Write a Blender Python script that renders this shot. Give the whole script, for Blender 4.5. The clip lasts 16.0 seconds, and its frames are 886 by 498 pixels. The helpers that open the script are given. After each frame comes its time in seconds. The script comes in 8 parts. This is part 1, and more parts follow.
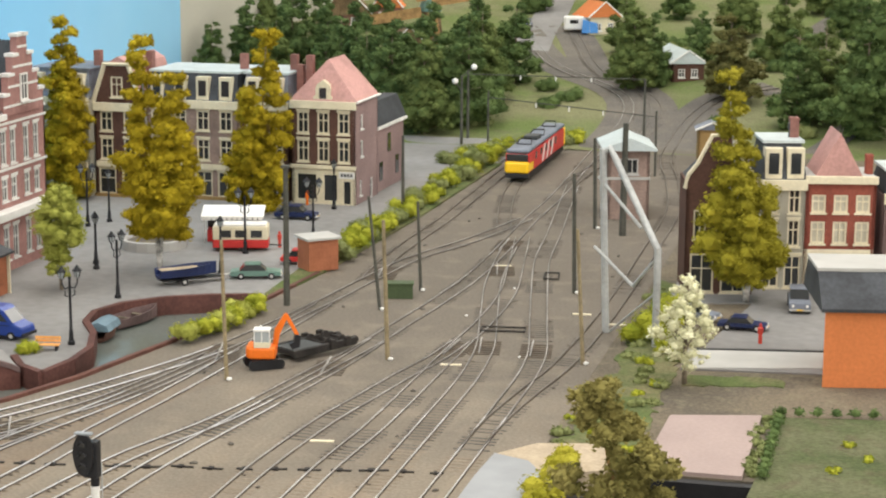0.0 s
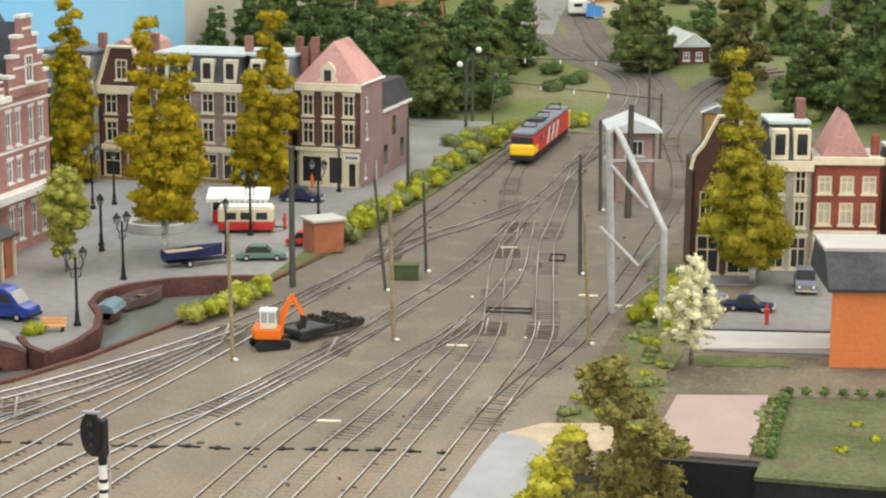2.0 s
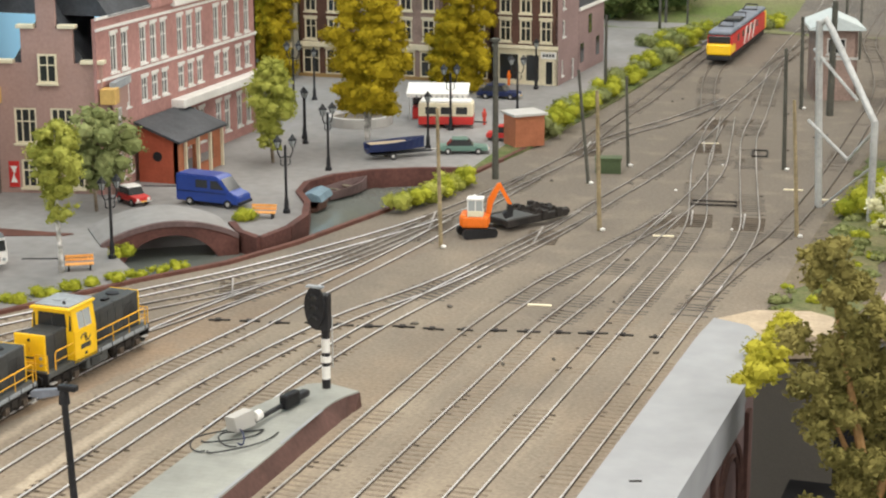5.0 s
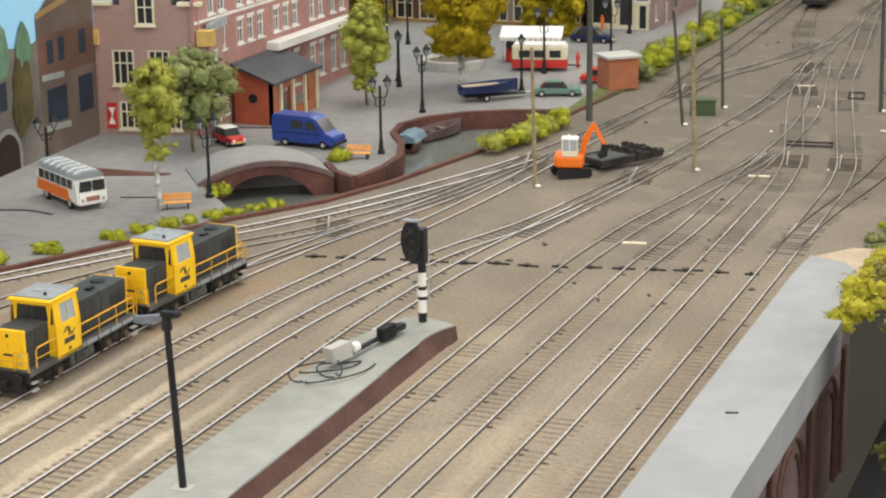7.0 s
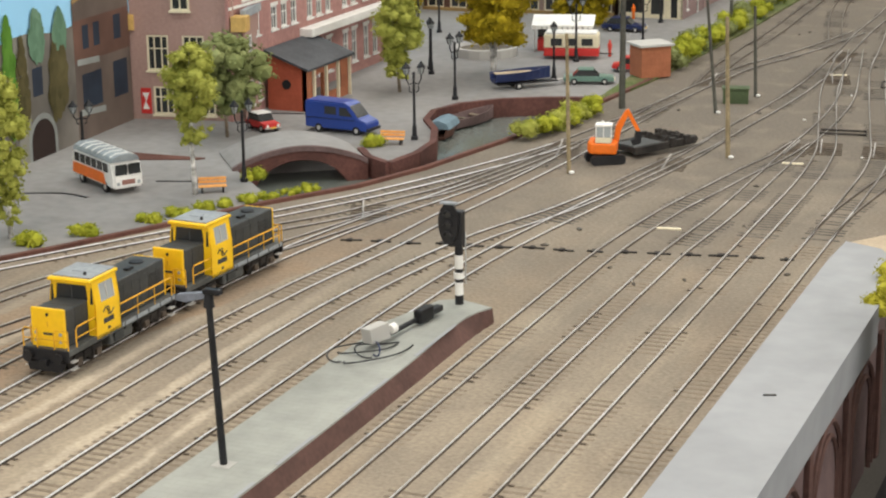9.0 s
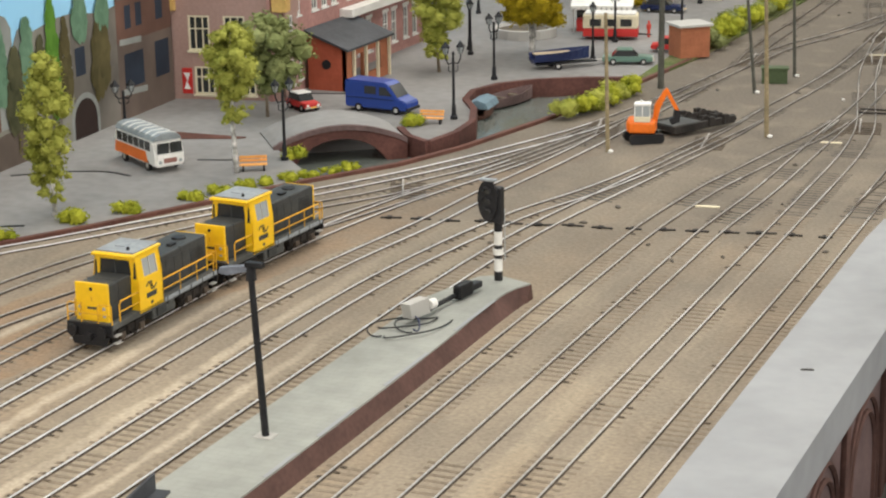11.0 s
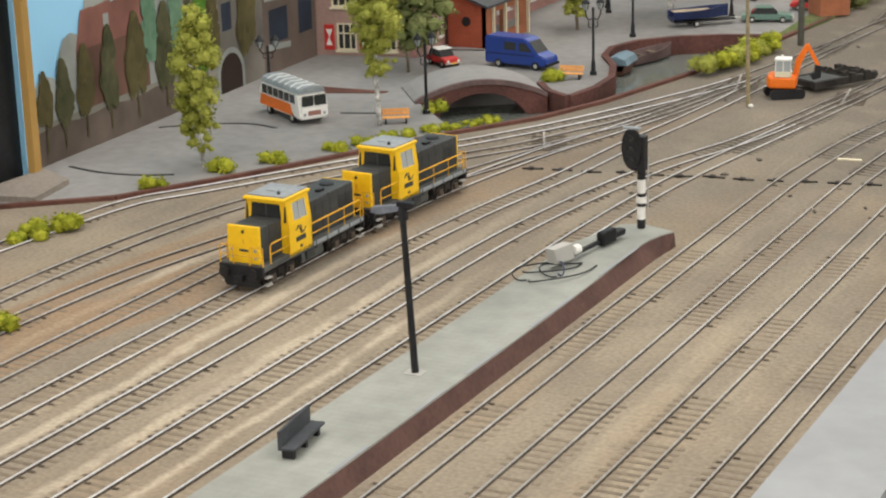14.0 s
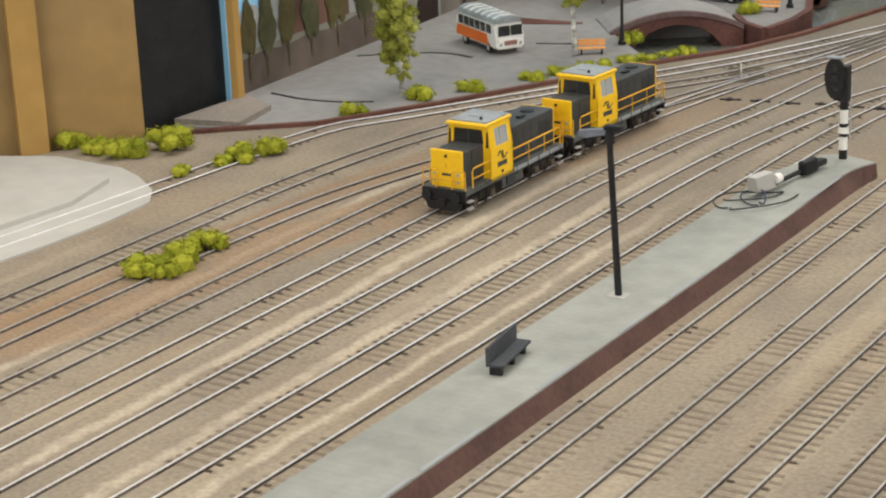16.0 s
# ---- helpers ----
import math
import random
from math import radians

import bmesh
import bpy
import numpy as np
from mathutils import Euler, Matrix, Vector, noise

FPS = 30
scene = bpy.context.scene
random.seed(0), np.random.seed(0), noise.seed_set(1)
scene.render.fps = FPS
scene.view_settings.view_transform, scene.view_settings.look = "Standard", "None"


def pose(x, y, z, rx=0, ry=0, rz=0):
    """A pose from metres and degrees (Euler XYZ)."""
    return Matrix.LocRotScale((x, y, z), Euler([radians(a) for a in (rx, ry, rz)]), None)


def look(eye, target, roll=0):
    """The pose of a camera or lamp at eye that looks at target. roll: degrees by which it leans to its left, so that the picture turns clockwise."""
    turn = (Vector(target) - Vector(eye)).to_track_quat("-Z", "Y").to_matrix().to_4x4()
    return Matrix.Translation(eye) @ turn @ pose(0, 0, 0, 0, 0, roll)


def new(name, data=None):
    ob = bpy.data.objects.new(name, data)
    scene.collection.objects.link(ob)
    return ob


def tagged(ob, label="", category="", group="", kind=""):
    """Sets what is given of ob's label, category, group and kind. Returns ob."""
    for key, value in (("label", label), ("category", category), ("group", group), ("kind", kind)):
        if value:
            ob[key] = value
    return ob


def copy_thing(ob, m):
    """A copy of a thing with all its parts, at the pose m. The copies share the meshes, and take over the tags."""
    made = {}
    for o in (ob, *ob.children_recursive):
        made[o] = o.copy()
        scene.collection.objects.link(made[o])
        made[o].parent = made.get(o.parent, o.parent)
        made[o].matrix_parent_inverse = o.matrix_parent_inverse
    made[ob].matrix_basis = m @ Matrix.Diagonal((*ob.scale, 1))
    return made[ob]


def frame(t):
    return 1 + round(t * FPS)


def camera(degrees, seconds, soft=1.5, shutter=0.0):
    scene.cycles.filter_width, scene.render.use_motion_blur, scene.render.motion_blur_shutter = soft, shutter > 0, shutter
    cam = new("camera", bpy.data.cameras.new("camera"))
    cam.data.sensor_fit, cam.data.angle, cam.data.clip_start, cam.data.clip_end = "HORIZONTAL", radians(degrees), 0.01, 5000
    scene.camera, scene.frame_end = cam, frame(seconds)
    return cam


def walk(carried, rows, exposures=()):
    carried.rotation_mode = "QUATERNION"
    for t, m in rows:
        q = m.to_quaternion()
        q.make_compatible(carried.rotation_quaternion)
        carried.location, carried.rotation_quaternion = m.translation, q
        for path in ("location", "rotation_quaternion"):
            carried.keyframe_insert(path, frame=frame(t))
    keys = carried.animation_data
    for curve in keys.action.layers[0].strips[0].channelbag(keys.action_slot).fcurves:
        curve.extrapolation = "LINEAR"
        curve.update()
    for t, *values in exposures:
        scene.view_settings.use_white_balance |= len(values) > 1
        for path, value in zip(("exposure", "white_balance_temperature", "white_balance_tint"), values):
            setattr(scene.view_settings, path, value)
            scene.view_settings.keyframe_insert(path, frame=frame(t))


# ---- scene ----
cam = camera(25.84, 16.0, soft=2.15)
PATH = [
    (0, (0.0240, 0.0356, 0.4253), (-0.2080, 0.9888, 0.2310), 0.36),
    (0.5, (0.0222, 0.0367, 0.4236), (-0.2080, 0.9893, 0.2245), 0.39),
    (1, (0.0208, 0.0360, 0.4204), (-0.2105, 0.9874, 0.2169), 0.42),
    (1.5, (0.0223, 0.0359, 0.4220), (-0.2110, 0.9867, 0.2181), 0.30),
    (2, (0.0209, 0.0359, 0.4198), (-0.2121, 0.9873, 0.2187), 0.29),
    (2.5, (0.0198, 0.0356, 0.4160), (-0.2180, 0.9848, 0.2097), 0.30),
    (3, (0.0200, 0.0344, 0.4167), (-0.2236, 0.9814, 0.2076), 0.18),
    (3.5, (0.0168, 0.0300, 0.4125), (-0.2397, 0.9718, 0.1952), 0.00),
    (4, (0.0115, 0.0293, 0.4070), (-0.2594, 0.9649, 0.1806), -0.15),
    (4.5, (0.0038, 0.0230, 0.4038), (-0.2846, 0.9512, 0.1687), -0.05),
    (5, (-0.0049, 0.0154, 0.3989), (-0.3202, 0.9326, 0.1553), -0.26),
    (5.2, (-0.0059, 0.0129, 0.3945), (-0.3326, 0.9244, 0.1444), -0.44),
    (7.3, (-0.0065, 0.0041, 0.3873), (-0.3635, 0.8996, 0.1215), -0.82),
    (7.5, (-0.0068, 0.0024, 0.3872), (-0.3629, 0.8986, 0.1225), -0.71),
    (8, (-0.0102, 0.0014, 0.3877), (-0.3703, 0.8963, 0.1238), -0.69),
    (8.5, (-0.0133, -0.0002, 0.3835), (-0.3771, 0.8925, 0.1177), -0.65),
    (11, (-0.0098, -0.0119, 0.3784), (-0.3947, 0.8689, 0.1027), -0.94),
    (11.5, (-0.0089, -0.0161, 0.3765), (-0.4012, 0.8611, 0.1000), -0.82),
    (12, (-0.0084, -0.0209, 0.3762), (-0.4135, 0.8492, 0.0957), -0.96),
    (12.5, (-0.0075, -0.0260, 0.3741), (-0.4211, 0.8392, 0.0905), -1.18),
    (13, (-0.0067, -0.0300, 0.3727), (-0.4261, 0.8319, 0.0876), -1.21),
    (13.5, (-0.0088, -0.0296, 0.3703), (-0.4384, 0.8265, 0.0830), -1.46),
    (14, (-0.0120, -0.0360, 0.3681), (-0.4542, 0.8132, 0.0796), -1.59),
    (14.5, (-0.0117, -0.0399, 0.3676), (-0.4746, 0.7954, 0.0710), -1.97),
    (15, (-0.0168, -0.0463, 0.3676), (-0.4960, 0.7776, 0.0649), -2.05),
    (15.5, (-0.0158, -0.0506, 0.3684), (-0.5180, 0.7590, 0.0644), -2.45),
    (16, (-0.0201, -0.0578, 0.3630), (-0.5360, 0.7390, 0.0483), -2.30),
]
walk(cam, [(t, look(eye, target, roll)) for t, eye, target, roll in PATH], [(0, 0.2), (5, 0.2), (8, 0.06), (12.5, 0.0), (16, -0.14)])

# ---- light: a closed hall with long lamp panels under its ceiling ----
world = bpy.data.worlds.new("hall_air")
world.use_nodes = True
world.node_tree.nodes["Background"].inputs[0].default_value = (0.9, 0.95, 1.0, 1)
world.node_tree.nodes["Background"].inputs[1].default_value = 0.05
scene.world = world
LAMPS = [(-2.2, 0.6), (-0.7, 0.2), (-0.7, 2.2), (-0.9, 4.2), (0.9, 1.2), (0.7, 4.2)]
for lx, ly in LAMPS:
    lamp_data = bpy.data.lights.new("hall_lamp", "AREA")
    lamp_data.shape, lamp_data.size, lamp_data.size_y = "RECTANGLE", 0.9, 1.4
    lamp_data.energy, lamp_data.color = 22.0, (1.0, 0.965, 0.91)
    lamp = new("hall_lamp", lamp_data)
    lamp.matrix_world = pose(lx, ly, 1.95)
# added fill lamps behind and beside the camera, to brighten the upright faces
for eye, aim, w, h, watts in (((-0.4, -3.0, 1.1), (-0.7, 2.0, 0.0), 3.2, 1.3, 62.0), ((3.2, 1.4, 1.1), (-0.8, 1.6, 0.0), 3.0, 1.3, 62.0)):
    lamp_data = bpy.data.lights.new("fill_lamp", "AREA")
    lamp_data.shape, lamp_data.size, lamp_data.size_y = "RECTANGLE", w, h
    lamp_data.energy, lamp_data.color = watts, (1.0, 0.97, 0.93)
    lamp = new("fill_lamp", lamp_data)
    lamp.matrix_world = look(eye, aim)

# ---- helpers: models are written in full-size metres and built at 1:87 ----
S = 1 / 87
rng = random.Random(7)


def P(x, y, z=0.0):
    return Vector((x * S, y * S, z * S))


def mesh_of(name, bm, material, smooth=False):
    bmesh.ops.transform(bm, matrix=Matrix.Scale(S, 4), verts=bm.verts)
    me = bpy.data.meshes.new(name)
    bm.to_mesh(me)
    bm.free()
    for m in (material if isinstance(material, (list, tuple)) else [material]):
        me.materials.append(m)
    if smooth:
        me.polygons.foreach_set("use_smooth", [True] * len(me.polygons))
    return me


def raw_mesh(name, verts, faces, material):
    me = bpy.data.meshes.new(name)
    me.from_pydata([tuple(c * S for c in v) for v in verts], [], faces)
    me.materials.append(material)
    return me


def part(name, bm, material, parent, label="", smooth=False, at=None):
    ob = new(name, mesh_of(name, bm, material, smooth))
    ob.parent = parent
    if at is not None:
        ob.matrix_basis = at
    if label:
        ob["label"] = label
    return ob


def thing(name, x, y, z=0.0, rz=0.0, label="", category="", group="", kind=""):
    ob = new(name)
    ob.empty_display_size = 0.01
    ob.matrix_basis = pose(x * S, y * S, z * S, 0, 0, rz)
    return tagged(ob, label, category, group, kind)


def solo(name, bm, material, x=0, y=0, z=0, rz=0, label="", category="", group="", kind="", smooth=False):
    ob = new(name, mesh_of(name, bm, material, smooth))
    ob.matrix_basis = pose(x * S, y * S, z * S, 0, 0, rz)
    return tagged(ob, label, category, group, kind)


def B():
    return bmesh.new()


def box(bm, x0, x1, y0, y1, z0, z1, bevel=0.0):
    v = [bm.verts.new(c) for c in ((x0, y0, z0), (x1, y0, z0), (x1, y1, z0), (x0, y1, z0), (x0, y0, z1), (x1, y0, z1), (x1, y1, z1), (x0, y1, z1))]
    fs = [bm.faces.new([v[i] for i in q]) for q in ((3, 2, 1, 0), (4, 5, 6, 7), (0, 1, 5, 4), (1, 2, 6, 5), (2, 3, 7, 6), (3, 0, 4, 7))]
    if bevel:
        es = list({e for f in fs for e in f.edges})
        bmesh.ops.bevel(bm, geom=es, offset=bevel, segments=2, affect="EDGES", profile=0.5)
    return bm


def rod(bm, a, b, r0, r1=None, n=8):
    a, b = Vector(a), Vector(b)
    r1 = r0 if r1 is None else r1
    d = (b - a).normalized()
    u = d.orthogonal().normalized()
    w = d.cross(u)
    rings = []
    for c, r in ((a, r0), (b, r1)):
        rings.append([bm.verts.new(c + (u * math.cos(k * math.tau / n) + w * math.sin(k * math.tau / n)) * r) for k in range(n)])
    for k in range(n):
        bm.faces.new((rings[0][k], rings[0][(k + 1) % n], rings[1][(k + 1) % n], rings[1][k]))
    bm.faces.new(rings[0][::-1])
    bm.faces.new(rings[1])
    return bm


def tube(bm, pts, r, n=6):
    """One bent tube: rings of points joined along the line, closed at both ends."""
    pts = [Vector(p) for p in pts]
    rings = []
    up = Vector((0.137, 0.211, 0.968))
    for k, p in enumerate(pts):
        d = (pts[min(k + 1, len(pts) - 1)] - pts[max(k - 1, 0)]).normalized()
        x = d.cross(up)
        x = (x if x.length > 0.05 else d.cross(Vector((1, 0, 0)))).normalized()
        y = d.cross(x)
        rings.append([bm.verts.new(p + x * (r * math.cos(j * math.tau / n)) + y * (r * math.sin(j * math.tau / n))) for j in range(n)])
    fs = [bm.faces.new(rings[0]), bm.faces.new(rings[-1])]
    for a, b in zip(rings, rings[1:]):
        fs += [bm.faces.new((a[j], a[(j + 1) % n], b[(j + 1) % n], b[j])) for j in range(n)]
    bmesh.ops.recalc_face_normals(bm, faces=fs)
    return bm


def prism(bm, pts, lo, hi, axis="z"):
    """Extrudes a 2D outline: along z (x, y), along y (x, z) or along x (y, z)."""
    put = {"z": lambda p, h: (p[0], p[1], h), "y": lambda p, h: (p[0], h, p[1]), "x": lambda p, h: (h, p[0], p[1])}[axis]
    low = [bm.verts.new(put(p, lo)) for p in pts]
    top = [bm.verts.new(put(p, hi)) for p in pts]
    n = len(pts)
    fs = [bm.faces.new(low), bm.faces.new(top)]
    fs += [bm.faces.new((low[k], low[(k + 1) % n], top[(k + 1) % n], top[k])) for k in range(n)]
    bmesh.ops.recalc_face_normals(bm, faces=fs)
    return bm


def lathe(bm, profile, n=12, cx=0.0, cy=0.0):
    rings = [[bm.verts.new((cx + r * math.cos(k * math.tau / n), cy + r * math.sin(k * math.tau / n), z)) for k in range(n)] for r, z in profile]
    for a, b in zip(rings, rings[1:]):
        for k in range(n):
            bm.faces.new((a[k], a[(k + 1) % n], b[(k + 1) % n], b[k]))
    bm.faces.new(rings[0][::-1])
    bm.faces.new(rings[-1])
    return bm


# ---- materials ----
def mat(name, color, rough=0.7, metal=0.0, vary=0.18, size=1.2, bump=0.15, fine=14.0, tint=None, spec=0.3, pavers=None):
    """Two scales of colour variation and a fine relief, in full-size metres. tint: a second colour of the large stains."""
    m = bpy.data.materials.new(name)
    m.use_nodes = True
    nt = m.node_tree
    b = nt.nodes["Principled BSDF"]
    tc = nt.nodes.new("ShaderNodeTexCoord")
    big, small = nt.nodes.new("ShaderNodeTexNoise"), nt.nodes.new("ShaderNodeTexNoise")
    big.inputs["Scale"].default_value, big.inputs["Detail"].default_value = 87 / size * 0.5, 5
    small.inputs["Scale"].default_value, small.inputs["Detail"].default_value = 87 * fine * 0.25, 3
    for n in (big, small):
        nt.links.new(tc.outputs["Object"], n.inputs["Vector"])
    mix = nt.nodes.new("ShaderNodeMix")
    mix.data_type = "RGBA"
    second = tint or tuple(c * (1 - 2 * vary) for c in color)
    mix.inputs[6].default_value, mix.inputs[7].default_value = (*color, 1), (*second, 1)
    ramp = nt.nodes.new("ShaderNodeMapRange")
    ramp.inputs[1].default_value, ramp.inputs[2].default_value = 0.38, 0.66
    nt.links.new(big.outputs[0], ramp.inputs[0])
    nt.links.new(ramp.outputs[0], mix.inputs[0])
    hsv = nt.nodes.new("ShaderNodeHueSaturation")
    val = nt.nodes.new("ShaderNodeMapRange")
    val.inputs[1].default_value, val.inputs[2].default_value = 0.3, 0.7
    val.inputs[3].default_value, val.inputs[4].default_value = 1 - vary, 1 + vary
    nt.links.new(small.outputs[0], val.inputs[0])
    nt.links.new(val.outputs[0], hsv.inputs["Value"])
    nt.links.new(mix.outputs[2], hsv.inputs["Color"])
    colour = hsv.outputs[0]
    if pavers:
        # faint joints between small slabs, width and height in full-size metres
        tile = nt.nodes.new("ShaderNodeTexBrick")
        tile.inputs["Scale"].default_value = 87
        tile.inputs["Brick Width"].default_value, tile.inputs["Row Height"].default_value = pavers
        tile.inputs["Mortar Size"].default_value, tile.inputs["Mortar Smooth"].default_value = 0.035, 0.6
        tile.inputs["Color1"].default_value, tile.inputs["Color2"].default_value, tile.inputs["Mortar"].default_value = (1, 1, 1, 1), (0.975, 0.975, 0.97, 1), (0.92, 0.92, 0.91, 1)
        nt.links.new(tc.outputs["Object"], tile.inputs["Vector"])
        by = nt.nodes.new("ShaderNodeMix")
        by.data_type, by.blend_type = "RGBA", "MULTIPLY"
        by.inputs[0].default_value = 1.0
        nt.links.new(colour, by.inputs[6])
        nt.links.new(tile.outputs["Color"], by.inputs[7])
        colour = by.outputs[2]
    nt.links.new(colour, b.inputs["Base Color"])
    b.inputs["Roughness"].default_value, b.inputs["Metallic"].default_value = rough, metal
    b.inputs["Specular IOR Level"].default_value = spec
    if bump:
        bp = nt.nodes.new("ShaderNodeBump")
        bp.inputs["Strength"].default_value, bp.inputs["Distance"].default_value = bump, 0.06 * S
        nt.links.new(small.outputs[0], bp.inputs["Height"])
        nt.links.new(bp.outputs[0], b.inputs["Normal"])
    return m


def glass_mat(name, color, rough=0.08):
    m = bpy.data.materials.new(name)
    m.use_nodes = True
    b = m.node_tree.nodes["Principled BSDF"]
    b.inputs["Base Color"].default_value = (*color, 1)
    b.inputs["Roughness"].default_value = rough
    b.inputs["Specular IOR Level"].default_value = 0.6
    return m


def leaf_mat(name, dark, light):
    """Flock foliage: colour by clump, grain by noise."""
    m = bpy.data.materials.new(name)
    m.use_nodes = True
    nt = m.node_tree
    b = nt.nodes["Principled BSDF"]
    geo = nt.nodes.new("ShaderNodeNewGeometry")
    tc, nz = nt.nodes.new("ShaderNodeTexCoord"), nt.nodes.new("ShaderNodeTexNoise")
    nz.inputs["Scale"].default_value = 87 * 0.45
    nt.links.new(tc.outputs["Object"], nz.inputs["Vector"])
    add = nt.nodes.new("ShaderNodeMath")
    add.operation = "MULTIPLY_ADD"
    add.inputs[1].default_value = 0.4
    nt.links.new(geo.outputs["Random Per Island"], add.inputs[0])
    sub = nt.nodes.new("ShaderNodeMapRange")
    sub.inputs[1].default_value, sub.inputs[2].default_value = 0.35, 0.65
    sub.inputs[3].default_value, sub.inputs[4].default_value = 0.0, 0.45
    nt.links.new(nz.outputs[0], sub.inputs[0])
    nt.links.new(sub.outputs[0], add.inputs[2])
    mix = nt.nodes.new("ShaderNodeMix")
    mix.data_type = "RGBA"
    mix.inputs[6].default_value, mix.inputs[7].default_value = (*dark, 1), (*light, 1)
    nt.links.new(add.outputs[0], mix.inputs[0])
    nt.links.new(mix.outputs[2], b.inputs["Base Color"])
    b.inputs["Roughness"].default_value = 0.9
    b.inputs["Specular IOR Level"].default_value = 0.1
    return m


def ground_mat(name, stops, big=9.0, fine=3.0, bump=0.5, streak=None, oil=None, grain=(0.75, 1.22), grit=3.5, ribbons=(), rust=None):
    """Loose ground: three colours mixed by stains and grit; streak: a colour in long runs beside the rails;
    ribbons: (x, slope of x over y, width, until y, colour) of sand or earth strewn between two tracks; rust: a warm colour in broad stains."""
    m = bpy.data.materials.new(name)
    m.use_nodes = True
    nt = m.node_tree
    b = nt.nodes["Principled BSDF"]
    geo = nt.nodes.new("ShaderNodeNewGeometry")

    def nz(scale, detail=6, stretch=None):
        n = nt.nodes.new("ShaderNodeTexNoise")
        n.inputs["Scale"].default_value, n.inputs["Detail"].default_value = scale, detail
        if stretch:
            mp = nt.nodes.new("ShaderNodeMapping")
            mp.inputs["Scale"].default_value = stretch
            nt.links.new(geo.outputs["Position"], mp.inputs["Vector"])
            nt.links.new(mp.outputs[0], n.inputs["Vector"])
        else:
            nt.links.new(geo.outputs["Position"], n.inputs["Vector"])
        return n

    def rng_(src, a, c, lo=0.0, hi=1.0):
        r = nt.nodes.new("ShaderNodeMapRange")
        for k, v in zip((1, 2, 3, 4), (a, c, lo, hi)):
            r.inputs[k].default_value = v
        nt.links.new(src, r.inputs[0])
        return r.outputs[0]

    def mixed(fac, a, c):
        x = nt.nodes.new("ShaderNodeMix")
        x.data_type = "RGBA"
        nt.links.new(fac, x.inputs[0])
        for k, v in ((6, a), (7, c)):
            if isinstance(v, tuple):
                x.inputs[k].default_value = (*v, 1)
            else:
                nt.links.new(v, x.inputs[k])
        return x.outputs[2]

    n1, n2, n3 = nz(87 / big), nz(87 / fine), nz(87 * grit, 4)
    col = mixed(rng_(n1.outputs[0], 0.4, 0.62), stops[0], stops[1])
    if streak:
        n4 = nz(1.0, 4, (87 / 2.2, 87 / 30, 1))
        col = mixed(rng_(n4.outputs[0], 0.53, 0.64, 0, 0.75), col, streak)
    sep = nt.nodes.new("ShaderNodeSeparateXYZ")
    nt.links.new(geo.outputs["Position"], sep.inputs[0])

    def calc(op, *args):
        x = nt.nodes.new("ShaderNodeMath")
        x.operation = op
        for k, v in enumerate(args):
            if isinstance(v, (int, float)):
                x.inputs[k].default_value = v
            else:
                nt.links.new(v, x.inputs[k])
        return x.outputs[0]

    if rust:
        n5 = nz(1.0, 5, (87 / 4.5, 87 / 16, 1))
        col = mixed(rng_(n5.outputs[0], 0.5, 0.68, 0, 0.42), col, rust)
    if ribbons:
        wave = nz(87 / 7.0, 3)
        edge = nz(87 / 1.1, 5)
        for rx, slope, rw, ry, tone in ribbons:
            run = calc("MULTIPLY_ADD", sep.outputs[1], -slope, sep.outputs[0])
            off = calc("ABSOLUTE", calc("SUBTRACT", calc("MULTIPLY_ADD", wave.outputs[0], 1.5 * S, run), (rx + 0.75) * S))
            off = calc("MULTIPLY_ADD", edge.outputs[0], 0.7 * S, off)
            band = rng_(off, (rw * 0.5 + 0.45) * S, (rw * 0.5 + 0.12) * S)
            fade = rng_(sep.outputs[1], ry * S, (ry - 14) * S)
            col = mixed(calc("MULTIPLY", calc("MULTIPLY", band, fade), 0.7), col, tone)
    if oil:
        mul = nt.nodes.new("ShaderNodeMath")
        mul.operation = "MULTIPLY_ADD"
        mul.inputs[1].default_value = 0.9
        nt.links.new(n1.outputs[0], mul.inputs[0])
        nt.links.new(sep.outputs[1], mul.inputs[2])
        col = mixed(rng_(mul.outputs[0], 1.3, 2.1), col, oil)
    col = mixed(rng_(n2.outputs[0], 0.52, 0.72, 0, 0.7), col, stops[2])
    hsv = nt.nodes.new("ShaderNodeHueSaturation")
    nt.links.new(rng_(n3.outputs[0], 0.3, 0.7, grain[0], grain[1]), hsv.inputs["Value"])
    nt.links.new(col, hsv.inputs["Color"])
    nt.links.new(hsv.outputs[0], b.inputs["Base Color"])
    b.inputs["Roughness"].default_value = 0.95
    b.inputs["Specular IOR Level"].default_value = 0.15
    bp = nt.nodes.new("ShaderNodeBump")
    bp.inputs["Strength"].default_value, bp.inputs["Distance"].default_value = bump, 0.12 * S
    nt.links.new(n3.outputs[0], bp.inputs["Height"])
    nt.links.new(bp.outputs[0], b.inputs["Normal"])
    return m


M = {}
SAND, EARTH = (0.50, 0.425, 0.325), (0.29, 0.195, 0.12)
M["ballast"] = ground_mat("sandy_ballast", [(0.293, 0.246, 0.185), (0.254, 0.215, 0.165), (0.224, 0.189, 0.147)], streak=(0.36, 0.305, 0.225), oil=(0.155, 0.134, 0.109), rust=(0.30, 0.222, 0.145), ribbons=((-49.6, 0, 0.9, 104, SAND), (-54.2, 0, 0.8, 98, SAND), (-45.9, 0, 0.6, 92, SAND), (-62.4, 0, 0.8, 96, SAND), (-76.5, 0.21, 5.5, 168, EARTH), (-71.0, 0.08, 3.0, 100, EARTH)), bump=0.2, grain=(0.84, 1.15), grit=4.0)
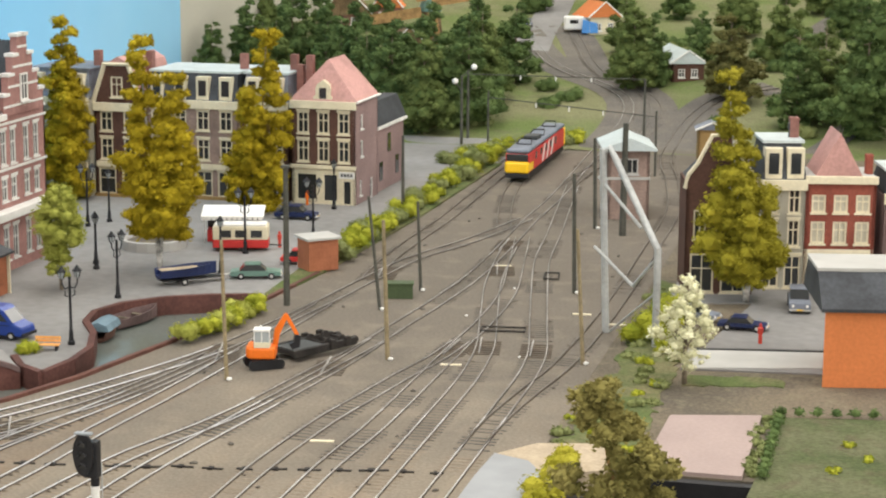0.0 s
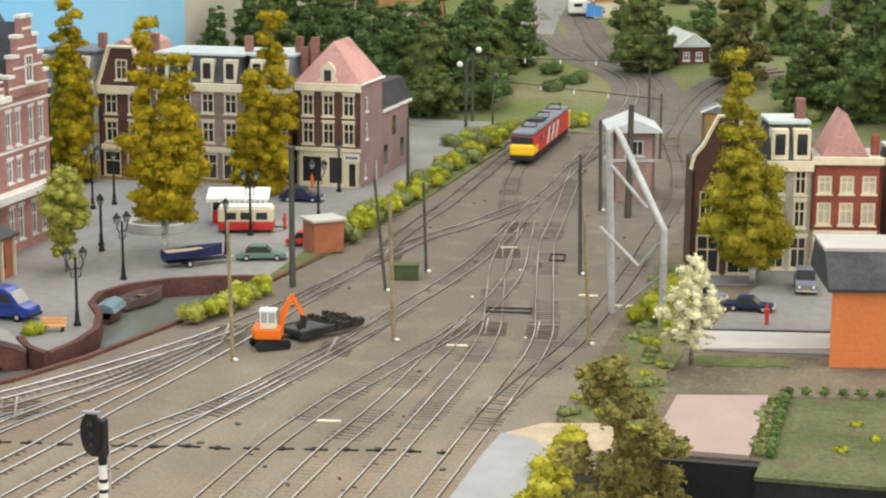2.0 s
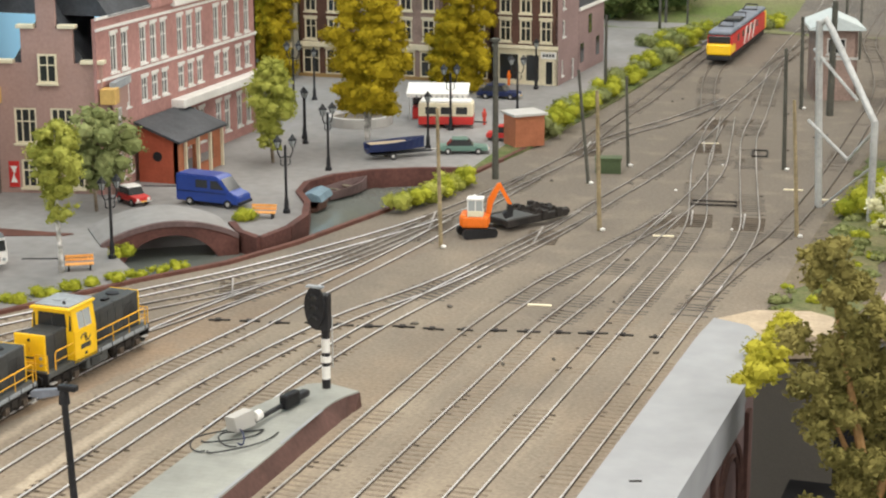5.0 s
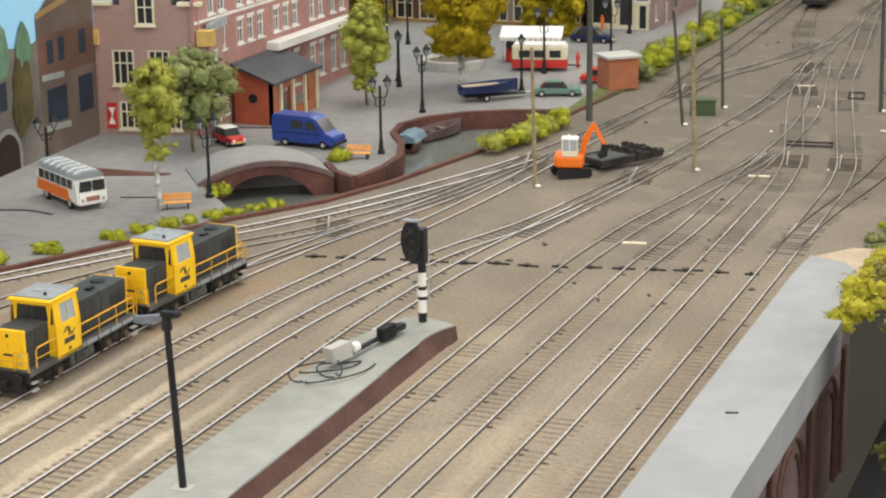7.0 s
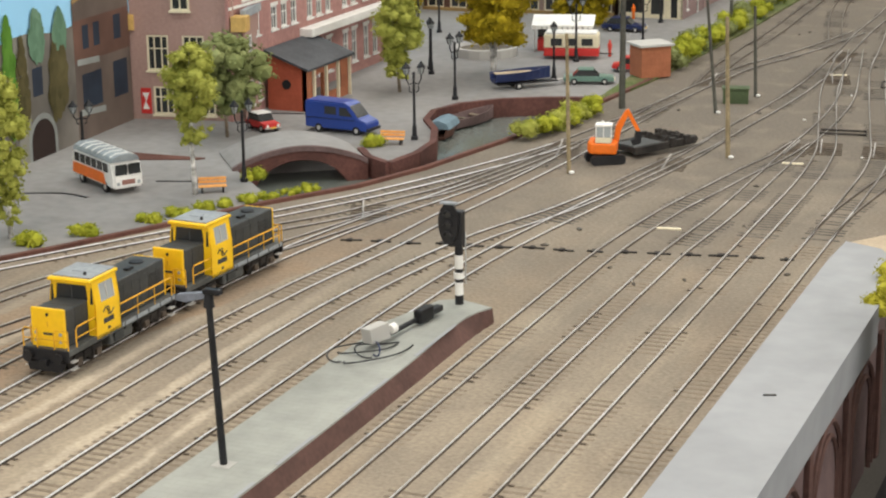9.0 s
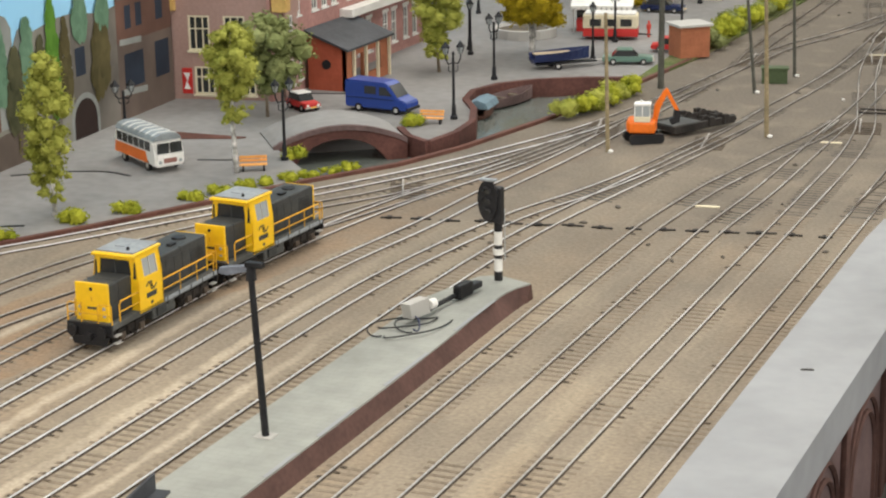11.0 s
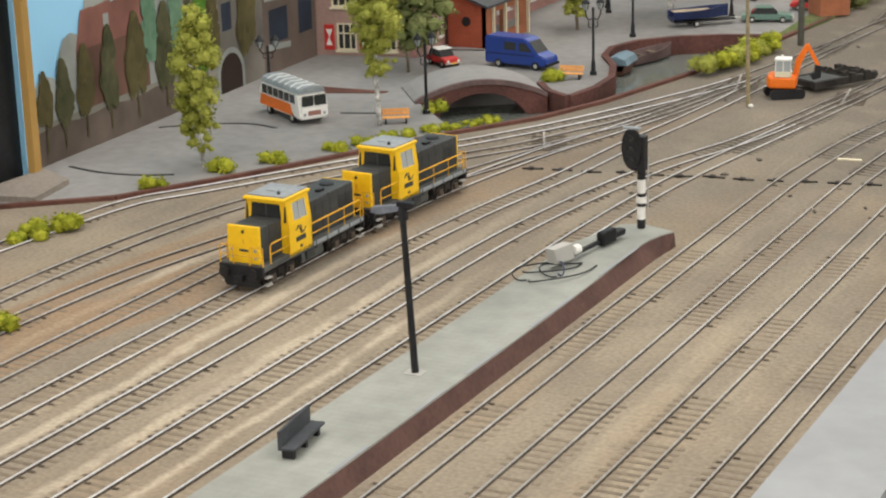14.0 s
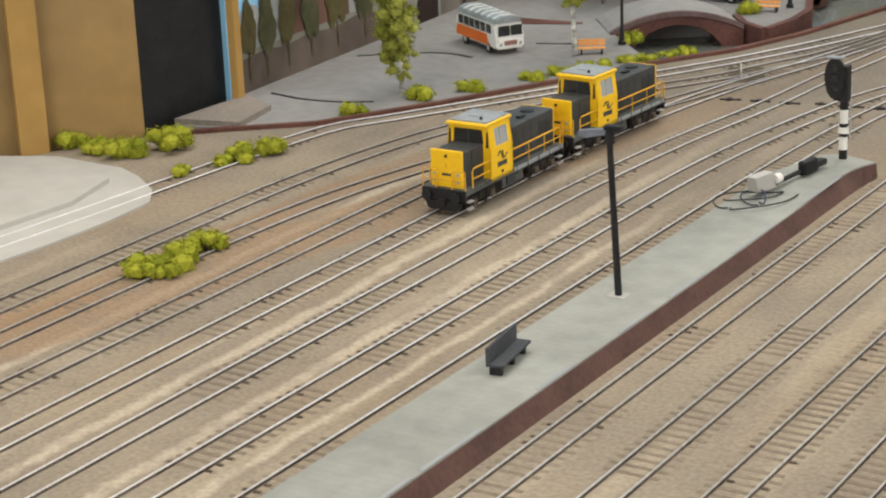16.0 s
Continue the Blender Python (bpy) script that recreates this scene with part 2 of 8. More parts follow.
M["yard"] = ground_mat("oily_ballast", [(0.165, 0.15, 0.13), (0.13, 0.12, 0.108), (0.20, 0.175, 0.145)])
M["asphalt"] = mat("grey_street", (0.262, 0.255, 0.246), 0.85, vary=0.09, size=11, fine=4, tint=(0.188, 0.18, 0.172))
M["kerb"] = mat("brown_kerb", (0.13, 0.055, 0.04), 0.8, vary=0.15)
M["quay"] = mat("brown_brick_quay", (0.12, 0.05, 0.04), 0.8, vary=0.2, size=2)
M["water"] = mat("grey_green_water", (0.15, 0.165, 0.15), 0.15, vary=0.05, size=6, bump=0.05, spec=0.5)
M["grass"] = ground_mat("static_grass", [(0.10, 0.13, 0.045), (0.17, 0.155, 0.08), (0.06, 0.085, 0.03)], big=6, fine=1.6, bump=0.8)
M["meadow"] = ground_mat("dry_meadow", [(0.20, 0.20, 0.105), (0.13, 0.17, 0.055), (0.15, 0.145, 0.08)], big=12, fine=2.5, bump=0.8)
M["lawn"] = ground_mat("mossy_lawn", [(0.125, 0.128, 0.07), (0.08, 0.098, 0.042), (0.115, 0.098, 0.06)], big=5, fine=1.8, bump=0.8)
M["earth"] = ground_mat("dark_earth", [(0.17, 0.14, 0.10), (0.11, 0.095, 0.075), (0.22, 0.19, 0.13)], big=7, fine=1.5, bump=0.9)
# rail tops: pale, barely metallic colours stand in for the highlight along them
M["rail"] = mat("worn_glint_rail", (0.82, 0.81, 0.81), 0.3, 0.3, vary=0.12, size=8, bump=0.0)
M["rail_mid"] = mat("dull_rail", (0.55, 0.535, 0.525), 0.32, 0.25, vary=0.2, size=9, bump=0.0, tint=(0.33, 0.31, 0.285))
M["rail_dark"] = mat("dark_rail", (0.20, 0.175, 0.15), 0.5, 0.3, vary=0.25, size=6, bump=0.0)
M["rail_far"] = mat("oiled_rail", (0.40, 0.375, 0.345), 0.5, 0.1, vary=0.3, size=4, bump=0.0)
M["web_far"] = mat("dusty_rail_web", (0.15, 0.128, 0.105), 0.85, vary=0.3)
M["rail_rust"] = mat("rusty_rail_web", (0.115, 0.09, 0.068), 0.8, vary=0.3)
M["sleeper_oil"] = mat("oily_sleeper", (0.135, 0.117, 0.096), 0.85, vary=0.3, size=2.5, tint=(0.075, 0.066, 0.056))
M["rail_white"] = mat("bright_glint_rail", (0.92, 0.91, 0.93), 0.25, 0.0, vary=0.12, size=4, bump=0.0)
M["sleeper"] = mat("weathered_sleeper", (0.235, 0.19, 0.138), 0.9, vary=0.2, size=2.5, tint=(0.175, 0.14, 0.102))
M["platform"] = mat("platform_paving", (0.325, 0.335, 0.305), 0.85, vary=0.1, size=4, fine=3, bump=0.25, pavers=(0.9, 0.45))
M["ledge"] = mat("pale_grey_ledge", (0.31, 0.32, 0.33), 0.6, vary=0.07, size=6, fine=2)
M["plat_wall"] = mat("maroon_platform_wall", (0.105, 0.055, 0.045), 0.8, vary=0.15)
M["arch_wall"] = mat("brown_arcade_wall", (0.15, 0.10, 0.095), 0.7, vary=0.15)
M["black"] = mat("black_paint", (0.018, 0.018, 0.02), 0.5, vary=0.2)
M["iron"] = mat("cast_iron", (0.022, 0.023, 0.026), 0.5, 0.2, vary=0.3)
M["white"] = mat("white_paint", (0.78, 0.77, 0.73), 0.5, vary=0.06)
M["cream"] = mat("cream_paint", (0.72, 0.65, 0.47), 0.6, vary=0.07)
M["yellow"] = mat("loco_yellow", (0.90, 0.55, 0.012), 0.35, vary=0.04, size=3, bump=0.0, spec=0.5)
M["yellow_dk"] = mat("railing_yellow", (0.74, 0.40, 0.03), 0.45, vary=0.08, bump=0)
M["loco_grey"] = mat("loco_dark_grey", (0.052, 0.056, 0.056), 0.55, vary=0.15, size=2)
M["loco_frame"] = mat("loco_frame_grey", (0.10, 0.105, 0.10), 0.6, vary=0.2)
M["roof_grey"] = mat("cab_roof_grey", (0.31, 0.34, 0.36), 0.6, vary=0.12)
M["bogie"] = mat("bogie_dirt", (0.035, 0.03, 0.026), 0.8, vary=0.3)
M["glass"] = glass_mat("dark_glass", (0.03, 0.032, 0.033))
M["lens"] = glass_mat("clear_pane", (0.35, 0.38, 0.38), 0.12)
M["red"] = mat("red_paint", (0.55, 0.035, 0.03), 0.4, vary=0.06, bump=0)
M["orange"] = mat("digger_orange", (0.80, 0.17, 0.015), 0.4, vary=0.06, bump=0)
M["blue"] = mat("van_blue", (0.02, 0.055, 0.28), 0.3, vary=0.06, bump=0, spec=0.5)
M["navy"] = mat("navy_paint", (0.02, 0.03, 0.09), 0.35, vary=0.1, bump=0)
M["sage"] = mat("sage_green_paint", (0.13, 0.22, 0.18), 0.35, vary=0.06, bump=0)
M["teal"] = mat("boat_tarp", (0.17, 0.25, 0.30), 0.7, vary=0.12)
M["wood"] = mat("bare_wood", (0.45, 0.26, 0.10), 0.7, vary=0.2, size=0.6)
M["bench_w"] = mat("orange_bench_wood", (0.75, 0.36, 0.10), 0.6, vary=0.12)
M["pole_w"] = mat("timber_pole", (0.30, 0.24, 0.14), 0.8, vary=0.2)
M["mast"] = mat("grey_mast", (0.085, 0.084, 0.068), 0.7, vary=0.2)
M["steel"] = mat("pale_steel", (0.45, 0.46, 0.45), 0.5, 0.2, vary=0.12)
M["brick"] = mat("red_brown_brick", (0.29, 0.14, 0.115), 0.85, vary=0.16, size=2.5, fine=8)
M["brick_dk"] = mat("dark_brown_brick", (0.115, 0.058, 0.042), 0.85, vary=0.18, size=2.5)
M["brick_st"] = mat("station_brick", (0.42, 0.225, 0.20), 0.85, vary=0.14, size=3, fine=9)
M["brick_wing"] = mat("wing_brick", (0.385, 0.25, 0.215), 0.85, vary=0.08, size=4)
M["brick_mauve"] = mat("mauve_side_brick", (0.31, 0.215, 0.205), 0.85, vary=0.12, size=3)
M["pink_roof"] = mat("pink_tiles", (0.52, 0.29, 0.26), 0.8, vary=0.12, size=2)
M["slate"] = mat("slate_roof", (0.055, 0.06, 0.068), 0.6, vary=0.2)
M["slate_lt"] = mat("pale_slate", (0.19, 0.21, 0.25), 0.6, vary=0.15)
M["zinc"] = mat("zinc_roof", (0.50, 0.56, 0.56), 0.5, vary=0.08)
M["terracotta"] = mat("terracotta_wall", (0.62, 0.20, 0.065), 0.8, vary=0.08, size=4)
M["kiosk_br"] = mat("orange_brick", (0.38, 0.14, 0.07), 0.85, vary=0.12)
M["pink_pad"] = mat("pink_concrete", (0.37, 0.285, 0.26), 0.85, vary=0.06, size=4)
M["green_box"] = mat("green_cabinet", (0.07, 0.10, 0.045), 0.7, vary=0.12)
M["sand"] = mat("pale_sand", (0.47, 0.38, 0.27), 0.95, vary=0.12, size=1.5)
M["sleeper_dk"] = mat("dark_sleeper_end", (0.125, 0.097, 0.07), 0.9, vary=0.3)
M["skin_toy"] = mat("figure_red", (0.55, 0.06, 0.04), 0.6, vary=0.1)
M["ochre"] = mat("ochre_board", (0.31, 0.195, 0.07), 0.7, vary=0.1, size=12, fine=2, tint=(0.25, 0.17, 0.075))
M["ochre_lt"] = mat("ochre_post", (0.40, 0.24, 0.07), 0.65, vary=0.08, size=12, fine=2)
M["plaster"] = mat("hall_plaster", (0.82, 0.81, 0.78), 0.9, vary=0.03, size=60)
M["hall_cream"] = mat("cream_hall_wall", (0.52, 0.50, 0.42), 0.9, vary=0.03, size=60)
M["brick_tan"] = mat("dusty_tan_brick", (0.30, 0.215, 0.18), 0.9, vary=0.18, size=1.5)
M["blind"] = mat("cream_blind", (0.50, 0.46, 0.36), 0.6, vary=0.08)
M["coach_roof"] = mat("grey_coach_roof", (0.30, 0.335, 0.35), 0.4, vary=0.12)
M["conc_br"] = mat("dusty_brown_concrete", (0.27, 0.235, 0.20), 0.9, vary=0.12, size=4)
M["hall_floor"] = mat("hall_floor", (0.22, 0.2, 0.18), 0.7, vary=0.1, size=60)
M["sky"] = mat("painted_sky", (0.22, 0.55, 0.84), 0.9, vary=0.02, size=70, fine=0.2, tint=(0.40, 0.66, 0.85), bump=0)
M["paint_dk"] = mat("painted_buildings", (0.155, 0.118, 0.098), 0.85, vary=0.2, size=6, fine=1, bump=0)
M["paint_mid"] = mat("painted_wall", (0.27, 0.26, 0.22), 0.85, vary=0.15, size=8, fine=1, bump=0)
M["stone_front"] = mat("grey_stone_front", (0.40, 0.375, 0.30), 0.85, vary=0.12, size=3, fine=3)
M["conc"] = mat("pale_concrete", (0.46, 0.45, 0.42), 0.85, vary=0.07, size=6, fine=1.5)
M["l_olive"] = leaf_mat("autumn_olive", (0.18, 0.137, 0.007), (0.49, 0.375, 0.022))
M["l_olgreen"] = leaf_mat("olive_green", (0.13, 0.118, 0.01), (0.39, 0.345, 0.035))
M["l_rust"] = leaf_mat("brown_green", (0.055, 0.055, 0.018), (0.17, 0.16, 0.055))
M["l_birch"] = leaf_mat("birch_green", (0.17, 0.185, 0.028), (0.43, 0.44, 0.1))
M["l_dark"] = leaf_mat("dark_green", (0.036, 0.064, 0.021), (0.155, 0.215, 0.072))
M["l_wood"] = leaf_mat("mid_green", (0.05, 0.078, 0.022), (0.175, 0.215, 0.07))
M["l_bush"] = leaf_mat("bush_yellow_green", (0.14, 0.17, 0.012), (0.42, 0.42, 0.045))
M["l_moss"] = leaf_mat("moss_olive", (0.082, 0.077, 0.02), (0.33, 0.285, 0.092))
M["l_yellow"] = leaf_mat("bright_yellow_green", (0.22, 0.21, 0.015), (0.52, 0.47, 0.06))
M["l_sage"] = leaf_mat("grey_green", (0.10, 0.125, 0.04), (0.27, 0.29, 0.12))
M["l_white"] = leaf_mat("blossom_cream", (0.50, 0.49, 0.28), (0.85, 0.83, 0.60))
M["birch_bark"] = mat("birch_bark", (0.72, 0.70, 0.66), 0.8, vary=0.25, size=0.4, tint=(0.10, 0.10, 0.09))
M["bark"] = mat("brown_bark", (0.26, 0.21, 0.15), 0.9, vary=0.3, size=0.5)

# ---- the hall that closes the place ----
def hall():
    bm = box(B(), -4.6 / S, 3.4 / S, -3.2 / S, 6.4 / S, -1.02 / S, -1.0 / S)
    solo("floor", bm, M["hall_floor"], label="dark hall floor under the layout", category="floor", kind="structure")
    bm = box(B(), -4.6 / S, 3.4 / S, -3.2 / S, 6.4 / S, 2.0 / S, 2.05 / S)
    solo("ceiling", bm, M["plaster"], label="pale plain hall ceiling", category="ceiling", kind="structure")
    for n, a in (("wall_west", (-4.7, -4.6, -3.2, 6.4)), ("wall_east", (3.4, 3.5, -3.2, 6.4)), ("wall_south", (-4.6, 3.4, -3.3, -3.2)), ("wall_north", (-4.6, 3.4, 6.4, 6.5))):
        bm = box(B(), a[0] / S, a[1] / S, a[2] / S, a[3] / S, -1.0 / S, 2.0 / S)
        solo(n, bm, M["plaster"], label="pale plain hall wall", category="wall", kind="structure")


hall()

# ---- ground ----
LEFT = [(-92, 0), (-92, 60), (-88, 78), (-83, 86), (-79, 89.5), (-74.6, 93), (-70, 101), (-66.3, 108.5), (-62.5, 116.5), (-58.6, 123), (-56.2, 130), (-53.7, 142), (-51.6, 157), (-50.3, 170), (-48.9, 200), (-48.3, 240), (-48, 262)]
CANAL_IN = [(-58.9, 122.6), (-60, 125.5), (-59.2, 130), (-58.6, 134), (-58.9, 138), (-60.6, 142.5), (-62.8, 146), (-63.6, 149.5), (-62.6, 153), (-60, 156), (-56.5, 158), (-52.2, 159.4)]


def hill(x, y):
    rise = max(0.0, y - 262) * 0.13
    return rise + (0.9 * noise.noise(Vector((x * 0.05, y * 0.05, 0))) * min(1, max(0, (y - 240) / 30)))


def ragged(pts, amp, step=0.9, seed=3):
    """A closed outline broken up into uneven tufts."""
    r, out = random.Random(seed), []
    for a, b in zip(pts, pts[1:] + pts[:1]):
        n = max(1, int(math.hypot(b[0] - a[0], b[1] - a[1]) / step))
        for k in range(n):
            t = k / n
            out.append((a[0] + (b[0] - a[0]) * t + r.uniform(-amp, amp), a[1] + (b[1] - a[1]) * t + r.uniform(-amp, amp)))
    return out


LAWN_Y = 114.6


def grounds():
    pts = LEFT + [(-20, 262), (-20, 121), (-22.9, 112.5), (-22.9, 0)]
    solo("ground", prism(B(), pts, -1.5, 0.0), M["ballast"], label="sandy grey-brown ballast of the railway yard", category="ground", kind="structure")
    # the town's street level, with the canal basin left open
    pts = [(-110, 96.3), (-82.9, 96.3), (-83.2, 89)] + [(x - 0.25, y) for x, y in LEFT[4:9]] + [(-64.4, 119.3), (-69.0, 124.3), (-71.6, 127.9), (-66.0, 131.9), (-63.2, 133.9), (-61.2, 131.3)] + CANAL_IN[2:] + [(x - 0.25, y) for x, y in LEFT[12:]] + [(-60, 262), (-110, 262)]
    solo("pavement", prism(B(), pts, -3.2, 0.12), M["asphalt"], label="grey paved town street and square", category="pavement", kind="structure")
    bm = prism(B(), [(-82, 117), (-48, 117), (-48, 162), (-82, 162)], -3.4, -1.3)
    solo("water", bm, M["water"], label="still grey-green canal water", category="water", kind="structure")
    # quay walls: a low coping along the basin
    bm = B()
    run = [(-63.4, 134.1), (-61.6, 131.6)] + CANAL_IN[2:]
    for a, b in zip(run, run[1:]):
        d = Vector((b[0] - a[0], b[1] - a[1], 0)).normalized()
        nrm = Vector((-d.y, d.x, 0)) * 0.28
        a3, b3 = Vector((*a, 0)), Vector((*b, 0))
        prism(bm, [(a3 - nrm).xy, (b3 - nrm).xy, (b3 + nrm).xy, (a3 + nrm).xy], -3.3, 0.32)
    solo("quay_wall", bm, M["quay"], label="curved red-brown brick quay wall", category="wall", kind="structure")
    bm = B()
    edge = LEFT[3:14]
    for a, b in zip(edge, edge[1:]):
        d = Vector((b[0] - a[0], b[1] - a[1], 0)).normalized()
        nrm = Vector((-d.y, d.x, 0)) * 0.22
        prism(bm, [(Vector((*a, 0)) - nrm).xy, (Vector((*b, 0)) - nrm).xy, (Vector((*b, 0)) + nrm).xy, (Vector((*a, 0)) + nrm).xy], -3.3, 0.26)
    solo("retaining_wall", bm, M["kerb"], label="low rust-red wall beside the tracks", category="wall", kind="structure")
    # the far scenery, rising to the back
    verts, faces, nx, ny = [], [], 46, 50
    for j in range(ny + 1):
        for i in range(nx + 1):
            x, y = -108 + 190 * i / nx, 255 + 185 * j / ny
            verts.append((x, y, hill(x, y) - 0.05))
    faces = [(j * (nx + 1) + i, j * (nx + 1) + i + 1, (j + 1) * (nx + 1) + i + 1, (j + 1) * (nx + 1) + i) for j in range(ny) for i in range(nx)]
    tagged(new("ground", raw_mesh("ground", verts, faces, M["meadow"])), "dry green model hillside rising at the back", "ground", kind="structure")
    # the eastern side of the layout
    pts = [(-20.2, 118), (-14, 119.5), (-13, 118.2), (60, 118.2), (60, 256), (-20.2, 256)]
    solo("ground", prism(B(), pts, -2.0, -0.02), M["earth"], label="earthy waste ground with patchy turf", category="ground", kind="structure")
    solo("pavement", prism(B(), [(-13.8, 144), (30, 149), (30, 181), (-18, 181), (-17.5, 166), (-10.4, 168)], -0.4, 0.1), M["asphalt"], label="grey street before the brick houses", category="pavement", kind="structure")
    solo("pavement", prism(B(), [(-13.3, 144), (-3.4, 146.6), (-3.4, 151.4), (-14, 149.6)], -0.4, 0.2), M["conc"], label="pale concrete footpath slab", category="pavement", kind="structure")
    solo("kerb", prism(B(), [(-14, 149.6), (30, 157.5), (30, 157.9), (-14, 150.0)], -0.4, 0.26), M["iron"], label="thin dark kerb line across the street", category="kerb", kind="structure")
    solo("terrace", prism(B(), [(-13.2, 118.3), (-6.9, 118.3), (-6.8, 132.3), (-12.9, 130.8)], -0.5, 0.25), M["pink_pad"], label="flat pink concrete terrace", category="terrace", kind="structure")
    solo("lawn", prism(B(), [(-6.3, LAWN_Y), (30, LAWN_Y), (30, 138), (-5.4, 132.6)], -0.15, 0.12), M["lawn"], label="mossy green fenced lawn", category="lawn", kind="structure")
    solo("lawn", prism(B(), ragged([(-19.2, 121), (-14.2, 120.5), (-14.3, 148), (-15.6, 172), (-19.6, 176), (-19.0, 150), (-18.2, 134)], 0.55), -0.5, 0.05), M["grass"], label="green grass bank beside the yard", category="lawn", kind="structure")
    solo("lawn", prism(B(), ragged([(-13, 139.5), (-6, 141), (-6, 143), (-13, 142.6)], 0.3, 0.7), -0.5, 0.06), M["grass"], label="narrow strip of bright turf", category="lawn", kind="structure")
    solo("lawn", prism(B(), [(-51.3, 158.5), (-49.9, 171), (-48.6, 200), (-48, 240), (-50.8, 240), (-51, 200), (-52.6, 172), (-52.2, 160)], -0.4, 0.2), M["grass"], label="grass verge between street and tracks", category="lawn", kind="structure")
    # front fascia of the eastern board and what is below it
    solo("fascia", box(B(), -14.5, 60, 117.2, 118.0, -14, -0.1), M["black"], label="black board edge under the scenery", category="board", kind="structure")
    solo("fascia", box(B(), -6.2, 60, LAWN_Y + 0.1, 117.2, -2.6, -0.16), M["black"], label="black board edge under the lawn", category="board", kind="structure")
    solo("panel", box(B(), -9.5, 60, 116.4, 116.9, -9, -2.9, 0.1), M["loco_frame"], label="dark grey panel below the black board edge", category="board", kind="structure")
    solo("ground", box(B(), -17.0, 60, 0, 116.4, -14, -9), M["black"], label="dark lower shelf of the layout", category="ground", kind="structure")
    solo("shelf", box(B(), -8, 0, 106, 116, -9, -6.2, 0.1), M["conc"], label="pale grey box on the lower shelf", category="box", kind="structure")


grounds()


def ledge():
    th = thing("retaining_wall", 0, 0, 0, 0, "grey-topped wall with brown arcaded side", "wall", kind="structure")
    plan = [(-22.4, 0), (-17.85, 0), (-17.85, 104.2), (-18.5, 105), (-18.6, 113.5), (-19.8, 115.6), (-22.15, 116.6), (-22.35, 112)]
    part("coping", prism(B(), plan, -0.05, 1.05), M["ledge"], th, "pale grey coping slab")
    # the grey fascia under the coping, then the brown arcade
    part("fascia_band", prism(B(), [(-18.4, 0), (-17.9, 0), (-17.9, 104.1), (-18.4, 104.1)], -1.35, -0.05), M["ledge"], th, "pale grey fascia band")
    part("core", prism(B(), [(-22.2, 0), (-18.25, 0), (-18.25, 103.9), (-18.8, 104.8), (-18.9, 113), (-20, 115), (-22.1, 115.8)], -9, -0.05), M["arch_wall"], th)
    part("brick_edge", box(B(), -22.75, -22.41, 0, 114.5, 0.0, 0.5, 0.05), M["brick"], th)
    for k in range(11):
        y0 = 8.6 + k * 9.8
        bm = box(B(), -18.25, -17.95, y0 - 0.45, y0 + 0.45, -9, -1.36, 0.05)
        part("pilaster", bm, M["plat_wall"], th)
        if k == 10:
            continue
        for rad in (3.9, 3.1):
            c = y0 + 4.9
            pts = [(c - rad, -9.0)] + [(c + rad * math.cos(a), -6.0 + (rad + 0.3) * math.sin(a)) for a in [math.pi * (1 - j / 14) for j in range(15)]] + [(c + rad, -9.0)]
            part("arch_moulding", tube(B(), [(-18.2, p[0], p[1]) for p in pts], 0.17, 5), M["plat_wall"], th)
    solo("mound", prism(B(), [(-22.5, 114.5), (-21, 116.6), (-17.6, 115.8), (-15.2, 117), (-14.6, 121), (-17, 122.4), (-20.4, 121.6), (-22.6, 118.6)], -1, 0.35), M["sand"], label="pale sandy mound at the wall's end", category="mound", kind="structure")
    solo("scrap", box(B(), -0.32, 0.32, -0.09, 0.09, 0, 0.05, 0.02), M["bogie"], -20.2, 87.3, 1.05, 20, "dark scrap lying on the grey coping", "scrap")


ledge()

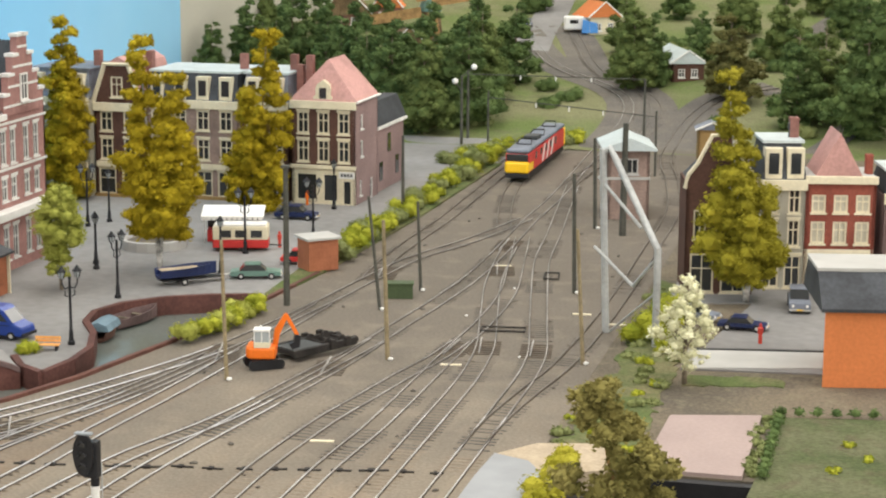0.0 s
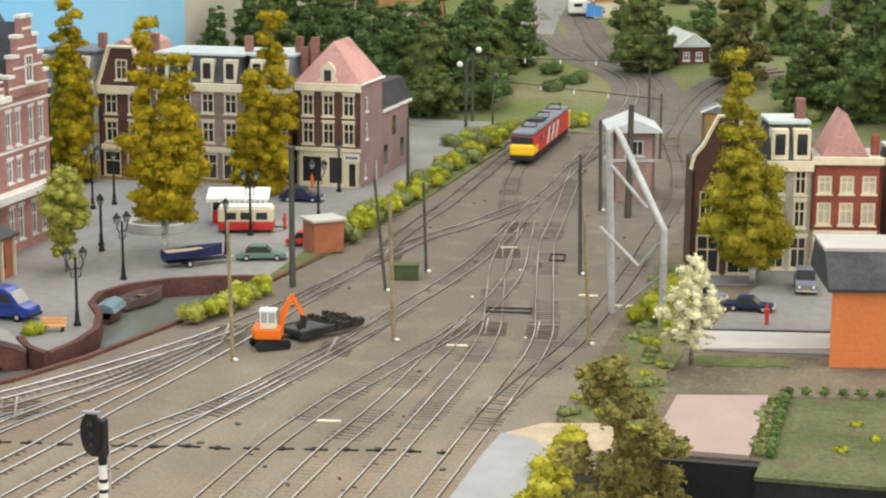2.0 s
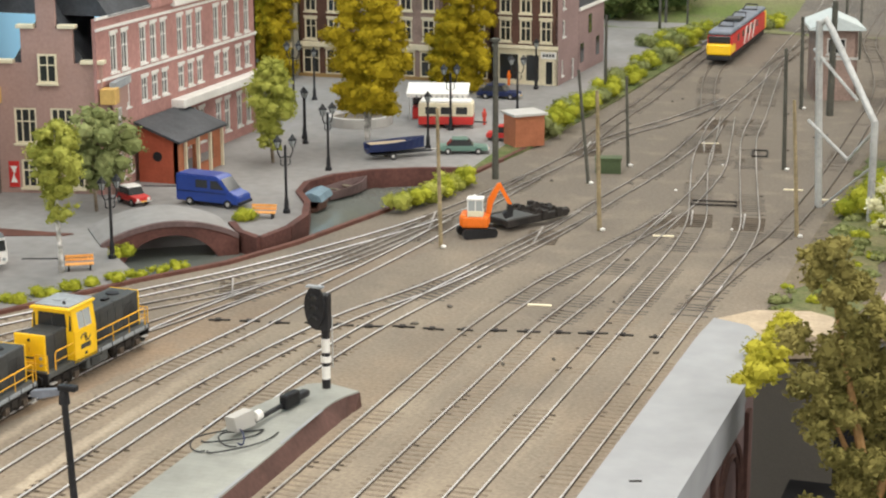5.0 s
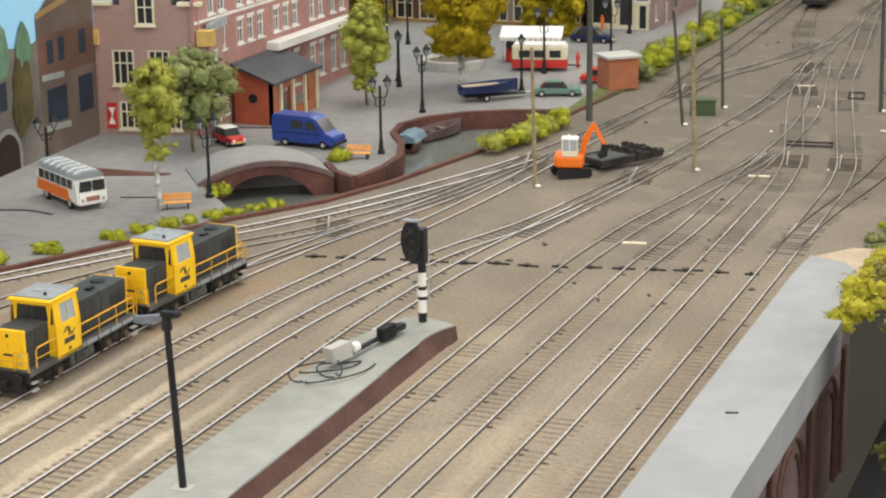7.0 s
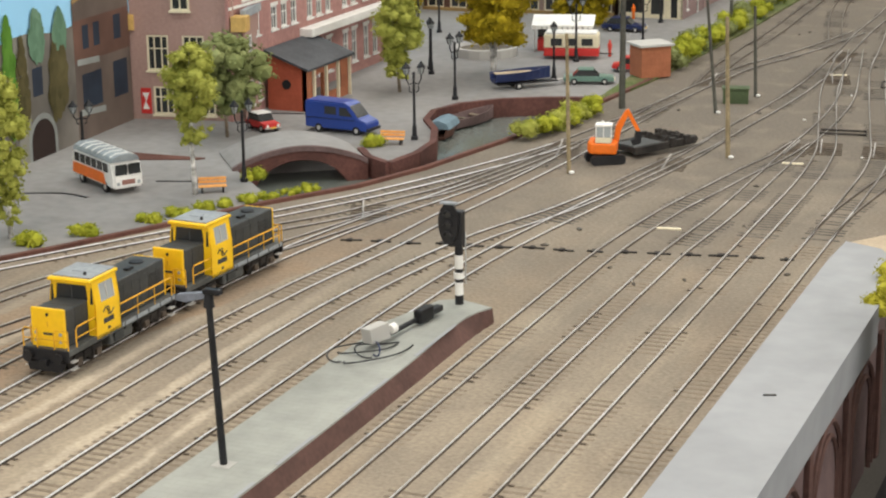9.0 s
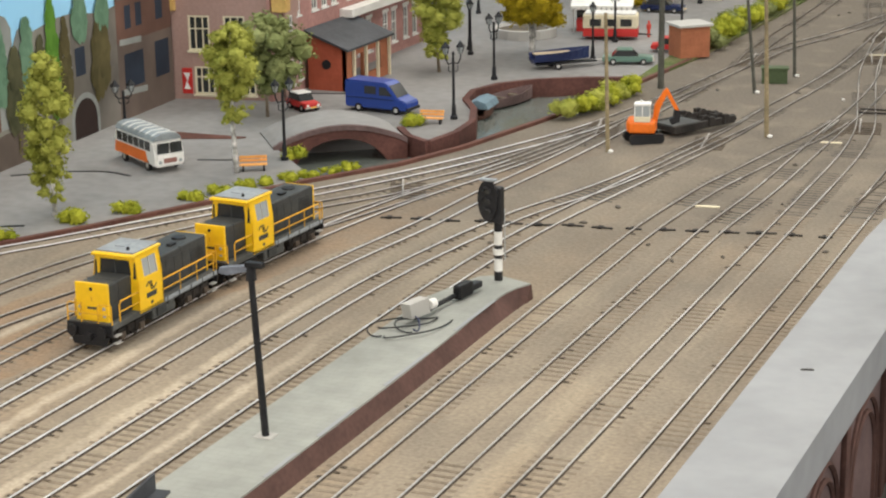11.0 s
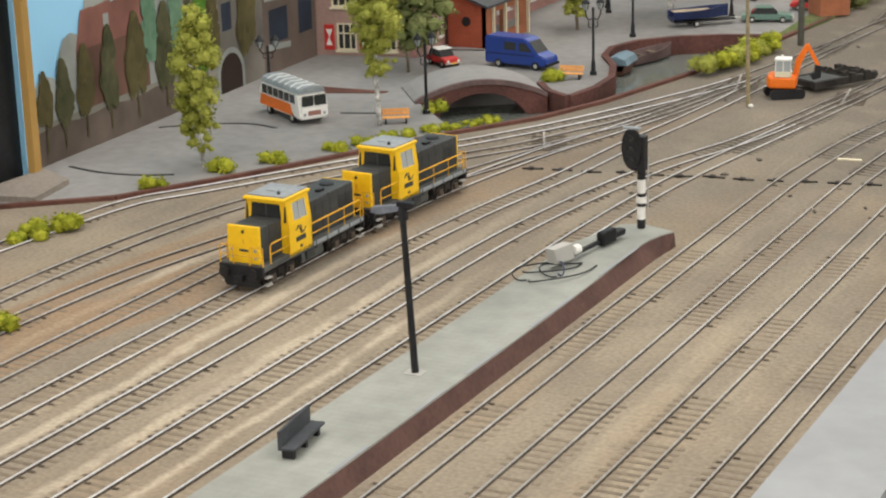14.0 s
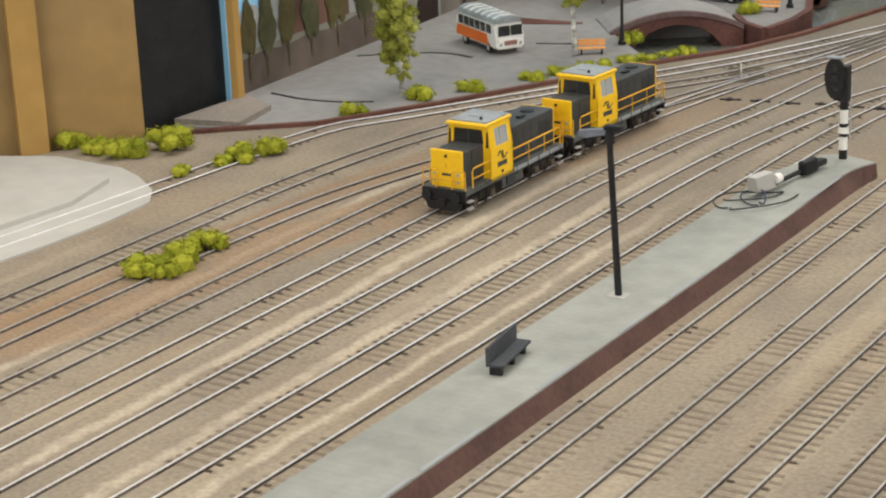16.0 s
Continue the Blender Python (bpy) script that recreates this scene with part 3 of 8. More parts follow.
# ---- tracks ----
TRACKS = {
    "a": [(-78.5, 20), (-77, 50), (-75.2, 70), (-74.2, 84), (-73, 92.8), (-71, 96.3), (-65.4, 105.9), (-60, 115), (-56, 122.6), (-51.8, 133), (-49.3, 141), (-46.4, 158), (-44.9, 170.5), (-43.6, 179), (-40.2, 190), (-37.4, 203)],
    "b": [(-69, 0), (-68.4, 45), (-68.3, 70), (-68.1, 82), (-66.8, 92.6), (-64, 101.3), (-60, 109), (-56.2, 115), (-54.2, 119.6), (-52.2, 124.2), (-50.6, 131), (-49.2, 139)],
    "c": [(-65.4, 0), (-65, 52), (-64.9, 68), (-64.3, 79), (-62.8, 87), (-60.8, 93.5), (-58.6, 100), (-56.2, 107.5), (-53.8, 116)],
    "d": [(-60.4, 0), (-60.4, 70), (-60.2, 85), (-59.6, 92.5), (-58.4, 100)],
    "e": [(-56.5, 0), (-56.5, 92), (-55.9, 102), (-54.2, 113), (-51.9, 122), (-49.7, 132), (-48.4, 141)],
    "f": [(-52.3, 0), (-52.3, 84), (-51.5, 98), (-50.1, 109), (-49.4, 118), (-48.4, 126.5), (-47.6, 135), (-46.9, 146), (-46.1, 158)],
    "g": [(-48, 0), (-48, 84), (-47.5, 98), (-45.4, 112.4), (-42.9, 120.6), (-41.5, 126.6), (-39.8, 137), (-38.6, 144), (-37.7, 153), (-36.9, 161), (-36.2, 173), (-36.4, 190), (-36.8, 202), (-36.8, 217), (-37.7, 241), (-38.3, 258), (-37.9, 270), (-37.6, 277), (-38.4, 284), (-41.2, 291), (-46, 297.5), (-50.5, 303), (-55.5, 312), (-61, 324), (-66, 336)],
    "h": [(-43.8, 0), (-43.8, 94), (-43.5, 104), (-42.8, 112), (-40.9, 124.8), (-39.8, 132), (-38.7, 140), (-38.1, 147)],
    "i": [(-36.42, 0), (-36.42, 110), (-35.5, 123.5), (-34.4, 130.5), (-33.3, 137.3), (-32.3, 142.2), (-31.7, 148)],
    "j": [(-32.41, 0), (-32.41, 112), (-31.8, 124), (-31.6, 137.7), (-31.5, 147), (-31.3, 155), (-31.7, 166), (-33.4, 178), (-35.6, 192)],
    "k": [(-28.49, 0), (-28.49, 132), (-29.2, 145), (-31.4, 157), (-34, 171), (-35.9, 187)],
    "l": [(-24.47, 0), (-24.47, 136), (-25.0, 145), (-26.6, 154), (-29.4, 169), (-31.6, 182), (-32.8, 194), (-34.4, 208), (-36.4, 226)],
    "m": [(-45.1, 168), (-45.8, 178), (-45.9, 188), (-45.7, 200), (-46, 215), (-46.4, 232), (-46.4, 262)],
    "n": [(-38.4, 196), (-40.6, 207), (-42.4, 218), (-43.3, 228), (-43.5, 240), (-43.5, 262)],
    "o": [(-24.47, 120), (-24.3, 127), (-23.6, 134), (-22.5, 143), (-21.9, 163), (-22.2, 190), (-22.8, 212), (-25.4, 232), (-28.2, 248), (-29.2, 262), (-28.4, 278), (-25, 290), (-18, 298)],
    "p": [(-36.9, 226), (-36.2, 242), (-34.8, 260), (-33.6, 272), (-34.2, 283), (-38, 292), (-44, 299.5), (-48, 309), (-52, 322), (-57, 336)],
}


def spline(pts, step=1.2):
    """A smooth line through the points, at even steps (centripetal blend of neighbours)."""
    p = [Vector((*q, 0)) for q in pts]
    p = [p[0] * 2 - p[1]] + p + [p[-1] * 2 - p[-2]]
    out = []
    for k in range(1, len(p) - 2):
        a, b, c, d = p[k - 1 : k + 3]
        ta = (c - a) * ((c - b).length / max(1e-6, (b - a).length + (c - b).length))
        tb = (d - b) * ((c - b).length / max(1e-6, (c - b).length + (d - c).length))
        n = max(1, int((c - b).length / step))
        for i in range(n):
            t = i / n
            h = (2 * t**3 - 3 * t**2 + 1, t**3 - 2 * t**2 + t, -2 * t**3 + 3 * t**2, t**3 - t**2)
            out.append(b * h[0] + ta * h[1] + c * h[2] + tb * h[3])
    out.append(p[-2])
    return out


def sweep(line, off, prof):
    """Rails: a closed section swept along a line at a side offset."""
    verts, faces = [], []
    n = len(prof)
    for k, q in enumerate(line):
        d = (line[min(k + 1, len(line) - 1)] - line[max(k - 1, 0)]).normalized()
        side = Vector((d.y, -d.x, 0))
        for u, z in prof:
            v = q + side * (off + u)
            verts.append((v.x, v.y, hill(v.x, v.y) * (1 if v.y > 262 else 0) + z))
    for k in range(len(line) - 1):
        for i in range(n):
            faces.append((k * n + i, k * n + (i + 1) % n, (k + 1) * n + (i + 1) % n, (k + 1) * n + i))
    return verts, faces


HEAD = [(-0.045, 0.105), (0.045, 0.105), (0.04, 0.15), (-0.04, 0.15)]
WEB = [(-0.075, 0.0), (0.075, 0.0), (0.032, 0.04), (0.032, 0.105), (-0.032, 0.105), (-0.032, 0.04)]


def track(key, pts):
    bright = key in "af"
    th = thing("railway_track", 0, 0, 0, 0, "bright steel model track with half-buried sleepers" if bright else "worn steel model track with half-buried sleepers", "track", "yard tracks", "structure")
    line = spline(pts)
    for s in (-0.7175, 0.7175):
        # worn bright where the trains run, with the highlight put into the colour; oiled and dull in the yard throat
        worn = M["rail_white"] if key == "a" else M["rail"] if key in "efgh" else M["rail_mid"] if key in "bcdijkl" else M["rail_dark"]
        cut = 141 if bright else 128
        near = [q for q in line if q.y <= cut]
        far = [q for q in line if q.y > cut]
        for run, top in ((near, worn), (near[-1:] + far, M["rail_far"] if key not in "mnop" else M["rail_dark"])):
            if len(run) < 2:
                continue
            r = new("rail", raw_mesh("rail", *sweep(run, s, HEAD), top))
            r.parent = th
            w = new("rail_web", raw_mesh("rail_web", *sweep(run, s, WEB), M["web_far"] if top is M["rail_far"] else M["rail_rust"]))
            w.parent = r
    fine = spline(pts, 0.66)
    near_v, near_f, far_v, far_f, bolts, ends = [], [], [], [], [], []
    for k in range(1, len(fine) - 1):
        q = fine[k]
        d = (fine[k + 1] - fine[k - 1]).normalized()
        side = Vector((d.y, -d.x, 0))
        patch = noise.noise(q * 0.13 + Vector((0, 0, ord(key))))
        lift = 0.012 + 0.016 * patch + rng.uniform(-0.005, 0.005)
        if patch < -0.16 or rng.random() < 0.1:
            continue
        if key in "ghijklop" and 122 < q.y < 262 and patch < 0.0:
            continue
        if q.y > 116:
            lift += 0.008
        z0 = hill(q.x, q.y) if q.y > 262 else 0
        w, ln = 0.12, 1.26 + rng.uniform(-0.1, 0.06)
        verts, faces = (near_v, near_f) if q.y < 116 + 10 * noise.noise(q * 0.08) else (far_v, far_f)
        n = len(verts)
        for sx, sy in ((-ln, -w), (ln, -w), (ln, w), (-ln, w)):
            v = q + side * sx + d * sy
            verts.append((v.x, v.y, z0 - 0.1))
        for sx, sy in ((-ln, -w), (ln, -w), (ln, w), (-ln, w)):
            v = q + side * sx + d * sy
            verts.append((v.x, v.y, z0 + lift))
        faces += [(n + 4, n + 5, n + 6, n + 7), (n, n + 1, n + 5, n + 4), (n + 1, n + 2, n + 6, n + 5), (n + 2, n + 3, n + 7, n + 6), (n + 3, n, n + 4, n + 7)]
        # the dark ends of the sleepers stand out of the ballast beside the rail
        for rs in (-0.95, -0.45, 0.95):
            if rng.random() < (0.22 if key in "abcdefgh" else 0.03) + 0.7 * noise.noise(q * 0.15 + Vector((0, 0, rs))):
                c = q + side * rs
                m0 = len(bolts)
                for zz in (-0.05, 0.055):
                    for sx, sy in ((-0.14, -0.075), (0.14, -0.075), (0.14, 0.075), (-0.14, 0.075)):
                        v = c + side * sx + d * sy
                        bolts.append((v.x, v.y, z0 + zz))
                ends += [(m0 + 4, m0 + 5, m0 + 6, m0 + 7), (m0, m0 + 1, m0 + 5, m0 + 4), (m0 + 1, m0 + 2, m0 + 6, m0 + 5), (m0 + 2, m0 + 3, m0 + 7, m0 + 6), (m0 + 3, m0, m0 + 4, m0 + 7)]
    en = new("sleeper_ends", raw_mesh("sleeper_ends", bolts, ends, M["sleeper_dk"]))
    en.parent = th
    tagged(en, "dark sleeper ends showing through ballast", kind="stuff")
    for verts, faces, m, words in ((near_v, near_f, "sleeper", "row of weathered sleepers sunk in ballast"), (far_v, far_f, "sleeper_oil", "row of oily dark sleepers")):
        if verts:
            sl = new("sleepers", raw_mesh("sleepers", verts, faces, M[m]))
            sl.parent = th
            tagged(sl, words, kind="stuff")


for key, pts in TRACKS.items():
    track(key, pts)


def skin(bm, rows, closed=True):
    """Joins rows of 3D points, each as long as the others, into one surface, capped at both ends."""
    vs = [[bm.verts.new(p) for p in row] for row in rows]
    n = len(rows[0])
    fs = []
    for a, b in zip(vs, vs[1:]):
        for k in range(n if closed else n - 1):
            fs.append(bm.faces.new((a[k], a[(k + 1) % n], b[(k + 1) % n], b[k])))
    if closed:
        fs += [bm.faces.new(vs[0]), bm.faces.new(vs[-1])]
    bmesh.ops.recalc_face_normals(bm, faces=fs)
    return bm


def platform():
    th = thing("platform", 0, 0, 0, 0, "narrow grey island platform with maroon edge wall", "platform", kind="structure")
    # the wall leans back a little and straightens towards the rounded end
    edge = [(-38.5, 0), (-38.5, 30), (-38.5, 60), (-38.52, 80), (-38.6, 87), (-38.72, 90.5), (-38.78, 92.6), (-38.7, 94.2), (-38.45, 95.4), (-38.02, 96.4)]
    foot = [(-38.0, y) for _, y in edge[:-1]] + [(-37.98, 96.6)]
    end = [(-40.3, 97.2), (-41.3, 96.6), (-42.5, 92), (-42.75, 0)]
    low = [(x, y, -0.2) for x, y in foot + end]
    top = [(x, y, 0.86) for x, y in edge + end]
    part("edge_wall", skin(B(), [low, top]), M["plat_wall"], th)
    inn = [(x - 0.03, y, 0.862) for x, y in edge[:-1]] + [(-38.06, 96.36, 0.862)] + [(x - 0.05, y + 0.03, 0.862) for x, y in end]
    part("paving", skin(B(), [inn, [(x, y, 0.95) for x, y, _ in inn]]), M["platform"], th)
    # worn pale line where the edging slabs have shifted
    for k in range(9):
        y = 30 + 7.0 * k + 1.3 * math.sin(k * 1.7)
        x = -38.76 - (0.1 if y > 80 else 0)
        part("edging_slab", box(B(), x, x + 0.2, y, y + 4.2 + 1.4 * math.sin(k), 0.951, 0.968), M["ledge"], th)


platform()

# ---- buildings ----
def wall_cells(bm, W, H, holes, T=0.3):
    """A wall in the x-z plane (front at y = 0, thickness towards +y) with holes (x0, x1, z0, z1) through it."""
    xs = sorted({0.0, W, *[v for h in holes for v in h[:2]]})
    zs = sorted({0.0, H, *[v for h in holes for v in h[2:]]})
    solid = {(i, k): not any(h[0] < (xs[i] + xs[i + 1]) / 2 < h[1] and h[2] < (zs[k] + zs[k + 1]) / 2 < h[3] for h in holes) for i in range(len(xs) - 1) for k in range(len(zs) - 1)}
    vs = {}

    def v(i, j, k):
        return vs.setdefault((i, j, k), bm.verts.new((xs[i], T * j, zs[k]))) if (i, j, k) not in vs else vs[i, j, k]

    for (i, k), full in solid.items():
        if not full:
            continue
        bm.faces.new((v(i, 0, k), v(i + 1, 0, k), v(i + 1, 0, k + 1), v(i, 0, k + 1)))
        bm.faces.new((v(i, 1, k), v(i, 1, k + 1), v(i + 1, 1, k + 1), v(i + 1, 1, k)))
        if not solid.get((i - 1, k)):
            bm.faces.new((v(i, 0, k), v(i, 0, k + 1), v(i, 1, k + 1), v(i, 1, k)))
        if not solid.get((i + 1, k)):
            bm.faces.new((v(i + 1, 0, k), v(i + 1, 1, k), v(i + 1, 1, k + 1), v(i + 1, 0, k + 1)))
        if not solid.get((i, k - 1)):
            bm.faces.new((v(i, 0, k), v(i, 1, k), v(i + 1, 1, k), v(i + 1, 0, k)))
        if not solid.get((i, k + 1)):
            bm.faces.new((v(i, 0, k + 1), v(i + 1, 0, k + 1), v(i + 1, 1, k + 1), v(i, 1, k + 1)))
    return bm


def window(parent, h, material, bars=(1, 1), sill=True, lintel=None, m=None, glass=None):
    """A window in the hole h of a wall: frame, pane, glazing bars, sill, lintel. m: the wall's pose under its thing."""
    x0, x1, z0, z1 = h
    t = min(0.16, (x1 - x0) * 0.13)
    bm = wall_cells(B(), x1 - x0, z1 - z0, [(t, x1 - x0 - t, t, z1 - z0 - t)], 0.16)
    bmesh.ops.translate(bm, vec=(x0, 0.04, z0), verts=bm.verts)
    w = part("window", bm, material, parent, at=m)
    part("pane", box(B(), x0 + t * 0.5, x1 - t * 0.5, 0.15, 0.19, z0 + t * 0.5, z1 - t * 0.5), glass or M["glass"], w)
    for k in range(1, bars[0] + 1):
        x = x0 + (x1 - x0) * k / (bars[0] + 1)
        part("glazing_bar", box(B(), x - 0.05, x + 0.05, 0.07, 0.15, z0 + t, z1 - t), material, w)
    for k in range(1, bars[1] + 1):
        z = z0 + (z1 - z0) * (k / (bars[1] + 1) + (0.12 if bars[1] == 1 else 0))
        part("glazing_bar", box(B(), x0 + t, x1 - t, 0.06, 0.148, z - 0.05, z + 0.05), material, w)
    if sill:
        part("sill", box(B(), x0 - 0.12, x1 + 0.12, -0.14, 0.1, z0 - 0.16, z0), material, w)
    if lintel:
        part("lintel", box(B(), x0 - 0.1, x1 + 0.1, -0.08, 0.1, z1, z1 + 0.28), lintel, w)
    return w


def local(x, y, z, rz):
    return pose(x * S, y * S, z * S, 0, 0, rz)


def wall(parent, W, H, holes, material, m, frame=None, bars=(1, 1), lintel=None, sill=True, glass=None, name="wall", T=0.3):
    part(name, wall_cells(B(), W, H, holes, T), material, parent, at=m)
    for h in holes:
        window(parent, h, frame or M["cream"], bars, sill, lintel, m, glass)


def grid(xs, w, rows):
    return [(x - w / 2, x + w / 2, z0, z1) for z0, z1 in rows for x in xs]


def corner_house():
    """Dark brick corner house with a pink hipped roof and a shop below."""
    th = thing("house", -64.5, 205.4, 0.1, -1.2, "brown brick corner house with pink tiled roof and shop front", "house")
    W, H, D = 7.4, 11.2, 8.4
    xs = [1.35, 3.7, 6.05]
    holes = grid(xs, 1.35, [(4.75, 7.2), (7.9, 10.3)])
    wall(th, W, H - 4.3, [(a, b, c - 4.3, d - 4.3) for a, b, c, d in holes], M["brick_dk"], local(0, 0, 4.3, 0), M["cream"], (1, 1), M["cream"])
    shop = [(0.5, 3.0, 0.4, 3.5), (3.6, 5.4, 0.3, 3.5), (5.9, 6.95, 0.0, 2.8)]
    wall(th, W, 4.3, shop, M["cream"], local(0, 0, 0, 0), M["cream"], (0, 0), None, False, name="shop_front")
    part("cornice", box(B(), -0.15, W + 0.15, -0.3, 0.02, H - 0.55, H + 0.35, 0.05), M["cream"], th)
    part("shop_cornice", box(B(), -0.1, W + 0.1, -0.22, 0.02, 4.0, 4.4, 0.04), M["cream"], th)
    # sign board with unreadable writing
    sg = part("sign_board", box(B(), 5.5, 7.3, -0.12, 0.0, 3.0, 3.75), M["white"], th)
    for k in range(4):
        part("writing_bar", box(B(), 5.75 + 0.36 * k, 6.0 + 0.36 * k, -0.14, -0.12, 3.22, 3.55), M["black"], sg)
    side = grid([2.4], 0.9, [(5.2, 7.0), (8.3, 9.9)]) + [(5.6, 6.5, 0.0, 2.3), (1.6, 2.3, 0.9, 2.6)]
    wall(th, D, H, side, M["brick_mauve"], local(W, 0, 0, 90), M["white"], (0, 1))
    wall(th, D, H, [], M["brick_dk"], local(0, D, 0, -90))
    wall(th, W, H, [], M["brick_dk"], local(W, D, 0, 180))
    # roof: front hip steep, ridge along the depth
    bm = B()
    v = [bm.verts.new(c) for c in ((-0.2, -0.2, H + 0.3), (W + 0.25, -0.2, H + 0.3), (W + 0.25, D, H + 0.3), (-0.2, D, H + 0.3), (W / 2 + 0.1, 1.7, H + 4.8), (W / 2 + 0.1, D - 1, H + 4.8))]
    for f in ((0, 1, 4), (1, 2, 5, 4), (2, 3, 5), (3, 0, 4, 5), (3, 2, 1, 0)):
        bm.faces.new([v[i] for i in f])
    part("roof", bm, M["pink_roof"], th, "pink tiled hipped roof")
    part("gutter", tube(B(), [(W + 0.3, -0.2, H + 0.32), (W + 0.3, D, H + 0.32)], 0.14), M["white"], th)
    d = part("dormer", prism(B(), [(2.6, H + 0.3), (4.8, H + 0.3), (4.8, H + 0.8), (4.55, H + 1.0), (4.55, H + 1.7), (4.35, H + 2.2), (3.7, H + 2.65), (3.05, H + 2.2), (2.85, H + 1.7), (2.85, H + 1.0), (2.6, H + 0.8)], -0.1, 1.6, "y"), M["cream"], th)
    part("pane", box(B(), 3.3, 4.1, -0.13, -0.09, H + 0.6, H + 1.8), M["glass"], d)
    for cx in (-0.4, 0.7):
        part("chimney", box(B(), cx, cx + 0.8, 3.0, 3.9, H + 0.3, H + 4.3 + cx, 0.04), M["brick"], th)
    # rear annex
    an = part("annex", box(B(), W - 3.2, W - 0.25, D, D + 11.5, 0, 7.6), M["brick_mauve"], th)
    bm = B()
    v = [bm.verts.new(c) for c in ((W - 3.3, D, 7.6), (W + 0.1, D, 7.6), (W + 0.1, D + 11.7, 7.6), (W - 3.3, D + 11.7, 7.6), (W - 2.6, D, 10.4), (W - 0.9, D, 10.4), (W - 0.9, D + 11, 10.4), (W - 2.6, D + 11, 10.4))]
    for f in ((0, 1, 5, 4), (1, 2, 6, 5), (2, 3, 7, 6), (3, 0, 4, 7), (4, 5, 6, 7)):
        bm.faces.new([v[i] for i in f])
    part("mansard_roof", bm, M["slate"], th)
    part("annex_gutter", box(B(), W - 0.25, W + 0.2, D, D + 11.7, 7.35, 7.7), M["white"], an)
    for k in range(3):
        part("annex_window", box(B(), W - 0.26, W - 0.2, D + 1.5 + 3.3 * k, D + 2.8 + 3.3 * k, 1.2 + 3 * (k % 2), 3.4 + 3 * (k % 2)), M["glass"], an)


def town_house(x, y, rz, W, H, wallm, label, roof="mansard", frame="cream", cols=3, shop=True, z=0.1, D=10.0, top=4.0, roofm="zinc", lower="slate", glass=None):
    th = thing("house", x, y, z, rz, label, "house", "terrace of town houses")
    xs = [W * (k + 0.5) / cols for k in range(cols)]
    fw = min(1.5, W / cols * (0.42 if glass else 0.55))
    rows = [(0.35 * H + 0.6, 0.35 * H + 3.0), (0.68 * H + 0.35, 0.68 * H + 2.6)]
    holes = grid(xs, fw, rows) + [(a - fw * 0.7, a + fw * 0.7, 0.3, 3.2) for a in xs]
    wall(th, W, H, holes, M[wallm], local(0, 0, 0, 0), M[frame], (1, 1), M[frame], glass=glass)
    wall(th, D, H, [], M[wallm], local(W, 0, 0, 90))
    wall(th, D, H, [], M[wallm], local(0, D, 0, -90))
    wall(th, W, H, [], M[wallm], local(W, D, 0, 180))
    part("cornice", box(B(), -0.1, W + 0.1, -0.35, 0.02, H - 0.7, H + 0.25, 0.05), M["cream"], th)
    if shop:
        part("shop_fascia", box(B(), 0.2, W - 0.2, -0.3, 0.02, 3.4, 4.0, 0.04), M["cream"], th)
        part("plinth", box(B(), 0.0, W, -0.5, 0.02, 0, 0.35), M["ochre"], th)
    bm = B()
    if roof == "mansard":
        lo = [(0, -0.1), (W, -0.1), (W, D), (0, D)]
        up = [(0.35, 1.1), (W - 0.35, 1.1), (W - 0.35, D - 1), (0.35, D - 1)]
        v = [bm.verts.new((*q, H + 0.2)) for q in lo] + [bm.verts.new((*q, H + top * 0.8)) for q in up]
        for f in ((0, 1, 5, 4), (1, 2, 6, 5), (2, 3, 7, 6), (3, 0, 4, 7), (4, 5, 6, 7), (3, 2, 1, 0)):
            bm.faces.new([v[i] for i in f])
        part("mansard_roof", bm, M[lower], th)
        part("flat_roof", prism(B(), [(0.1, 0.9), (W - 0.1, 0.9), (W - 0.1, D - 0.8), (0.1, D - 0.8)], H + top * 0.8, H + top * 0.8 + 0.25), M[roofm], th)
        for k, a in enumerate(xs):
            dm = part("dormer", box(B(), a - 0.75, a + 0.75, -0.05, 1.6, H + 0.3, H + top * 0.72, 0.04), M["cream"], th)
            part("pane", box(B(), a - 0.45, a + 0.45, -0.09, -0.04, H + 0.75, H + top * 0.62), M["glass"], dm)
    elif roof == "gambrel":
        outline = [(0, H + 0.2), (W, H + 0.2), (W - 1.5, H + top), (1.5, H + top)]
        part("gable", prism(B(), outline, -0.05, 0.3, "y"), M[wallm], th)
        part("gable_edge", tube(B(), [(-0.1, -0.1, H + 0.2), (1.4, -0.1, H + top), (W - 1.4, -0.1, H + top), (W + 0.1, -0.1, H + 0.2)], 0.3), M["cream"], th)
        window(th, (W / 2 - 0.7, W / 2 + 0.7, H + 0.9, H + 3.2), M["cream"], (1, 1), True, None, local(0, -0.16, 0, 0))
        prism(bm, [(-0.1, H + 0.2), (W + 0.1, H + 0.2), (W - 1.4, H + top), (W / 2, H + top + 0.8), (1.4, H + top)], 0.3, D, "y")
        part("roof", bm, M[roofm], th)
    else:
        prism(bm, [(-0.1, H + 0.2), (W + 0.1, H + 0.2), (W / 2, H + top)], 0.05, D, "y")
        part("roof", bm, M[roofm], th)
    part("chimney", box(B(), W - 1.1, W - 0.3, D * 0.4, D * 0.4 + 0.9, H + 0.5, H + top + 1.2, 0.04), M["brick"], th)
    return th


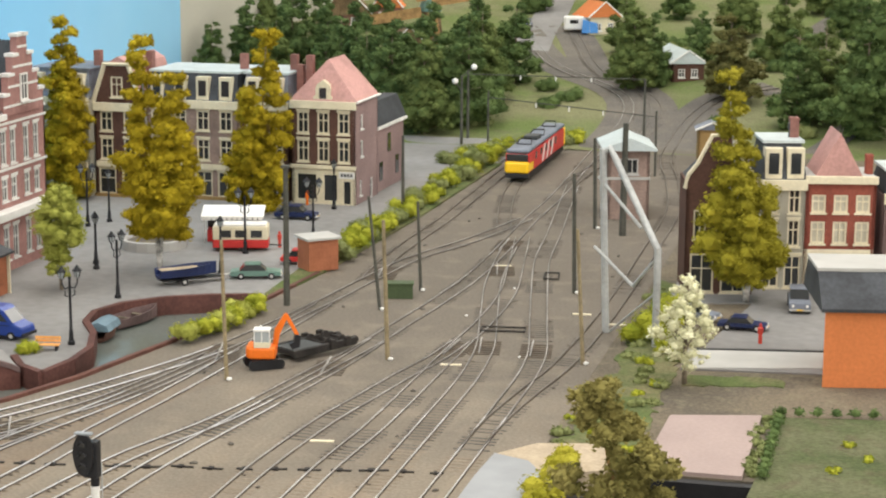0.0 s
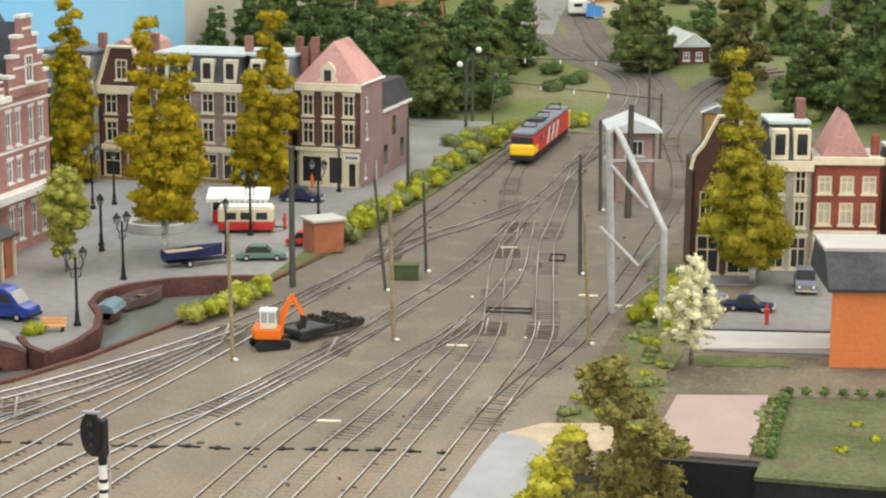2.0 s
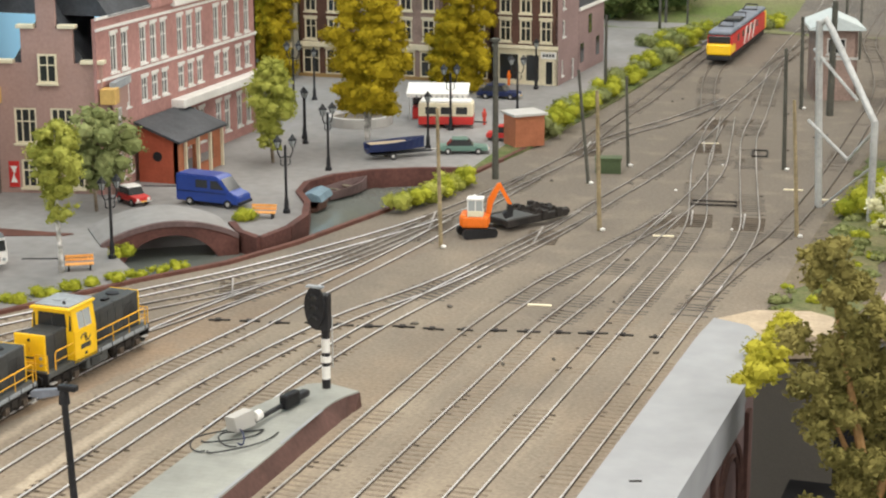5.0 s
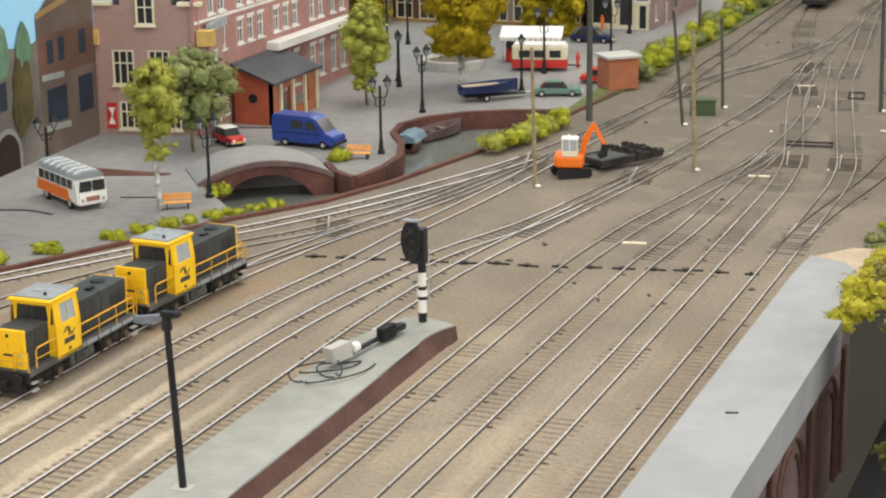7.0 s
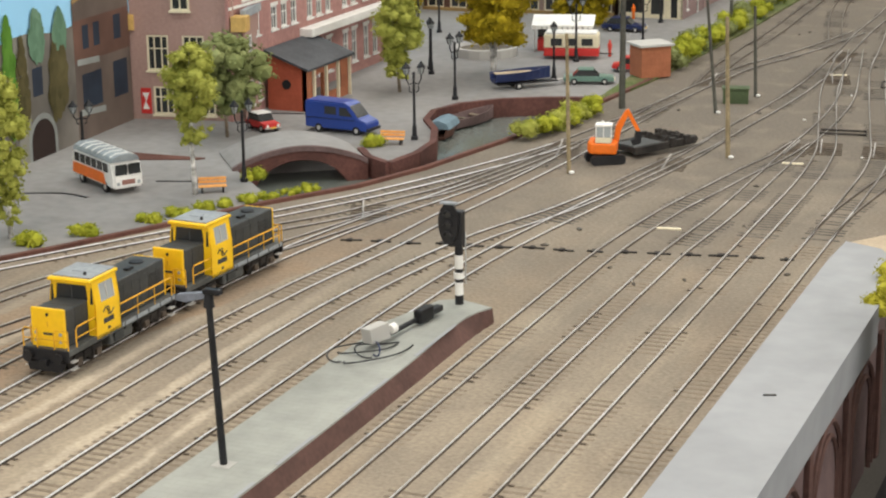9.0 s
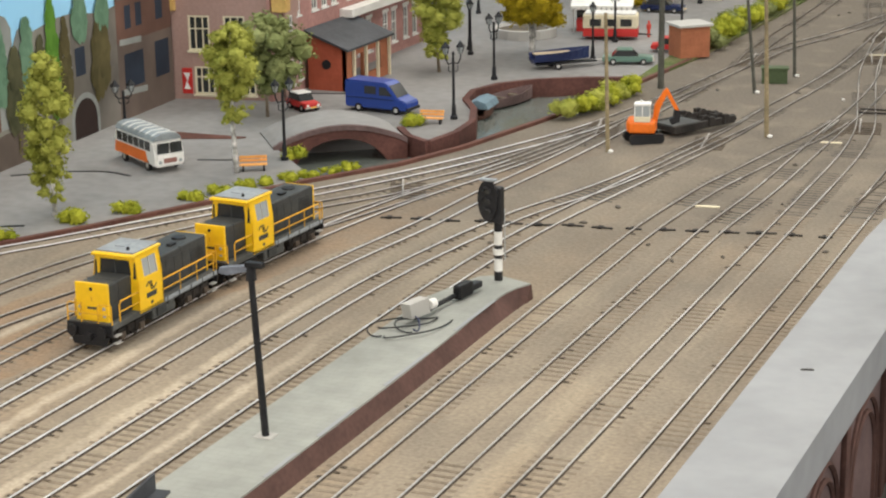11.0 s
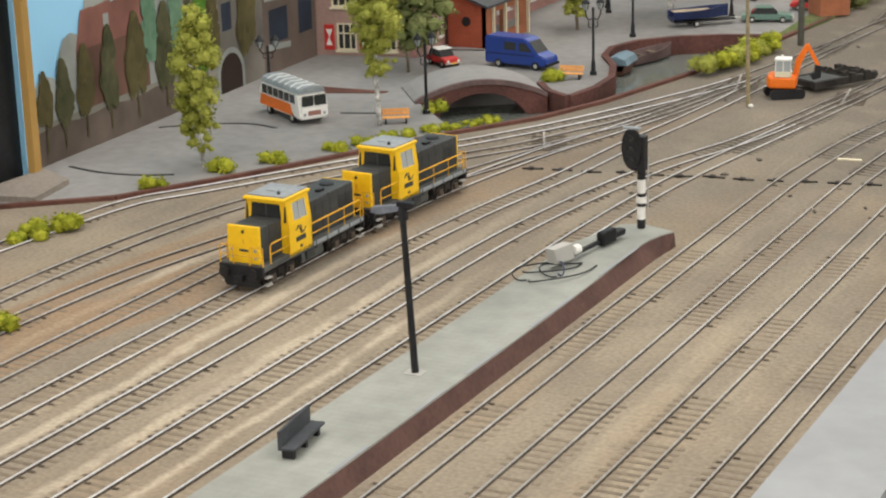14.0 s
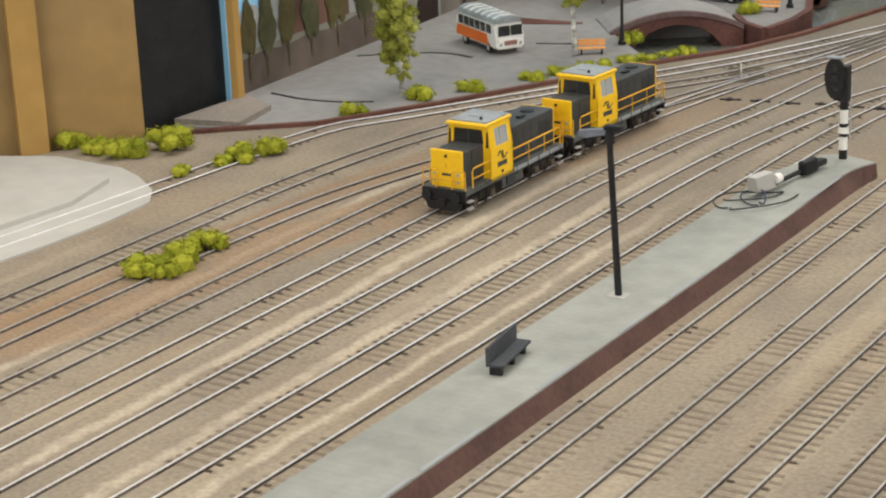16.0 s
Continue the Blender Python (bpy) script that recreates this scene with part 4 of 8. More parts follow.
corner_house()
town_house(-70.6, 205.9, -1, 5.6, 10.9, "brick_dk", "dark brick town house with slate mansard roof", roofm="zinc", lower="slate_lt", cols=2)
town_house(-81.6, 205.2, -1, 10.9, 10.9, "brick_tan", "tan brick town house with zinc mansard roof", cols=4, roofm="zinc")
town_house(-87.4, 204.2, -2, 5.7, 10.4, "brick_dk", "narrow dark brick house with cream gambrel edge", roof="gambrel", cols=2, top=4.6, roofm="pink_roof")
town_house(-95.2, 203.2, -2, 7.6, 11.0, "stone_front", "grey stone-fronted house with slate mansard roof", cols=3, roofm="slate_lt", lower="slate_lt")


def stepped(W, H, steps, rise):
    """Outline of a stepped gable over a wall of width W and height H."""
    left, right = [], []
    for k in range(steps):
        a = W / 2 * k / steps
        left += [(a, H + rise * k), (a, H + rise * (k + 1))]
        right = [(W - a, H + rise * (k + 1)), (W - a, H + rise * k)] + right
    return left + right


def station():
    th = thing("station_building", -78.0, 140.2, 0.1, 0, "large red brick station with stepped gables and white bands", "station")
    L, H = 31.3, 14.6
    # long facade towards the square (faces +x)
    ys = [3.0, 4.9, 8.2, 10.1, 12.0, 15.2, 17.1, 19.0, 22.6, 24.5, 27.2, 29.3]
    holes = grid(ys, 1.15, [(1.1, 4.2), (6.6, 8.7), (9.9, 13.1)])
    wall(th, L, H, holes, M["brick_st"], local(0, 0, 0, 90), M["white"], (1, 1), M["white"])
    wall(th, 14, H, [], M["brick_st"], local(0, L, 0, 180))
    part("canopy", box(B(), 0, 1.3, 13.0, L + 0.1, 5.2, 5.95, 0.05), M["white"], th, "long white canopy")
    for z in (9.4, 13.6, 14.5):
        part("string_course", box(B(), 0.0, 0.14, 0, L, z, z + 0.22), M["white"], th)
    part("roof", prism(B(), [(-14, H), (0.2, H), (-4.6, H + 6.8), (-9.4, H + 6.8)], 2.0, L - 0.4, "y"), M["slate"], th, "steep dark slate roof")
    for y0, W, n, r in ((22.4, 8.2, 4, 1.75), (9.6, 8.6, 4, 1.75)):
        g = part("gable", prism(B(), [(y0 + a, z) for a, z in stepped(W, H - 0.2, n, r)], -0.4, 0.25, "x"), M["brick_st"], th)
        for k in range(n):
            a = W / 2 * k / n
            for q in (a, W - a - W / 2 / n):
                part("step_cap", box(B(), -0.5, 0.4, y0 + q - 0.12, y0 + q + W / 2 / n + 0.12, H - 0.2 + r * (k + 1), H + 0.1 + r * (k + 1)), M["white"], g)
            part("white_band", box(B(), 0.25, 0.3, y0 + a + 0.05, y0 + W - a - 0.05, H + 0.5 + r * k, H + 0.72 + r * k), M["white"], g)
        window(th, (y0 + W / 2 - 0.7, y0 + W / 2 + 0.7, H + 0.9, H + 3.4), M["white"], (1, 1), True, None, local(0.46, 0, 0, 90))
        part("gable_roof", prism(B(), [(y0 + 0.4, H), (y0 + W - 0.4, H), (y0 + W / 2, H + 6.4)], -8, -0.4, "x"), M["slate"], th)
    g = part("dormer_gable", prism(B(), [(18.6, H - 0.2), (21.8, H - 0.2), (21.8, H + 0.9), (20.9, H + 0.9), (20.9, H + 2.6), (19.5, H + 2.6), (19.5, H + 0.9), (18.6, H + 0.9)], -3.0, 0.2, "x"), M["brick_st"], th)
    for k in range(4):
        part("white_band", box(B(), 0.2, 0.25, 19.0, 21.4, H + 0.1 + 0.62 * k, H + 0.32 + 0.62 * k), M["white"], g)
    part("gutter", box(B(), 0.0, 0.5, 13.6, 22.6, H - 0.5, H + 0.05, 0.05), M["white"], th)


def station_wing():
    th = thing("station_wing", -87.2, 138.6, 0.1, 12, "brown brick gable house with cream window frames", "house")
    W, H = 10.4, 8.6
    holes = [(2.0, 3.9, 4.2, 7.2), (5.1, 7.0, 4.2, 7.2), (2.4, 4.2, 0.45, 2.85), (6.0, 7.8, 0.45, 2.85)]
    wall(th, W, H, holes, M["brick_wing"], local(0, 0, 0, 0), M["cream"], (2, 1))
    pts = [(0.6, H), (0.6, 10.9), (2.9, 10.9), (2.9, 13.8), (4.3, 13.8), (4.3, 16.4), (5.9, 16.4), (5.9, 13.8), (7.3, 13.8), (7.3, 10.9), (9.6, 10.9), (9.6, H)]
    g = part("gable", prism(B(), pts, 0.02, 0.4, "y"), M["brick_wing"], th)
    for a, b, z in ((0.3, 2.2, 10.9), (7.9, 9.9, 10.9), (2.6, 4.1, 13.8), (6.1, 7.6, 13.8), (4.1, 6.1, 16.4)):
        part("step_cap", box(B(), a, b, -0.25, 0.6, z, z + 0.32, 0.04), M["cream"], g)
    for a in (-0.3, 9.5):
        part("corner_block", box(B(), a, a + 1.3, -0.4, 0.9, 7.6, 8.9, 0.05), mat("yellow_stone", (0.62, 0.40, 0.13), vary=0.1), th)
    window(th, (4.3, 5.9, 9.3, 11.7), M["cream"], (1, 1), True, None, local(0, -0.2, 0, 0))
    for a in (1.3, 4.5):
        sh = part("shutter", box(B(), a, a + 0.9, -0.1, 0.0, 0.5, 2.7, 0.03), M["red"], th)
        part("shutter_mark", prism(B(), [(a + 0.15, 0.9), (a + 0.75, 0.9), (a + 0.45, 1.5), (a + 0.75, 2.3), (a + 0.15, 2.3), (a + 0.45, 1.7)], -0.13, -0.1, "y"), M["white"], sh)
    wall(th, 8.0, H, grid([2.2, 5.0], 1.2, [(1.0, 3.2), (4.6, 7.0)]), M["brick_wing"], local(W, 0, 0, 90), M["white"], (1, 1))
    wall(th, 8.0, H, [], M["brick_wing"], local(0, 8.0, 0, -90))
    part("roof", prism(B(), [(0.5, H), (9.7, H), (5.1, 15.8)], 0.4, 9.0, "y"), M["slate"], th)
    part("parapet", box(B(), W - 0.35, W + 0.15, 0.6, 8.0, H, H + 0.7, 0.04), M["roof_grey"], th)


def station_porch():
    th = thing("entrance_porch", -77.6, 146.0, 0.1, 0, "terracotta entrance porch with dark lean-to roof", "porch")
    bm = B()
    wall_cells(bm, 8.8, 3.7, [(1.6, 3.6, 0, 2.9), (4.6, 7.2, 0.9, 2.9)], 0.3)
    part("front_wall", bm, M["kiosk_br"], th, at=local(3.6, 0, 0, 90))
    bm = prism(B(), [(0, 0), (3.6, 0), (3.6, 3.65), (0, 4.95)], 0, 0.3, "y")
    sw = part("side_wall", bm, mat("porch_red", (0.40, 0.095, 0.05), vary=0.1), th)
    part("round_window", rod(B(), (1.8, -0.06, 2.3), (1.8, 0.02, 2.3), 0.42, 0.42, 14), M["black"], sw)
    part("roof", prism(B(), [(-0.1, 5.05), (4.1, 3.55), (4.1, 3.75), (-0.1, 5.3)], -0.4, 9.1, "y"), M["slate"], th, "dark lean-to roof")
    for k in range(4):
        part("porch_post", box(B(), 3.65, 3.9, 1.3 + 2.4 * k, 1.5 + 2.4 * k, 0, 3.6), M["cream"], th)
    part("back_wall", box(B(), 0.02, 0.3, 0.3, 8.8, 0, 3.7), M["black"], th)


station()
station_wing()
station_porch()


def signal_box():
    th = thing("signal_box", -29.0, 205.2, 0, 14, "small brick signal box with pale zinc roof", "signal box")
    W, D = 4.4, 7.0
    wall(th, W, 7.6, [(1.2, 3.2, 4.9, 6.6)], M["brick_tan"], local(0, 0, 0, 0), M["conc"], (2, 0))
    wall(th, D, 7.6, grid([1.6, 3.8, 5.6], 1.3, [(4.9, 6.6)]), M["brick_tan"], local(W, 0, 0, 90), M["conc"], (1, 0))
    wall(th, D, 7.6, [], M["brick_tan"], local(0, D, 0, -90))
    wall(th, W, 7.6, [], M["brick_tan"], local(W, D, 0, 180))
    part("band", box(B(), -0.1, W + 0.1, -0.1, 0.0, 4.3, 4.6), M["conc"], th)
    part("roof", prism(B(), [(-0.7, 7.5), (W + 0.7, 7.5), (W + 0.7, 7.7), (W / 2, 8.9), (-0.7, 7.7)], -0.8, D + 0.6, "y"), M["zinc"], th, "pale zinc pitched roof")
    part("side_band", box(B(), W, W + 0.1, 0, D, 4.3, 4.6), M["conc"], th)


signal_box()


def red_house():
    th = thing("house", -6.6, 174.6, 0, 12, "red brick house with cream windows and pink gable roof", "house", "terrace of town houses")
    W, H, D = 6.2, 10.2, 6.0
    red = mat("deep_red_brick", (0.27, 0.075, 0.05), 0.85, vary=0.15, size=1.5)
    wall(th, W, H - 3.8, grid([1.15, 3.1, 5.05], 1.25, [(0.5, 2.5), (3.3, 4.9)]), red, local(0, 0, 3.8, 0), M["cream"], (1, 1), None, glass=M["blind"])
    wall(th, W, 3.8, [(0.6, 2.6, 2.6, 3.2), (3.2, 5.6, 0.2, 3.0)], M["cream"], local(0, 0, 0, 0), M["cream"], (2, 0), None, name="shop_front")
    for a, q in ((local(W, 0, 0, 90), D), (local(0, D, 0, -90), D), (local(W, D, 0, 180), W)):
        wall(th, q, H, [], red, a)
    part("cornice", box(B(), -0.1, W + 0.1, -0.35, 0.02, H - 0.5, H + 0.2, 0.05), M["cream"], th)
    part("flat_roof", box(B(), 0.0, W, 0.05, D, H, H + 0.12), M["conc"], th)
    part("roof", prism(B(), [(0.9, H + 0.12), (5.0, H + 0.12), (2.95, H + 3.9)], 0.5, D, "y"), M["pink_roof"], th, "steep pink gable roof")
    part("chimney", box(B(), W - 0.75, W - 0.1, 1.6, 2.4, H + 0.12, H + 1.9, 0.04), red, th)


def eastern_houses():
    th = thing("house", -16.7, 170.2, 0, 12, "dark brick house with curved white-edged gable", "house")
    W, H, D = 6.0, 10.0, 6
    holes = [(0.7, 1.8, 5.0, 7.6), (2.6, 3.7, 5.0, 7.6), (4.4, 5.5, 5.0, 7.6), (0.5, 2.6, 0.2, 3.7), (3.2, 5.5, 0.2, 3.7)]
    wall(th, W, H, holes, M["brick_dk"], local(0, 0, 0, 0), M["cream"], (1, 1))
    part("roof", prism(B(), [(0.2, H), (W - 0.2, H), (W * 0.5, H + 2.7)], 0.3, D, "y"), M["slate"], th)
    part("gable", prism(B(), [(0, H - 0.5), (W, H - 0.5), (W * 0.97, H + 0.7), (W * 0.84, H + 1.7), (W * 0.64, H + 4.2), (W * 0.36, H + 4.2), (W * 0.16, H + 1.7), (W * 0.03, H + 0.7)], -0.03, 0.35, "y"), M["brick_dk"], th)
    part("gable_edge", tube(B(), [(-0.1, 0.1, H - 0.5), (W * 0.03, 0.1, H + 0.7), (W * 0.16, 0.1, H + 1.7), (W * 0.36, 0.1, H + 4.2), (W * 0.64, 0.1, H + 4.2), (W * 0.84, 0.1, H + 1.7), (W * 0.97, 0.1, H + 0.7), (W + 0.1, 0.1, H - 0.5)], 0.22), M["cream"], th)
    wall(th, D, H, [], M["brick_dk"], local(0, D, 0, -90))
    wall(th, D, H, [], M["brick_dk"], local(W, 0, 0, 90))
    part("back_wall", box(B(), 0, W, D - 0.3, D, 0, H), M["brick_dk"], th)
    town_house(-10.4, 173.6, 14, 3.9, 9.8, "stone_front", "narrow grey house with pale flat roof", z=0, D=7, top=4.2, cols=2, roofm="zinc", shop=False)
    red_house()
    town_house(0.2, 176.2, 12, 6.0, 8.6, "brick_mauve", "pale brick house with white flat roof", z=0, D=7, top=2.6, cols=2, roofm="zinc", shop=False)
    th = thing("house", -3.2, 141.7, 0, 11, "large terracotta-walled shed with dark slate roof", "house")
    part("wall", prism(B(), [(0, 0), (14, 0), (14, 9), (1.7, 9)], 0, 5.7), M["terracotta"], th)
    part("roof", prism(B(), [(-0.3, 5.65), (9.3, 5.65), (9.3, 5.9), (7.6, 8.2), (2.4, 8.2), (-0.3, 5.9)], -0.3, 14.3, "x"), M["slate"], th)
    part("ridge_board", box(B(), -0.35, 14.3, 2.3, 7.7, 8.15, 8.4), M["conc"], th)


eastern_houses()


def brick_hut():
    th = thing("brick_hut", -51.2, 169.8, 0.15, 42, "small orange-brick lineside hut with flat grey roof", "hut")
    part("wall", box(B(), 0, 3.0, 0, 2.6, 0, 2.9, 0.03), M["kiosk_br"], th)
    part("roof", box(B(), -0.25, 3.25, -0.25, 2.85, 2.9, 3.15, 0.04), M["conc"], th)
    part("door", box(B(), 3.0, 3.06, 0.7, 1.7, 0.05, 2.2), M["conc"], th)


brick_hut()

# ---- trees and bushes ----
def flock(clumps, size, density, seed):
    """Leaf bits: small irregular chips scattered in the outer shell of clumps (x, y, z, r)."""
    r = random.Random(seed)
    verts, faces = [], []
    for cx, cy, cz, cr in clumps:
        n = max(10, int(density * cr * cr))
        for _ in range(n):
            u, a = r.uniform(-0.75, 1), r.uniform(0, math.tau)
            q = math.sqrt(1 - u * u)
            rad = cr * r.uniform(0.72, 1.08)
            x, y, z = cx + rad * q * math.cos(a), cy + rad * q * math.sin(a), cz + rad * u * 0.85
            k, s = len(verts), size * r.uniform(0.6, 1.35)
            for _v in range(4):
                verts.append((x + r.uniform(-s, s), y + r.uniform(-s, s), z + r.uniform(-s, s) * 0.8))
            faces += [(k, k + 1, k + 2), (k, k + 2, k + 3), (k, k + 3, k + 1), (k + 1, k + 3, k + 2)]
    return verts, faces


def cores(bm, clumps, k=0.8, level=1):
    for cx, cy, cz, cr in clumps:
        m = Matrix.Translation((cx, cy, cz)) @ Matrix.Diagonal((cr * k, cr * k, cr * k * 0.85, 1))
        bmesh.ops.create_icosphere(bm, subdivisions=level, radius=1, matrix=m)
    return bm


def crown_clumps(h0, h1, radius, n, shape, seed, rr=(0.5, 1.0)):
    r = random.Random(seed)
    out = []
    for k in range(n):
        t = (k + r.random()) / n
        z = h0 + (h1 - h0) * t
        rad = radius * shape(t)
        a, d = r.uniform(0, math.tau), rad * math.sqrt(r.uniform(0.0, 1))
        c = radius * r.uniform(*rr) * 0.42 * (0.6 + 0.5 * shape(t))
        out.append((d * math.cos(a), d * math.sin(a), z, c))
    return out


POPLAR = lambda t: (0.55 + 0.9 * t * (1 - t) * 2) * (1 - 0.72 * t ** 1.6)
OVAL = lambda t: math.sin(math.pi * (0.12 + 0.8 * t)) ** 0.7
ROUND = lambda t: math.sqrt(max(0.05, 1 - (2 * t - 0.85) ** 2 / 1.4))


def tree(x, y, h, radius, leaf, bark="bark", z=0.1, base=0.16, shape=POPLAR, n=70, bit=0.3, dens=26, seed=1, label="", group="", trunk_r=None, weep=False, rr=(0.5, 1.0)):
    th = thing("tree", x, y, z, random.Random(seed).uniform(0, 360), label, "tree", group)
    tr = trunk_r or h * 0.017
    bm = B()
    r = random.Random(seed + 5)
    pts = [Vector((0, 0, 0)), Vector((r.uniform(-0.2, 0.2), r.uniform(-0.2, 0.2), h * 0.35)), Vector((r.uniform(-0.3, 0.3), r.uniform(-0.3, 0.3), h * 0.7)), Vector((0, 0, h * 0.95))]
    for k in range(3):
        rod(bm, pts[k], pts[k + 1], tr * (1 - 0.3 * k), tr * (0.7 - 0.3 * k) + 0.02, 7)
    for k in range(7):
        zz = h * r.uniform(base + 0.03, 0.75)
        a, ln = r.uniform(0, math.tau), radius * r.uniform(0.5, 0.9)
        rod(bm, (0, 0, zz), (math.cos(a) * ln, math.sin(a) * ln, zz + ln * 0.55), tr * 0.4, tr * 0.15, 5)
    part("trunk", bm, M[bark], th, smooth=True)
    cl = crown_clumps(h * base, h * 0.97, radius, n, shape, seed, rr)
    if weep:
        cl += [(q[0] * 1.05, q[1] * 1.05, q[2] - h * 0.16, q[3] * 0.6) for q in cl[: n // 4]]
    cr = new("crown", raw_mesh("crown", *flock(cl, bit, dens, seed), M[leaf]))
    cr.parent = th
    part("inner_foliage", cores(B(), cl, 0.74), M[leaf], th)
    return th


def tiered_tree(x, y, h, radius, leaf, z=0.1, base=0.12, seed=1, tops=((0, 0, 1.0),), tiers=15, bit=0.15, dens=150, label="", group="", bark="bark", trunk_r=0.24, taper=0.62, lobe=0.5):
    """A flocked model tree: irregular pads of foliage in tiers round one or more leaders; tops: (x, y, share of the height)."""
    r = random.Random(seed)
    th = thing("tree", x, y, z, 0, label, "tree", group)
    bm, cl = B(), []
    for tx, ty, share in tops:
        top = Vector((tx, ty, h * share))
        knee = Vector((tx * 0.15, ty * 0.15, h * base * 0.9))
        rod(bm, (0, 0, 0), knee, trunk_r, trunk_r * 0.8, 8)
        rod(bm, knee, top * 0.98, trunk_r * 0.8, 0.04, 7)
        n = max(4, int(tiers * share * (1 if len(tops) == 1 else 0.75)))
        a = r.uniform(0, math.tau)
        for k in range(n):
            t = k / (n - 1)
            zz = h * base + (h * share * 0.97 - h * base) * t
            c = knee.lerp(top, max(0, (zz - knee.z) / max(0.1, top.z - knee.z)))
            wide = radius * (1 - taper * t ** 1.3) * (0.8 if t < 0.08 else 1) * (1 if len(tops) == 1 else 0.82)
            for j in range(3 if t < 0.85 else 2):
                a += 2.1 + r.uniform(-0.5, 0.5)
                reach = wide * r.uniform(0.2, 0.8)
                lr = max(0.75, wide * lobe * r.uniform(0.7, 1.2))
                p = Vector((c.x + reach * math.cos(a), c.y + reach * math.sin(a), zz + r.uniform(-0.5, 0.5) * h / tiers))
                rod(bm, (c.x, c.y, zz - reach * 0.35), p, trunk_r * 0.3, 0.03, 5)
                cl.append((*p, lr))
                for _ in range(6):
                    b, e = r.uniform(0, math.tau), r.uniform(0.6, 1.05) * lr
                    cl.append((p.x + e * math.cos(b), p.y + e * math.sin(b), p.z + r.uniform(-0.55, 0.5) * lr, lr * r.uniform(0.35, 0.62)))
    part("trunk", bm, M[bark], th, smooth=True)
    cr = new("crown", raw_mesh("crown", *flock(cl, bit, dens, seed), M[leaf]))
    cr.parent = th
    part("inner_foliage", cores(B(), cl, 0.8), M[leaf], th)
    return th


def bush(x, y, r, leaf="l_bush", z=0.1, seed=1, label="low yellow-green flock bush", group="lineside bushes", flat=0.7):
    rr = random.Random(seed)
    cl = [(rr.uniform(-r, r) * 0.6, rr.uniform(-r, r) * 0.6, r * flat * rr.uniform(0.2, 0.75), r * rr.uniform(0.4, 0.62)) for _ in range(6)]
    th = thing("bush", x, y, z, 0, label, "bush", group)
    f = new("foliage", raw_mesh("foliage", *flock(cl, 0.11, 190, seed), M[leaf]))
    f.parent = th
    part("inner_foliage", cores(B(), cl, 0.84), M[leaf], th)
    return th


tiered_tree(-89.8, 201.0, 20.3, 3.3, "l_olive", seed=2, base=0.05, tops=((0.2, 0, 1.0),), tiers=17, label="tall olive-gold autumn tree on the square")
tiered_tree(-64.7, 166.8, 21.6, 3.9, "l_olive", seed=3, base=0.2, tops=((-1.6, 0, 1.0), (1.9, 0, 0.87)), tiers=17, bark="birch_bark", label="tall twin-topped olive-gold autumn tree on the square")
tiered_tree(-66.6, 199.0, 20.4, 4.0, "l_olive", seed=4, base=0.07, tops=((1.6, 0, 1.0), (-0.9, 0, 0.6)), tiers=17, label="tall olive-gold autumn tree before the houses")
tiered_tree(-11.0, 168.2, 19.9, 4.2, "l_olgreen", seed=6, base=0.12, taper=0.74, tops=((-2.2, 0, 1.0), (1.2, 0, 0.5)), tiers=17, bark="birch_bark", label="tall olive-green tree before the brick houses")
tree(-68.5, 116.9, 11.0, 1.55, "l_birch", "birch_bark", seed=8, n=85, base=0.5, shape=OVAL, bit=0.14, dens=120, rr=(0.7, 1.25), trunk_r=0.2, weep=True, label="young birch with pale bark by the road")
tree(-74.1, 102.3, 11.0, 1.6, "l_birch", "birch_bark", seed=9, n=75, base=0.26, shape=OVAL, bit=0.14, dens=120, rr=(0.7, 1.25), trunk_r=0.17, weep=True, label="slender weeping birch by the low wall")
tree(-70, 157, 9.4, 1.75, "l_birch", "bark", seed=10, n=80, base=0.3, shape=OVAL, bit=0.14, dens=120, rr=(0.7, 1.3), weep=True, label="light green young tree by the square")
tree(-75.6, 134.8, 8.4, 3.0, "l_sage", seed=12, n=50, base=0.3, shape=ROUND, bit=0.2, dens=44, label="round grey-green tree before the gable house")
tree(-13, 139.9, 8.2, 2.9, "l_white", seed=14, z=0, n=95, base=0.2, shape=POPLAR, bit=0.14, dens=150, trunk_r=0.2, rr=(0.2, 0.5), label="cream blossoming tree on the waste ground")


